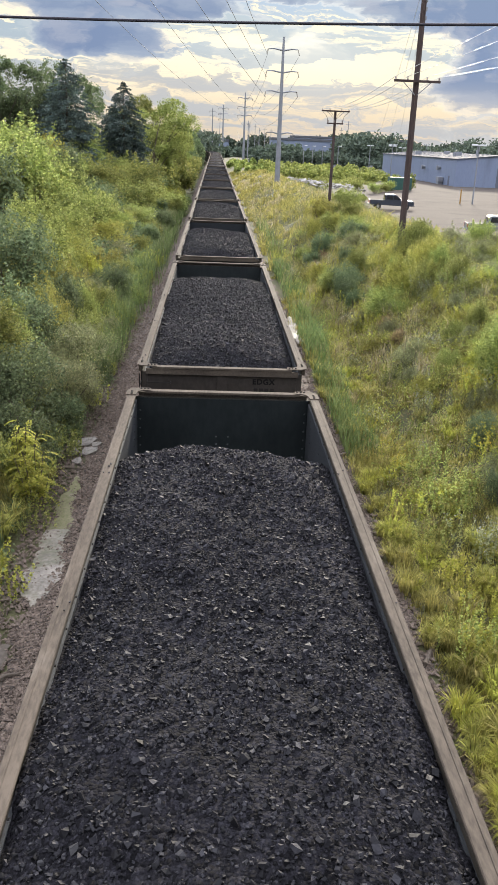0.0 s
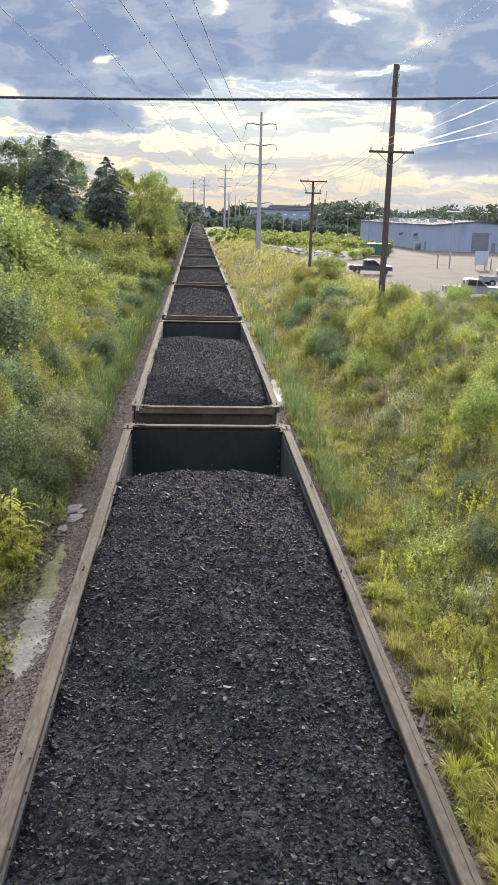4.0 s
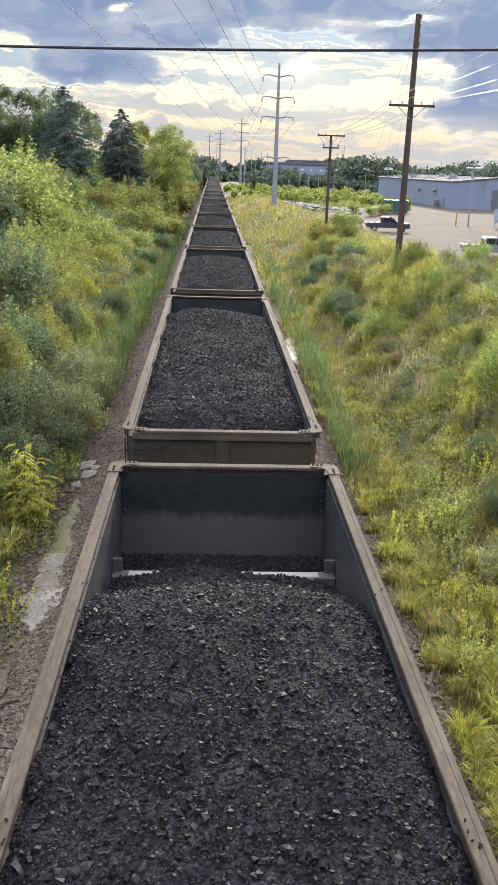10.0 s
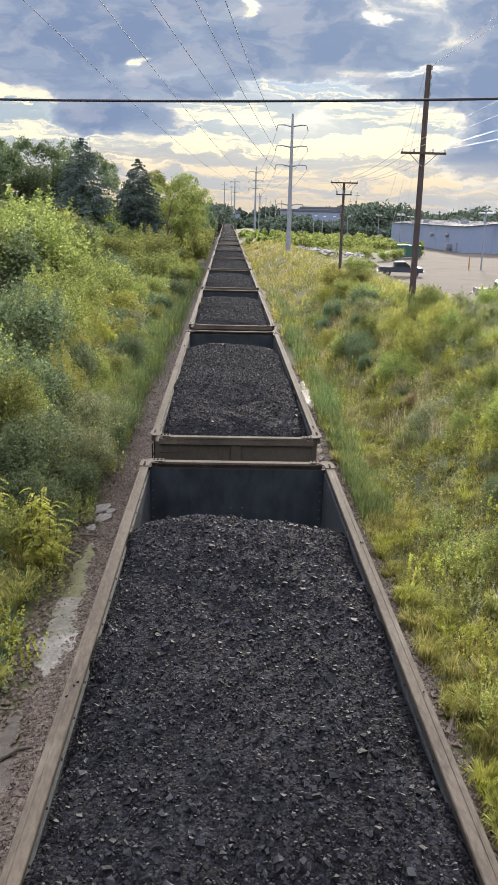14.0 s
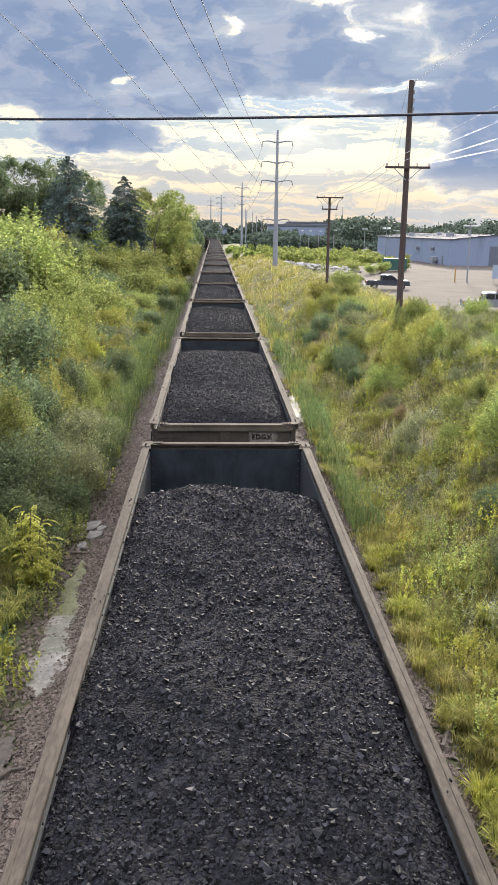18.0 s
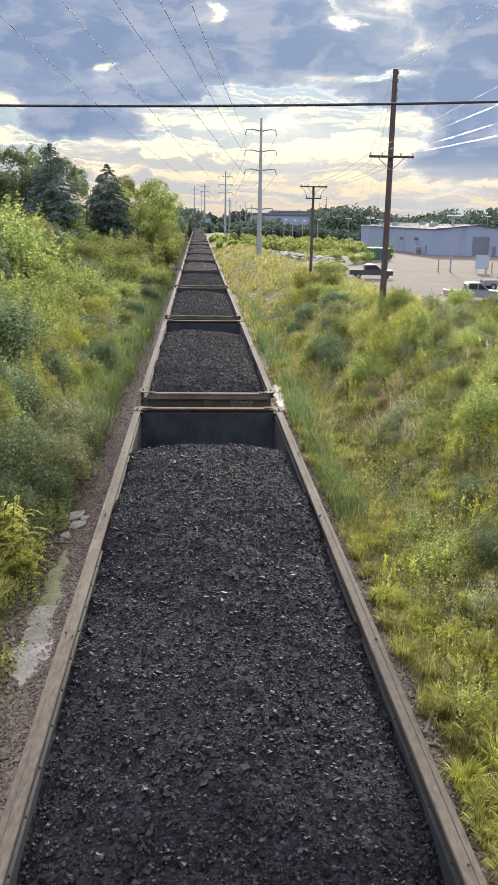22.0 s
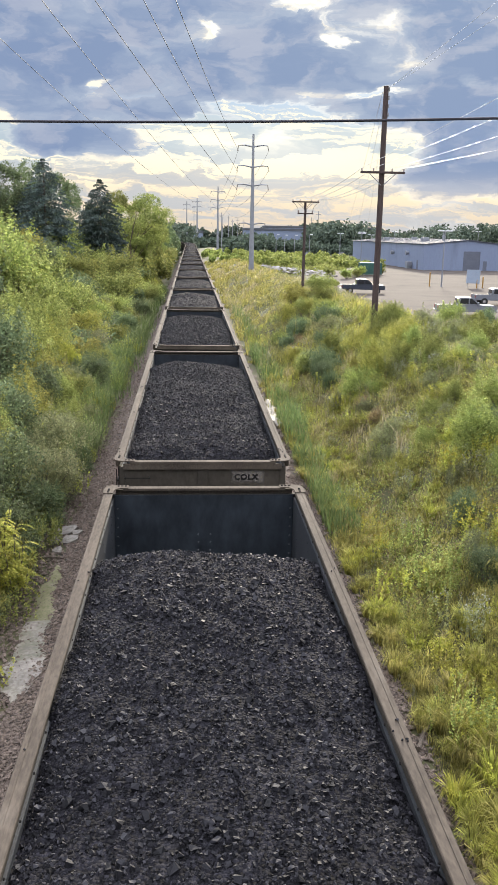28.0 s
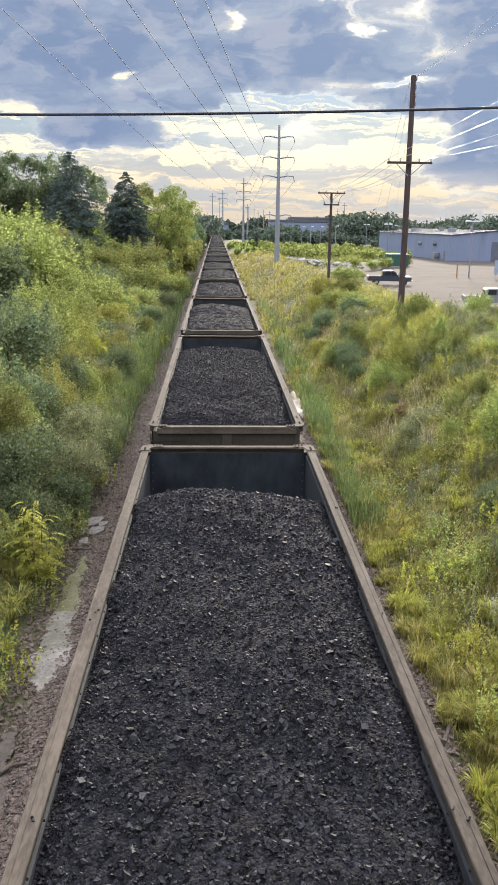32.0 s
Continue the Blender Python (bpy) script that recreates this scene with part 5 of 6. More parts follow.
def leaf_carpet(name, label, seed, n, y0, y1, side, edge, slope, hmax, leaf, mat, thr):
    """Low leafy growth between the grasses, thick in patches."""
    g = np.random.RandomState(seed)
    x, y = scatter(g, n, y0, y1, side, edge, slope)
    pt = patchy(x, y, seed * 0.7)
    ok = (pt + 0.25 * g.rand(n) > thr) & (not_lot(x, y) > 0.5)
    x, y, pt = x[ok], y[ok], pt[ok]
    m = len(x)
    tuft = g.randint(0, max(1, m // 30), m)
    x, y, pt = x[tuft] + g.normal(size=m) * (0.10 + 0.004 * y), y[tuft] + g.normal(size=m) * (0.10 + 0.004 * y), pt[tuft]
    z = ground_z(x, y) + hmax * (0.30 + 0.75 * g.rand(m))[tuft] * (0.35 + 0.65 * g.rand(m)) * (0.5 + 0.6 * pt)
    d = g.normal(size=(m, 3))
    d[:, 2] = np.abs(d[:, 2]) * 0.7
    return sheet_thing(name, quad_mesh(name, leaf_quads(g, np.stack([x, y, z], -1), d, leaf * (0.6 + 0.8 * g.rand(m))), mat), None, label, "undergrowth", "stuff")


for seed, n, y0, y1, sl, hm, lf, mat, thr in ((251, 24000, 8, 30, 0.42, 0.50, 0.045, F_LIME, 0.40), (252, 42000, 26, 62, 0.40, 0.75, 0.072, F_LIME, 0.40), (257, 16000, 18, 66, 0.40, 0.62, 0.048, F_DRY, 0.33), (258, 30000, 18, 66, 0.40, 0.70, 0.055, F_GREEN, 0.38), (253, 30000, 20, 75, 0.36, 0.85, 0.07, F_GREY, 0.55),
                                              (254, 9000, 10, 60, 0.38, 0.80, 0.06, F_YELLOW, 0.65), (256, 7000, 18, 75, 0.36, 0.80, 0.055, F_RUST, 0.48), (255, 16000, 60, 150, 0.15, 0.9, 0.14, F_GREY, 0.35)):
    leaf_carpet("undergrowth", "leafy low growth among the meadow grass", seed, n, y0, y1, 1, 4.6, sl, hm, lf, mat, thr)
# undergrowth coloured dark so the gaps between bushes read as shade
leaf_carpet("undergrowth", "leafy low growth at the foot of the bank", 261, 18000, 9, 60, -1, 4.7, 0.26, 0.8, 0.10, F_DARK, 0.35)
leaf_carpet("undergrowth", "leafy growth over the shaded bank", 262, 16000, 50, 140, -1, 5.0, 0.18, 1.5, 0.20, F_DARK, 0.30)


# arching tussocks at the edge of the ballast
def tuft_mesh(seed, n, h, mat):
    g = np.random.RandomState(seed)
    a, r = g.rand(n) * 6.28, 0.10 * np.sqrt(g.rand(n))
    x, y = r * np.cos(a), r * np.sin(a)
    reach = h * (0.35 + 0.65 * g.rand(n))
    dx, dy = np.cos(a + g.normal(size=n) * 0.4), np.sin(a + g.normal(size=n) * 0.4)
    wd = 0.006 + 0.005 * g.rand(n)
    rows = []
    for t, up, w in ((0.0, 0.0, 1.0), (0.35, 0.72, 0.9), (0.72, 0.92, 0.6), (1.0, 0.66, 0.12)):
        p = np.stack([x + dx * reach * t, y + dy * reach * t, h * up * (0.7 + 0.5 * reach / h)], -1)
        sd = np.stack([-dy * wd * w, dx * wd * w, 0 * wd], -1)
        rows += [p - sd, p + sd]
    v = np.stack(rows, 1).reshape(-1, 3)
    i = np.arange(n)[:, None] * 8
    f = np.concatenate([i + np.array([[2 * k, 2 * k + 1, 2 * k + 3, 2 * k + 2]]) for k in range(3)], 1).reshape(-1, 4)
    return mesh_from("tuft", v, f, mat)


TUFTS = [tuft_mesh(401, 110, 0.50, F_GRASS), tuft_mesh(402, 110, 0.42, F_LIME), tuft_mesh(403, 90, 0.60, F_GRASS), tuft_mesh(404, 110, 0.45, F_YELLOW)]
rng = random.Random(52)
for k in range(235):
    y = 8.5 + 28 * rng.random() ** 1.2
    x = 3.95 + (0.40 * y + 1.0 - 3.95) * rng.random() ** 1.35
    ob = plant("grass_tussock", "arching tussock of bright meadow grass", "grass", (("tuft", TUFTS[rng.choice((0, 1, 1, 2, 3, 3))]),), x, y, 0.55 + 0.5 * rng.random(), rng.uniform(0, 360), "grass tussocks", -0.02)
for k in range(60):
    y = 9 + 26 * rng.random()
    x = -4.5 - 1.2 * rng.random()
    plant("grass_tussock", "arching tussock of green grass below the bank", "grass", (("tuft", TUFTS[rng.choice((1, 0))]),), x, y, 0.7 + 0.6 * rng.random(), rng.uniform(0, 360), "grass tussocks", -0.02)


# ---- poles, towers and wires ----
def wire(name, a, b, sag, r, mat, label, category="wire", group="", n=24):
    """A hanging wire from a to b as a thin tube."""
    a, b = Vector(a), Vector(b)
    pts = [a.lerp(b, k / n) - Vector((0, 0, 4 * sag * (k / n) * (1 - k / n))) for k in range(n + 1)]
    d = (b - a).normalized()
    u = d.cross(Vector((0, 0, 1))).normalized()
    w = u.cross(d)
    v, f = [], []
    for p in pts:
        v += [p + r * (u * math.cos(q) + w * math.sin(q)) for q in (0.5, 2.07, 3.64, 5.21)]
    for k in range(n):
        for j in range(4):
            f.append((4 * k + j, 4 * k + (j + 1) % 4, 4 * k + 4 + (j + 1) % 4, 4 * k + 4 + j))
    return sheet_thing(name, mesh_from(name, [tuple(p) for p in v], f, mat, True), None, label, category, "", group)


def insulator(bm, x, y, z, h=0.16):
    for k in range(3):
        tube(bm, (x, y, z + h * k / 3), (x, y, z + h * (k + 0.75) / 3), 0.055, 0.035, 8)
    return bm


def utility_pole(x, y, top, arm_z, half_arm, r, label):
    z0 = float(ground_z(x, y))
    ob = thing("utility_pole", label, "utility pole", "wooden utility poles", "", pose(x, y, z0))
    part("pole", tube(bmesh.new(), (0, 0, -0.3), (0, 0, top - z0), r, r * 0.72, 14), M_WOOD, ob)
    a = arm_z - z0
    arm = part("crossarm", box(bmesh.new(), -half_arm, half_arm, -r - 0.10, -r + 0.01, a - 0.06, a + 0.06, 0.01), M_WOOD, ob)
    for q in (-0.94, -0.42, 0.42, 0.94):
        part("insulator", insulator(bmesh.new(), q * half_arm, -r - 0.05, a + 0.06), M_PORCELAIN, arm)
    for s in (-1, 1):
        part("brace", tube(bmesh.new(), (s * half_arm * 0.6, -r - 0.06, a - 0.05), (s * 0.05, -r - 0.02, a - half_arm * 0.55), 0.022, n=6), M_GALV, ob)
    return ob, z0


pole_1, _ = utility_pole(10.20, 47.5, 15.7, 11.30, 1.22, 0.185, "tall dark-stained wooden utility pole with one crossarm")
for k in range(4):
    z = 15.55 - k * 0.42 - float(ground_z(10.2, 47.5))
    part("wire_rack", box(bmesh.new(), -0.02, 0.20, -0.05, 0.05, z - 0.10, z + 0.10, 0.01), M_GALV, pole_1)
pole_2, z2 = utility_pole(10.30, 79.5, 10.85, 10.80, 1.24, 0.150, "grey wooden utility pole with a double crossarm")
bm = bmesh.new()
box(bm, -0.72, 0.72, -0.24, -0.14, 9.72 - z2, 9.84 - z2, 0.01)
low = part("lower_crossarm", bm, M_WOOD, pole_2)
for q in (-0.64, -0.08, 0.64):
    part("cutout", box(bmesh.new(), q - 0.05, q + 0.05, -0.25, -0.13, 9.84 - z2, 10.06 - z2, 0.02), M_PORCELAIN, low)
for q, w in ((-1.16, -0.70), (-0.50, -0.10), (0.50, 0.10), (1.16, 0.70)):
    bm = bmesh.new()
    last = None
    for k in range(9):
        t = k / 8
        p = (q + (w - q) * t - 0.16 * math.sin(math.pi * t) * (1 if q > 0 else -1), -0.2, 10.74 - z2 - 0.80 * t)
        if last:
            tube(bm, last, p, 0.016, n=5)
        last = p
    part("jumper", bm, M_CABLE, pole_2)

for q in (-1.14, -0.5, 0.5, 1.14):
    wire("service_wire", (10.2 + q, 47.3, 11.52), (10.3 + q, 79.4, 10.98), 0.45, 0.014, M_WIRE, "bright aluminium wire slung between wooden poles", group="wires of the pole line")
for q, xe, ze in ((-1.14, 23.6, 19.6), (-0.5, 24.0, 17.9), (0.5, 24.4, 16.1), (1.14, 24.9, 14.5)):
    wire("service_wire", (10.2 + q, 47.3, 11.52), (xe, 38.0, ze), 0.12, 0.013, M_WIRE, "bright aluminium wire rising from the pole", group="wires of the pole line")
for k in range(4):
    wire("drop_wire", (10.0 + 0.10 * k, 47.4, 15.4 - 0.42 * k), (30.0 + 2.2 * k, 170, 6.5), 0.5, 0.012, M_WIRE, "thin service wire dropping from the pole", group="wires of the pole line")
for q in (0.0, 0.7):
    wire("drop_wire", (10.3, 47.5, 15.6), (19.5 + q * 4, 30, 24.0), 0.3, 0.010, M_WIRE, "thin wire rising from the pole top", group="wires of the pole line")

# the cable that hangs along the overpass
wire("messenger_cable", (-40, 18.0, 12.75), (40, 6.0, 13.60), 3.72, 0.021, M_CABLE, "thick black lashed cable slung across the cutting", "cable", n=60)


def steel_tower(x, y, top, base_r, arms, s, label):
    z0 = float(ground_z(x, y)) - 0.2
    ob = thing("transmission_pole", label, "transmission pole", "steel transmission poles", "", pose(x, y, z0))
    part("shaft", tube(bmesh.new(), (0, 0, 0), (0, 0, top - z0), base_r, base_r * 0.38, 12), M_GALV, ob)
    for z, half, drop in arms:
        for sd in (-1, 1):
            bm = bmesh.new()
            p0, p1, p2 = (0, 0, z - z0), (sd * half * 0.6, 0, z - z0 + 0.28 * s), (sd * half, 0, z - z0 + 0.22 * s)
            tube(bm, p0, p1, 0.13 * s, 0.10 * s, 8)
            tube(bm, p1, p2, 0.10 * s, 0.07 * s, 8)
            arm = part("arm", bm, M_GALV, ob)
            bm = bmesh.new()
            for k in range(7):
                t = k / 7
                a = (sd * (half + 0.22 * s * t), 0, z - z0 + 0.2 * s - drop * t)
                b = (sd * (half + 0.22 * s * (t + 0.1)), 0, z - z0 + 0.2 * s - drop * (t + 0.1))
                tube(bm, a, b, 0.10 * s, 0.06 * s, 6)
            part("insulator_string", bm, M_PORCELAIN, arm)
    return ob


TY = 150.0
steel_tower(10.45, TY, 24.1, 0.46, ((22.05, 2.45, 0.9), (18.75, 2.55, 0.9), (15.7, 2.55, 0.9), (9.3, 2.15, 0.35)), 1.0, "slim grey steel transmission pole with upswept arms")
steel_tower(10.6, 340.0, 25.0, 0.50, ((22.9, 2.6, 1.0), (19.8, 2.6, 1.0), (16.8, 2.6, 1.0)), 1.2, "slim grey steel transmission pole further down the line")
steel_tower(4.0, 520.0, 27.0, 0.6, ((25, 2.6, 1.0), (22, 2.6, 1.0), (19, 2.6, 1.0)), 1.4, "distant grey steel transmission pole")
steel_tower(-2.5, 620.0, 28.5, 0.6, ((26, 2.2, 1.0), (23, 2.2, 1.0)), 1.4, "distant grey steel transmission pole")
for xx, yy, tt in ((15.0, 420, 17), (62.0, 420, 18.5), (23.0, 620, 19), (28.0, 640, 19.5), (31.0, 640, 17), (35.5, 650, 18), (40.0, 650, 17.5), (70.0, 500, 17), (3.0, 700, 28)):
    ob = thing("far_mast", "thin distant mast on the skyline", "mast", "masts on the skyline", "", pose(xx, yy, 0))
    part("mast", tube(bmesh.new(), (0, 0, -1), (0, 0, tt), 0.24, 0.14, 8), M_GALV, ob)
    part("crosspiece", box(bmesh.new(), -1.2, 1.2, -0.1, 0.1, tt - 1.6, tt - 1.4, 0.02), M_GALV, ob)
for (a, b, sag) in (((-14.72, 67.8, 22.0), (8.2, 340, 17.0), 2.6), ((-9.46, 62, 22.0), (8.2, 340, 20.0), 1.2), ((-5.97, 61.5, 22.0), (7.9, TY, 15.0), 0.5),
                    ((-2.88, 61.2, 22.0), (7.9, TY, 18.1), 0.4), ((-0.87, 60.9, 22.0), (8.0, TY, 21.3), 0.4)):
    A, Bv = Vector(a), Vector(b)
    back = A + (A - Bv) * (95.0 / (Bv.y - A.y)) + Vector((0, 0, 9.0))
    wire("power_line", A, Bv, sag, 0.025, M_LINE, "dark high-voltage conductor high over the railway", "power line", "high-voltage conductors", 40)
    wire("power_line", back, A, 1.6, 0.025, M_LINE, "dark high-voltage conductor high over the railway", "power line", "high-voltage conductors", 20)
for z0, z1 in ((15.0, 17.0), (18.1, 20.0), (21.3, 23.0), (9.0, 12.0)):
    for s in (-1, 1):
        wire("power_line", (10.45 + s * 2.6, TY, z0), (10.6 + s * 2.7, 340, z1), 4.0, 0.024, M_LINE, "dark high-voltage conductor between steel poles", "power line", "high-voltage conductors", 30)

# ---- the gravel lot and what stands on it ----
xs, ys = np.linspace(0, 1, 40), np.linspace(60, 262, 80)
Y = np.repeat(ys[:, None], 40, 1)
left = 20.6 + 3.0 * smooth(138, 160, Y) + 22.0 * smooth(160, 212, Y) + 1.2 * np.sin(Y * 0.21) + 0.7 * np.sin(Y * 0.53)
X = left + (150 - left) * xs[None, :] ** 1.6
v = np.stack([X, Y, 0.31 + 0.02 * np.sin(X * 0.7) * np.sin(Y * 0.4)], -1).reshape(-1, 3)
i = np.arange(79)[:, None] * 40 + np.arange(39)[None, :]
sheet_thing("pavement", mesh_from("pavement", v, np.stack([i, i + 1, i + 41, i + 40], -1).reshape(-1, 4), M_LOT, True), None, "pale worn gravel yard beside a metal building", "yard", "structure")


def metal_building():
    ob = thing("metal_building", "long pale blue metal-sided building with a low gable roof", "building", "", "", pose(52.8, 192.7, 0.30, 0, 0, 2.7))
    Wd, Ln, ev, rg = 20.4, 69.0, 5.75, 6.75
    B = bmesh.new

    def sheet(pts, thick):
        bm = B()
        f = bm.faces.new([bm.verts.new(p) for p in pts])
        g = bmesh.ops.extrude_face_region(bm, geom=[f])
        bmesh.ops.translate(bm, vec=thick, verts=[q for q in g["geom"] if isinstance(q, bmesh.types.BMVert)])
        bmesh.ops.recalc_face_normals(bm, faces=bm.faces)
        return bm
    # front wall in pieces round the roller door and the side door
    d0, d1, dh, m0, m1, mh = 9.35, 13.35, 4.3, 14.1, 15.05, 2.15
    front = part("front_wall", sheet([(0, 0, 0), (d0, 0, 0), (d0, 0, ev + (rg - ev) * d0 / (Wd / 2)), (0, 0, ev)], (0, 0.2, 0)), M_SIDING, ob)
    part("front_wall", sheet([(d0, 0, dh), (d1, 0, dh), (d1, 0, ev + (rg - ev) * (Wd - d1) / (Wd / 2)), (Wd / 2, 0, rg), (d0, 0, ev + (rg - ev) * d0 / (Wd / 2))], (0, 0.2, 0)), M_SIDING, ob)
    part("front_wall", sheet([(d1, 0, 0), (m0, 0, 0), (m0, 0, ev + (rg - ev) * (Wd - m0) / (Wd / 2)), (d1, 0, ev + (rg - ev) * (Wd - d1) / (Wd / 2))], (0, 0.2, 0)), M_SIDING, ob)
    part("front_wall", sheet([(m0, 0, mh), (m1, 0, mh), (m1, 0, ev + (rg - ev) * (Wd - m1) / (Wd / 2)), (m0, 0, ev + (rg - ev) * (Wd - m0) / (Wd / 2))], (0, 0.2, 0)), M_SIDING, ob)
    part("front_wall", sheet([(m1, 0, 0), (Wd, 0, 0), (Wd, 0, ev), (m1, 0, ev + (rg - ev) * (Wd - m1) / (Wd / 2))], (0, 0.2, 0)), M_SIDING, ob)
    for x in (0.0, Wd - 0.2):
        part("side_wall", box(B(), x, x + 0.2, 0.204, Ln - 0.2, 0, ev), M_SIDING, ob)
    part("back_wall", sheet([(0, Ln - 0.196, 0), (Wd, Ln - 0.196, 0), (Wd, Ln - 0.196, ev), (Wd / 2, Ln - 0.196, rg), (0, Ln - 0.196, ev)], (0, 0.196, 0)), M_SIDING, ob)
    for s in (0, 1):
        a = [(-0.25, -0.3, ev + 0.0), (Wd / 2, -0.3, rg + 0.05), (Wd / 2, Ln + 0.3, rg + 0.05), (-0.25, Ln + 0.3, ev + 0.0)]
        roof = part("roof_slope", sheet([(Wd - p[0], p[1], p[2]) if s else p for p in a], (0, 0, 0.12)), M_ROOF, ob)
        for k in range(28):
            y = 1.2 + k * 2.45
            xa, xb = (-0.2, Wd / 2 - 0.05) if not s else (Wd / 2 + 0.05, Wd + 0.2)
            za, zb = (ev + 0.15, rg + 0.19) if not s else (rg + 0.19, ev + 0.15)
            bm = B()
            tube(bm, (xa, y, za), (xb, y, zb), 0.035, n=4)
            part("roof_seam", bm, M_ROOF, roof)
    for k in range(34):
        part("wall_rib", box(B(), -0.016, -0.002, 0.9 + 2.0 * k, 0.96 + 2.0 * k, 0.05, ev - 0.1), M_SIDING, front)
    for k in range(19):
        x = 0.6 + 1.05 * k
        if d0 - 0.2 < x < d1 + 0.2 or m0 - 0.2 < x < m1 + 0.2:
            continue
        part("wall_rib", box(B(), x - 0.03, x + 0.03, -0.016, -0.002, 0.05, ev - 0.1), M_SIDING, front)
    door = part("roller_door", box(B(), d0, d1, 0.08, 0.14, 0, dh), M_DOORGREY, ob, "grey sectional roller door")
    for k in range(6):
        part("door_panel", box(B(), d0 + 0.08, d1 - 0.08, 0.05, 0.078, 0.08 + k * 0.70, 0.72 + k * 0.70, 0.01), M_DOORGREY, door)
    part("side_door", box(B(), m0, m1, 0.08, 0.14, 0, mh), M_DOORGREY, ob, "grey steel side door")
    for x, y, w, h in ((4.0, 14, 1.6, 1.0), (6.5, 30, 1.2, 0.8), (3.0, 44, 1.4, 0.9), (7.0, 8, 0.6, 1.3)):
        z = ev + (rg - ev) * x / (Wd / 2)
        part("roof_vent", box(B(), x, x + w, y, y + w, z + 0.1, z + 0.1 + h, 0.05), M_GALV, ob)
    for y, z in ((11.5, 3.6), (24.0, 3.4)):
        fan = B()
        tube(fan, (-0.9, y, z), (-0.05, y, z), 0.55, 0.35, 14)
        part("wall_fan", fan, M_GALV, ob, "hooded grey wall fan")
    part("wall_unit", box(B(), -1.3, -0.1, 8.0, 10.0, 0.6, 1.7, 0.05), M_GALV, ob, "grey boxed unit on a stand")
    part("unit_stand", box(B(), -1.2, -0.2, 8.2, 9.8, 0.0, 0.6), M_GALV, ob)
    part("side_door", box(B(), -0.06, -0.002, 4.0, 5.0, 0.0, 2.1), M_DOORGREY, ob, "grey steel side door")


metal_building()

M_DKPAINT = material("dark_blue_grey_car_paint", (0.046, 0.054, 0.072), (0.060, 0.068, 0.088), 1, 0.25, 0.3, 20, 0.0)
M_WHPAINT = material("silver_white_car_paint", (0.155, 0.165, 0.19), (0.18, 0.19, 0.215), 1, 0.35, 0.1, 20, 0.0)
M_GREYPAINT = material("grey_car_paint", (0.16, 0.17, 0.19), (0.20, 0.21, 0.23), 1, 0.3, 0.2, 20, 0.0)
M_GLASS = material("tinted_glass", (0.015, 0.017, 0.020), (0.022, 0.024, 0.028), 1, 0.05, 0.0, 20, 0.0, spec=0.6)
M_TYRE = material("tyre_rubber", (0.015, 0.015, 0.015), (0.025, 0.025, 0.025), 8, 0.9, 0.0, 40, 0.2)
M_CHROME = material("bright_trim", (0.45, 0.45, 0.46), (0.55, 0.55, 0.56), 4, 0.2, 0.8, 40, 0.0)
M_LAMPRED = material("red_tail_lamp", (0.30, 0.02, 0.02), (0.36, 0.03, 0.03), 4, 0.3, 0.0, 40, 0.0)
M_GREENBOX = material("green_container_paint", (0.026, 0.075, 0.062), (0.034, 0.095, 0.078), 1, 0.6, 0.0, 12, 0.1, (0.05, 0.09, 0.07), 0.05)
M_YELLOW = material("yellow_post_paint", (0.30, 0.17, 0.05), (0.36, 0.21, 0.06), 3, 0.6, 0.0, 20, 0.1)
M_SIGN = material("pale_board", (0.24, 0.29, 0.36), (0.29, 0.34, 0.41), 2, 0.6, 0.0, 20, 0.0)
M_RUBBLE = material("broken_concrete", (0.24, 0.225, 0.21), (0.36, 0.34, 0.32), 2, 0.9, 0.0, 12, 0.5)
M_LAMPHEAD = material("pale_lamp_head", (0.60, 0.61, 0.62), (0.70, 0.71, 0.72), 2, 0.4, 0.2, 20, 0.0)


def slab(pts, y0, y1, bevel=0.03):
    """A side outline in x and z, drawn across from y0 to y1."""
    bm = bmesh.new()
    f = bm.faces.new([bm.verts.new((x, y0, z)) for x, z in pts])
    g = bmesh.ops.extrude_face_region(bm, geom=[f])
    bmesh.ops.translate(bm, vec=(0, y1 - y0, 0), verts=[q for q in g["geom"] if isinstance(q, bmesh.types.BMVert)])
    bmesh.ops.recalc_face_normals(bm, faces=bm.faces)
    if bevel:
        bmesh.ops.bevel(bm, geom=bm.edges[:], offset=bevel, segments=2, affect="EDGES")
    return bm


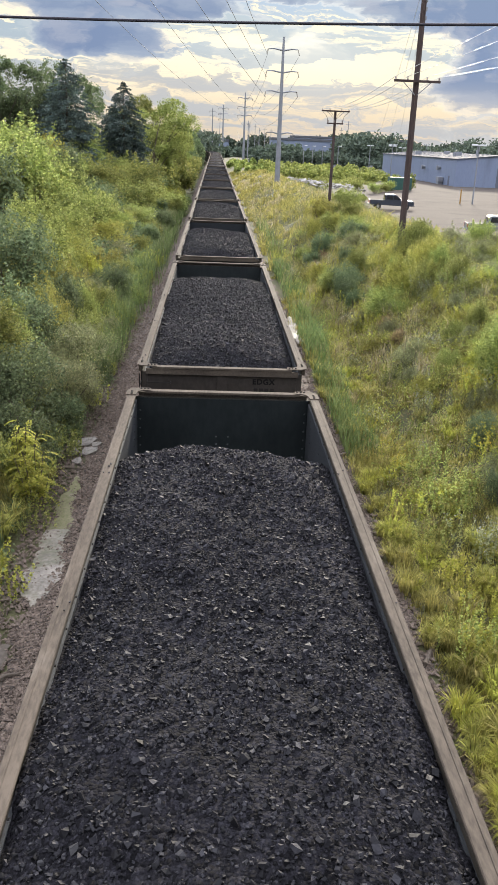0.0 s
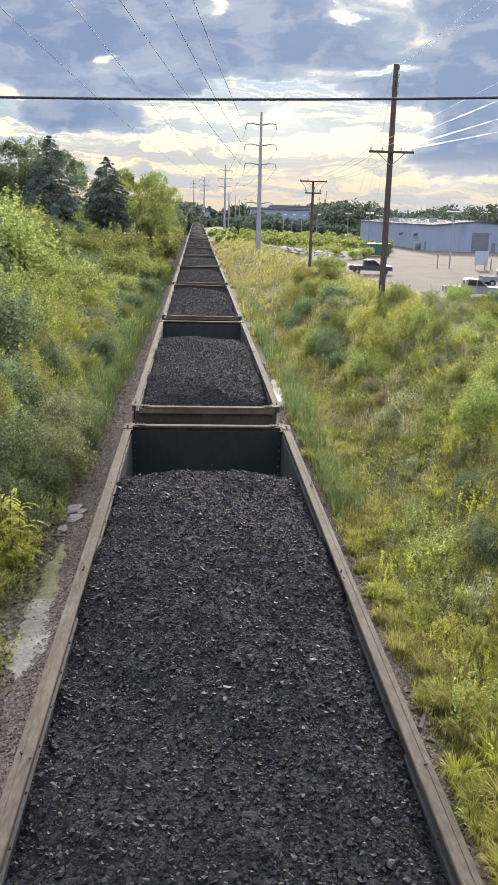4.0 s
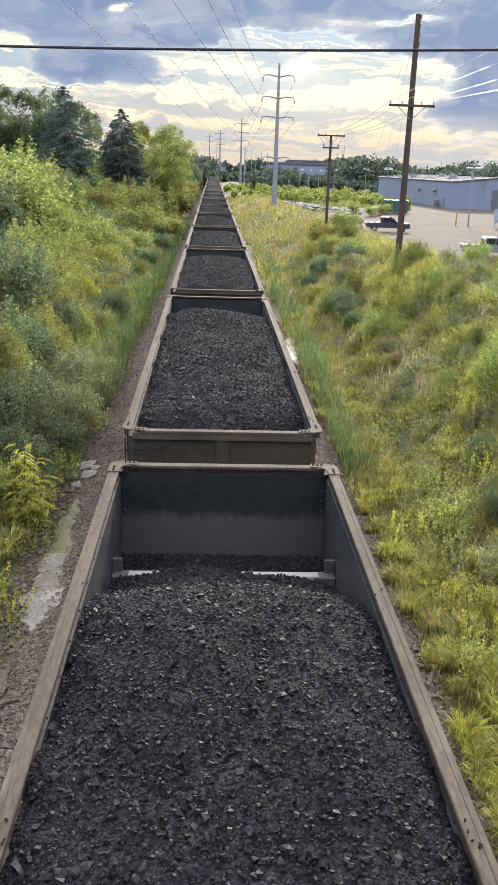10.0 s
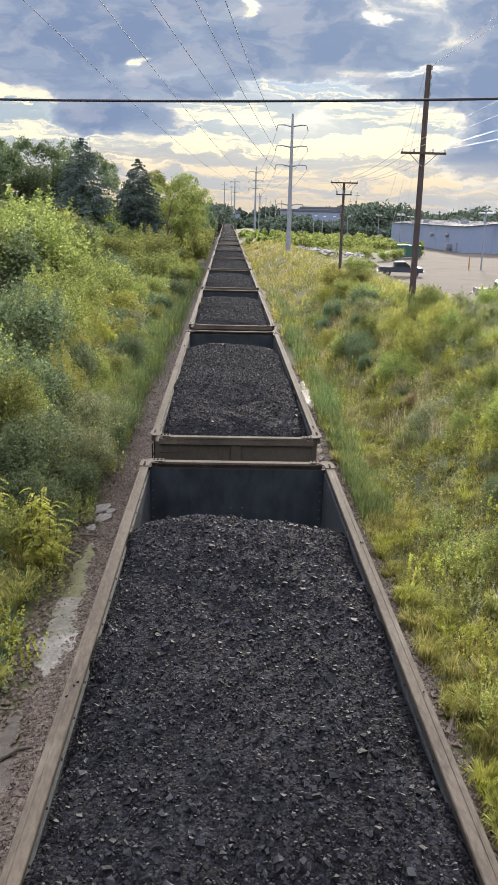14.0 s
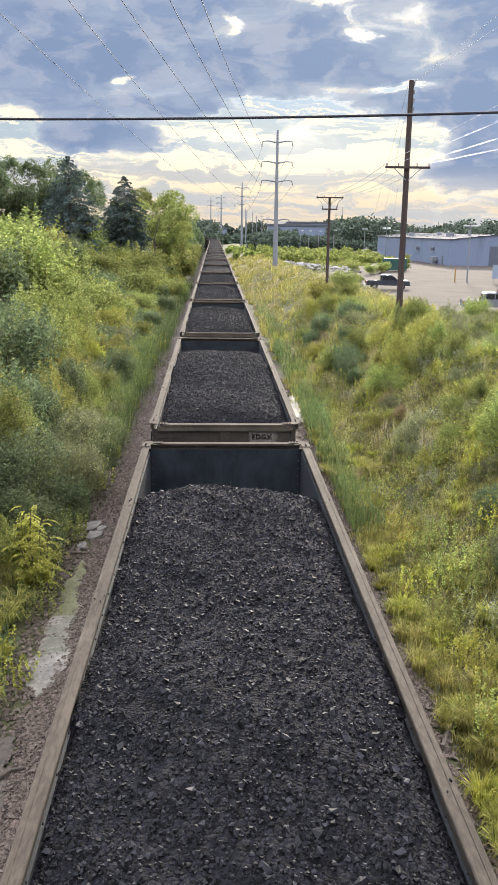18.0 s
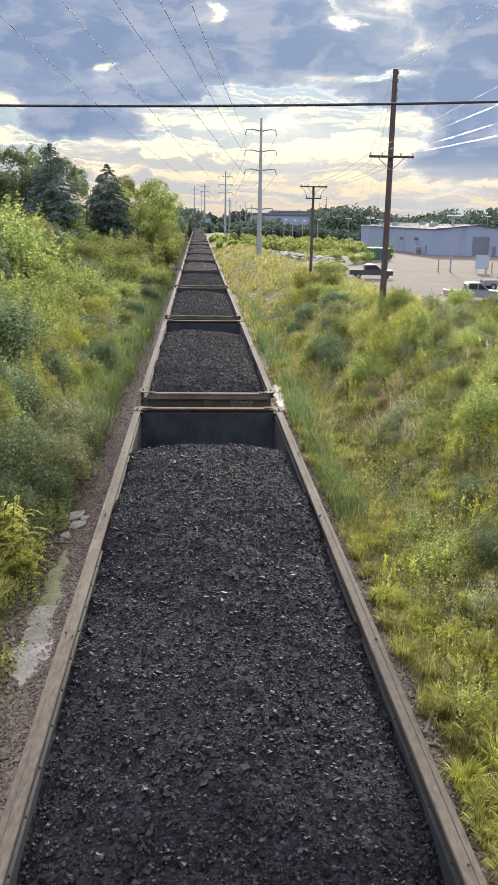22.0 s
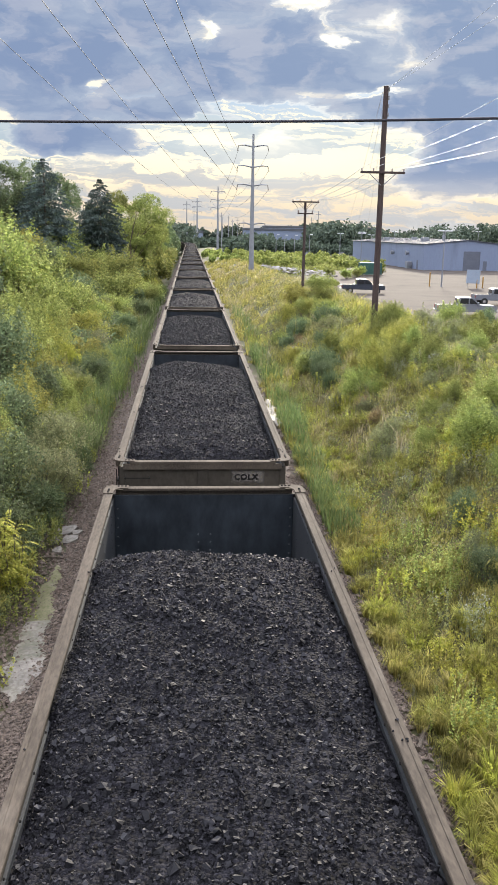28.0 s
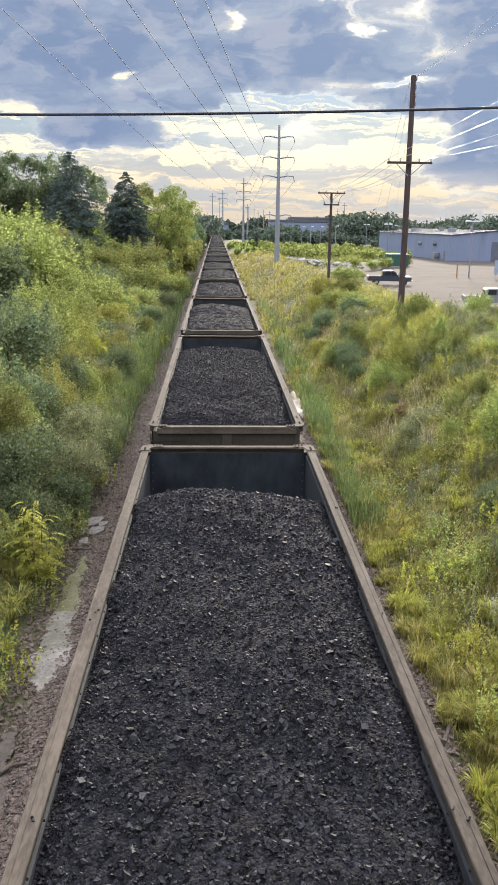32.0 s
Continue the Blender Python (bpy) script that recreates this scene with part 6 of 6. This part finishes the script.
def pickup(x, y, turn, paint, label):
    """Front towards +x of its own space, 5.8 m long."""
    ob = thing("pickup_truck", label, "pickup truck", "pickups in the yard", "", pose(x, y, 0.32, 0, 0, turn))
    body = part("body", slab([(-2.85, 0.55), (2.75, 0.50), (2.90, 0.70), (2.88, 1.02), (2.70, 1.12), (1.25, 1.18), (0.85, 1.20), (-0.90, 1.20), (-0.92, 1.16), (-2.85, 1.16)], -0.97, 0.97), paint, ob)
    part("bed_floor", box(bmesh.new(), -2.78, -0.98, -0.80, 0.80, 1.163, 1.172), M_TYRE, body)
    cab = part("cab", slab([(1.30, 1.19), (0.55, 1.82), (0.30, 1.90), (-0.70, 1.90), (-0.86, 1.82), (-0.92, 1.19)], -0.86, 0.86, 0.05), paint, ob)
    part("windscreen", slab([(1.24, 1.25), (0.60, 1.79), (0.62, 1.80), (1.27, 1.26)], -0.74, 0.74, 0), M_GLASS, cab)
    part("rear_window", box(bmesh.new(), -0.93, -0.905, -0.62, 0.62, 1.35, 1.75), M_GLASS, cab)
    for s in (-1, 1):
        ya, yb = (0.862, 0.874) if s > 0 else (-0.874, -0.862)
        part("window", slab([(1.05, 1.28), (0.50, 1.75), (0.22, 1.78), (0.22, 1.28)], ya, yb, 0), M_GLASS, cab)
        part("window", slab([(0.12, 1.28), (0.12, 1.78), (-0.62, 1.78), (-0.74, 1.28)], ya, yb, 0), M_GLASS, cab)
        part("mirror", box(bmesh.new(), 0.95, 1.12, *((0.90, 1.10) if s > 0 else (-1.10, -0.90)), 1.24, 1.46, 0.02), paint, cab)
        part("headlight", box(bmesh.new(), 2.80, 2.905, *((0.60, 0.93) if s > 0 else (-0.93, -0.60)), 0.84, 1.00, 0.02), M_CHROME, body)
        part("tail_light", box(bmesh.new(), -2.87, -2.80, *((0.82, 0.96) if s > 0 else (-0.96, -0.82)), 0.78, 1.10, 0.01), M_LAMPRED, body)
        for wx in (1.90, -1.75):
            wheel = part("wheel", tube(bmesh.new(), (wx, s * 0.76, 0.40), (wx, s * 0.985, 0.40), 0.40, n=20), M_TYRE, ob)
            part("rim", tube(bmesh.new(), (wx, s * 0.90, 0.40), (wx, s * 0.995, 0.40), 0.24, 0.20, 12), M_CHROME, wheel)
    part("grille", box(bmesh.new(), 2.86, 2.91, -0.55, 0.55, 0.72, 1.00, 0.01), M_CHROME, body)
    for bx in (-2.98, 2.86):
        part("bumper", box(bmesh.new(), bx, bx + 0.14, -0.93, 0.93, 0.48, 0.66, 0.03), M_CHROME, body)
    return ob


pickup(22.9, 113.5, -4, M_DKPAINT, "dark blue-grey pickup truck parked on the gravel")
pickup(26.9, 82.3, -6, M_WHPAINT, "silver-white crew-cab pickup parked behind the weeds")
pickup(35.5, 97.0, -4, M_WHPAINT, "silver pickup truck parked on the gravel")
pickup(50.0, 118.0, -4, M_GREYPAINT, "grey pickup truck parked further off")


def parked_car(x, y, turn, paint):
    ob = thing("parked_car", "small parked car in a far lot", "car", "cars in the far lot", "", pose(x, y, 0.3, 0, 0, turn))
    body = part("body", slab([(-2.2, 0.4), (2.2, 0.4), (2.2, 0.8), (1.1, 0.95), (-2.15, 0.98)], -0.88, 0.88, 0.05), paint, ob)
    part("cabin", slab([(0.9, 0.95), (0.35, 1.42), (-1.1, 1.42), (-1.8, 0.97)], -0.76, 0.76, 0.05), M_GLASS, body)
    for wx in (1.35, -1.35):
        for s in (-1, 1):
            part("wheel", tube(bmesh.new(), (wx, s * 0.70, 0.32), (wx, s * 0.90, 0.32), 0.32, n=12), M_TYRE, ob)


rng = random.Random(21)
for k in range(16):
    parked_car(38 + 1.9 * k + rng.uniform(-0.3, 0.3), 283 + (k % 3) * 9, 86 + rng.uniform(-4, 4), (M_WHPAINT, M_DKPAINT, M_GREYPAINT, M_WHPAINT)[k % 4])

dump = thing("green_container", "green steel container at the edge of the yard", "container", "", "", pose(34.6, 164.5, 0.32))
part("box", box(bmesh.new(), -2.1, 2.1, -1.2, 1.2, 0.15, 2.4, 0.04), M_GREENBOX, dump)
for k in range(7):
    part("rib", box(bmesh.new(), -1.9 + 0.6 * k, -1.8 + 0.6 * k, -1.27, -1.203, 0.2, 2.35, 0.01), M_GREENBOX, dump)
for s in (-1.6, 1.6):
    part("skid", box(bmesh.new(), s - 0.1, s + 0.1, -1.15, 1.15, 0.0, 0.15), M_BOLT, dump)


def post(name, label, category, x, y, h, r, mat, group):
    ob = thing(name, label, category, group, "", pose(x, y, 0.3))
    part("shaft", tube(bmesh.new(), (0, 0, 0), (0, 0, h), r, r, 10), mat, ob)
    return ob


for x, y, h in ((37.0, 131, 2.1), (43.5, 128, 1.3), (44.6, 128.5, 1.7)):
    ob = post("bollard", "yellow-painted steel guard post in the yard", "bollard", x, y, h, 0.10, M_YELLOW, "guard posts")
    part("cap", tube(bmesh.new(), (0, 0, h), (0, 0, h + 0.06), 0.10, 0.03, 10), M_YELLOW, ob)
board = thing("sign_board", "pale blank board standing on legs in the yard", "sign", "", "", pose(42.9, 128.1, 0.32, 0, 0, -14))
part("panel", box(bmesh.new(), -1.0, 1.0, -0.03, 0.03, 0.7, 2.75, 0.01), M_SIGN, board)
for s in (-0.8, 0.8):
    part("leg", box(bmesh.new(), s - 0.04, s + 0.04, 0.035, 0.10, 0.0, 2.6), M_GALV, board)


def lamp_post(x, y, top, heads=2):
    ob = thing("lamp_post", "tall slim lamp post over the car lot", "lamp post", "lamp posts of the lot", "", pose(x, y, 0.3))
    part("shaft", tube(bmesh.new(), (0, 0, 0), (0, 0, top - 0.3), 0.13, 0.09, 8), M_GALV, ob)
    for s in ((-1, 1) if heads == 2 else (1,)):
        part("lamp_head", box(bmesh.new(), *sorted((s * 0.2, s * 1.1)), -0.25, 0.25, top - 0.35, top - 0.12, 0.04), M_LAMPHEAD, ob)
    part("bracket", box(bmesh.new(), -0.4, 0.4, -0.05, 0.05, top - 0.45, top - 0.36), M_GALV, ob)


for x, y, top, hd in ((29.7, 300, 7.3, 1), (32.7, 300, 7.2, 1), (36.1, 300, 7.2, 1), (41.4, 300, 7.5, 1), (52.2, 300, 8.1, 2), (47.8, 240, 8.2, 2), (48.4, 243, 8.5, 2), (63.2, 300, 7.8, 2),
                      (71.3, 300, 9.0, 2), (88.8, 300, 9.6, 2), (101.4, 300, 9.6, 2), (115, 300, 9.6, 2), (38.9, 131, 8.7, 2)):
    lamp_post(x, y, top, hd)

# rubble and scrub at the far edge of the yard
rg = np.random.RandomState(77)


def stones(name, x, y, z, size, mat, label, category, flat=0.6):
    n = len(x)
    octa = np.array([[1, 0, 0], [-1, 0, 0], [0, 1, 0], [0, -1, 0], [0.2, 0.1, 1], [0, 0, -1]], float)
    tris = np.array([[0, 2, 4], [2, 1, 4], [1, 3, 4], [3, 0, 4], [2, 0, 5], [1, 2, 5], [3, 1, 5], [0, 3, 5]])
    sh = (octa[None] + 0.28 * rg.normal(size=(n, 6, 3))) * np.array([1, 0.9, flat])
    a = rg.rand(n) * 6.28
    ca, sa = np.cos(a)[:, None], np.sin(a)[:, None]
    px, py = sh[..., 0] * ca - sh[..., 1] * sa, sh[..., 0] * sa + sh[..., 1] * ca
    p = np.stack([px, py, sh[..., 2]], -1) * size[:, None, None] + np.stack([x, y, z], -1)[:, None]
    f = (np.arange(n)[:, None, None] * 6 + tris[None]).reshape(-1, 3)
    return sheet_thing(name, mesh_from(name, p.reshape(-1, 3), f, mat), None, label, category, "stuff")


n = 300
t = rg.rand(n)
rx, ry = 14.0 + 12 * t + rg.normal(size=n) * 1.6, 196 - 36 * t + rg.normal(size=n) * 5
stones("rubble", rx, ry, 0.35 + 0.5 * rg.rand(n), 0.18 + 0.5 * rg.rand(n) ** 2, M_RUBBLE, "pale broken concrete strewn along the yard edge", "rubble", 0.4)
for x, y, sc in ((27.5, 150, 0.9), (29.5, 153, 0.8), (31.0, 158, 1.0), (37.5, 168, 0.7), (25.5, 158, 0.8), (21.5, 126, 0.5), (22.0, 132, 0.5)):
    shrub("green_a", x, y, sc * 0.8, x * 50, "scrub beyond the yard")


# ---- the distance ----
def far_woods(name, label, seed, n, x0, x1, y0, y1, top, mat, size):
    """A belt of overlapping round crowns, each a shell of leaf clumps over a skirt that reaches the ground."""
    g = np.random.RandomState(seed)
    k = max(8, int((x1 - x0) * (y1 - y0) / (0.30 * top * top)))
    k = min(k, n // 200)
    cx, cy = x0 + (x1 - x0) * g.rand(k), y0 + (y1 - y0) * g.rand(k)
    ht = top * (0.62 + 0.20 * np.sin(cx * 0.11 + seed) + 0.22 * g.rand(k))
    rad = top * (0.20 + 0.14 * g.rand(k))
    i = g.randint(0, k, n)
    d = g.normal(size=(n, 3))
    d /= np.linalg.norm(d, axis=1, keepdims=True)
    r = 0.75 + 0.25 * g.rand(n)
    c = np.stack([cx[i] + d[:, 0] * rad[i] * r, cy[i] + d[:, 1] * rad[i] * r, ht[i] * 0.58 + d[:, 2] * ht[i] * 0.42 * r], -1)
    low = g.rand(n) < 0.25
    c[low, 2] *= g.rand(low.sum())
    face = d + 0.5 * g.normal(size=(n, 3)) + np.array([0, 0, 0.4])
    return sheet_thing(name, quad_mesh(name, leaf_quads(g, c, g.normal(size=(n, 3)), size * (0.6 + 0.8 * g.rand(n)), 0.25, face), mat), None, label, "woods", "stuff")


far_woods("far_woods", "dark belt of woods behind the buildings", 1, 42000, 52, 230, 330, 400, 13.5, F_FAR, 1.55)
far_woods("far_woods", "dark trees across the end of the railway", 2, 11000, -60, 2, 300, 350, 13.0, F_FAR, 1.35)
far_woods("far_woods", "dark trees below the distant masts", 10, 9000, -4, 46, 430, 470, 7.5, F_FAR, 1.4)
far_woods("far_woods", "low hazy woods on the horizon", 3, 26000, -400, 500, 730, 790, 15.0, F_FAR, 3.2)
far_woods("far_woods", "low scrub belt before the far lots", 4, 14000, 14, 62, 318, 345, 5.5, F_FAR, 1.1)
far_woods("far_woods", "low scrub beside the far end of the track", 5, 5000, 3.5, 15, 230, 330, 2.2, F_GREEN, 0.7)
far_woods("far_woods", "woods behind the overgrown bank", 6, 16000, -90, -32, 60, 160, 10.0, F_GREEN, 0.8)


def warehouse(x0, x1, y, h, label, win=0):
    ob = thing("far_warehouse", label, "warehouse", "", "", pose(x0, y, 0))
    L = x1 - x0
    part("wall", box(bmesh.new(), 0, L, 0, 30, -1, h - 1.6), M_SIDING, ob)
    part("roof_band", box(bmesh.new(), -0.4, L + 0.4, -0.4, 30.4, h - 1.596, h, 0.1), M_ROOF, ob, "pale roof band")
    for k in range(win):
        part("bay_door", box(bmesh.new(), 3 + k * (L - 6) / win, 6 + k * (L - 6) / win, -0.1, -0.005, 0, 4.0), M_DOORGREY, ob)


warehouse(38, 118, 600, 11.0, "long low pale warehouse far across the flats", 10)
warehouse(60, 150, 690, 13.5, "long pale warehouse behind another on the horizon", 8)
warehouse(2, 9, 620, 8.5, "white plant building beside the distant masts", 0)

# ---- small things beside the track ----
def silt_bed(name, row, lift, mat, label, category):
    """A sheet with a wandering outline: row holds (y, left, right) of its edges."""
    ys = np.arange(row[0][0], row[-1][0], 0.12)
    e0 = np.interp(ys, [q[0] for q in row], [q[1] for q in row]) + 0.05 * np.sin(3.1 * ys) + 0.035 * np.sin(7.7 * ys + 1) + 0.02 * np.sin(17 * ys)
    e1 = np.interp(ys, [q[0] for q in row], [q[2] for q in row]) + 0.05 * np.sin(2.7 * ys + 2) + 0.035 * np.sin(8.9 * ys) + 0.02 * np.sin(19 * ys)
    X = e0[:, None] + (e1 - e0)[:, None] * np.linspace(0, 1, 7)[None, :]
    Y = np.repeat(ys[:, None], 7, 1)
    crown = 0.03 * np.sin(np.pi * np.linspace(0, 1, 7))[None, :] - 0.03
    v = np.stack([X, Y, ground_z(X, Y) + lift + crown], -1).reshape(-1, 3)
    i = np.arange(len(ys) - 1)[:, None] * 7 + np.arange(6)[None, :]
    return sheet_thing(name, mesh_from(name, v, np.stack([i, i + 1, i + 8, i + 7], -1).reshape(-1, 4), mat, True), None, label, category)


silt_bed("silt_bed", ((14.6, -3.72, -3.55), (15.2, -3.95, -3.32), (15.8, -4.04, -3.28), (17.2, -4.02, -3.40), (18.4, -4.0, -3.46)), 0.075, M_MUD, "strip of pale wet silt in the ditch, sky sheen in its colour", "silt")
silt_bed("moss_bed", ((18.1, -4.0, -3.46), (19.0, -3.98, -3.52), (20.3, -3.95, -3.60), (21.5, -3.86, -3.74)), 0.079, M_MOSS, "mossy silt along the trackside ditch", "silt")
silt_bed("silt_bed", ((9.0, 3.25, 3.50), (10.5, 3.24, 3.58), (12.4, 3.20, 3.62), (13.6, 3.22, 3.56), (14.6, 3.32, 3.44)), 0.072, M_SILT, "flat of brown silt between ballast and grass", "silt")
silt_bed("silt_bed", ((9.0, -4.1, -3.75), (10.4, -4.2, -3.55), (11.8, -4.1, -3.60), (13.4, -4.0, -3.75)), 0.072, M_SILT, "flat of brown silt along the ditch", "silt")
silt_bed("silt_bed", ((38.2, 3.85, 3.95), (39.2, 3.70, 4.20), (41.0, 3.66, 4.32), (43.4, 3.75, 4.25), (44.8, 3.9, 4.0)), 0.10, M_MUD, "pale silt washed out beside the ballast", "silt")
for side, x0, x1, y0, y1, n in ((-1, 1.75, 4.5, 7, 34, 17000), (1, 1.75, 4.1, 7, 30, 11000), (-1, 1.8, 4.2, 34, 60, 2500), (1, 1.8, 4.0, 30, 50, 2000)):
    x, y = side * (x0 + (x1 - x0) * rg.rand(n)), y0 + (y1 - y0) * rg.rand(n)
    stones("ballast_stones", x, y, ground_z(x, y) + 0.045, 0.020 + 0.044 * rg.rand(n) ** 1.8 + (0.012 if y0 > 25 else 0), M_STONE, "loose brown ballast stones beside the rails", "ballast", 0.7)
M_SCRAP = material("weathered_pale_slab", (0.105, 0.094, 0.080), (0.235, 0.215, 0.185), 5, 0.85, 0, 20, 0.5, (0.07, 0.06, 0.05), 0.08)
sl = random.Random(17)
for x, y, w, turn in ((-3.98, 24.1, 0.42, 12), (-3.80, 23.3, 0.34, -18), (-4.20, 23.2, 0.24, 40), (-3.95, 22.5, 0.20, 70), (-3.62, 23.9, 0.20, 5)):
    bm = bmesh.new()
    ring = [(w * (0.55 + 0.75 * sl.random()) * math.cos(a), w * (0.40 + 0.55 * sl.random()) * math.sin(a)) for a in (0.1, 0.9, 2.2, 2.7, 4.2, 5.0)]
    f = bm.faces.new([bm.verts.new((p, q, -0.04)) for p, q in ring])
    g = bmesh.ops.extrude_face_region(bm, geom=[f])
    bmesh.ops.translate(bm, vec=(0.02, 0.01, 0.075), verts=[q for q in g["geom"] if isinstance(q, bmesh.types.BMVert)])
    bmesh.ops.recalc_face_normals(bm, faces=bm.faces)
    sheet_thing("concrete_slab", bm, M_SCRAP, "broken pale concrete slab lying in the ditch", "slab", group="broken slabs", at=pose(x, y, float(ground_z(x, y)) + 0.07, 11, -9, turn))
for x, y, l, turn in ((-4.42, 23.2, 1.7, 86), (-4.2, 21.9, 0.9, 10), (3.9, 23.6, 0.8, 30), (4.0, 13.2, 0.9, 60), (-3.6, 12.2, 0.7, 40)):
    z = float(ground_z(x, y)) + 0.09
    sheet_thing("fallen_branch", tube(tube(bmesh.new(), (-l / 2, 0, 0), (l * 0.1, 0.05, 0.02), 0.045, 0.035, 7), (l * 0.1, 0.05, 0.02), (l / 2, -0.04, 0.0), 0.035, 0.02, 7), M_BARK, "weathered branch lying beside the ballast", "branch",
                group="branches by the track", at=pose(x, y, z, 0, 0, turn))
ties = mesh_of("sleeper", box(bmesh.new(), -1.3, 1.3, -0.115, 0.115, -0.17, 0.0, 0.012), M_TIE)
bed = thing("sleeper_row", "row of creosoted timber sleepers under the rails", "sleepers", "", "structure")
for k in range(290):
    ob = part("sleeper", ties, None, bed)
    ob.location = (0, -28 + 0.545 * k, -0.174)

grass_field("yard_grass", "rough green growth on the flats beyond the yard", 241, 30000, 150, 300, 1, 12.0, 0.17, 0.3, 1.0, 0.07, F_GREEN, 0.5, lambda x, y: np.where(x < 20 + 26 * smooth(160, 212, y), 1.0, 0.0))
far_woods("far_woods", "green scrub on the flats beyond the yard", 7, 20000, 13, 46, 198, 290, 3.4, F_GREEN, 0.55)
far_woods("far_woods", "leafy scrub where the track swings away", 9, 9000, -13, -4.4, 212, 258, 8.0, F_DARK, 0.6)
far_woods("far_woods", "leafy scrub crowding the far track", 8, 12000, -11, -4.6, 120, 262, 4.6, F_GREEN, 0.5)

motions()
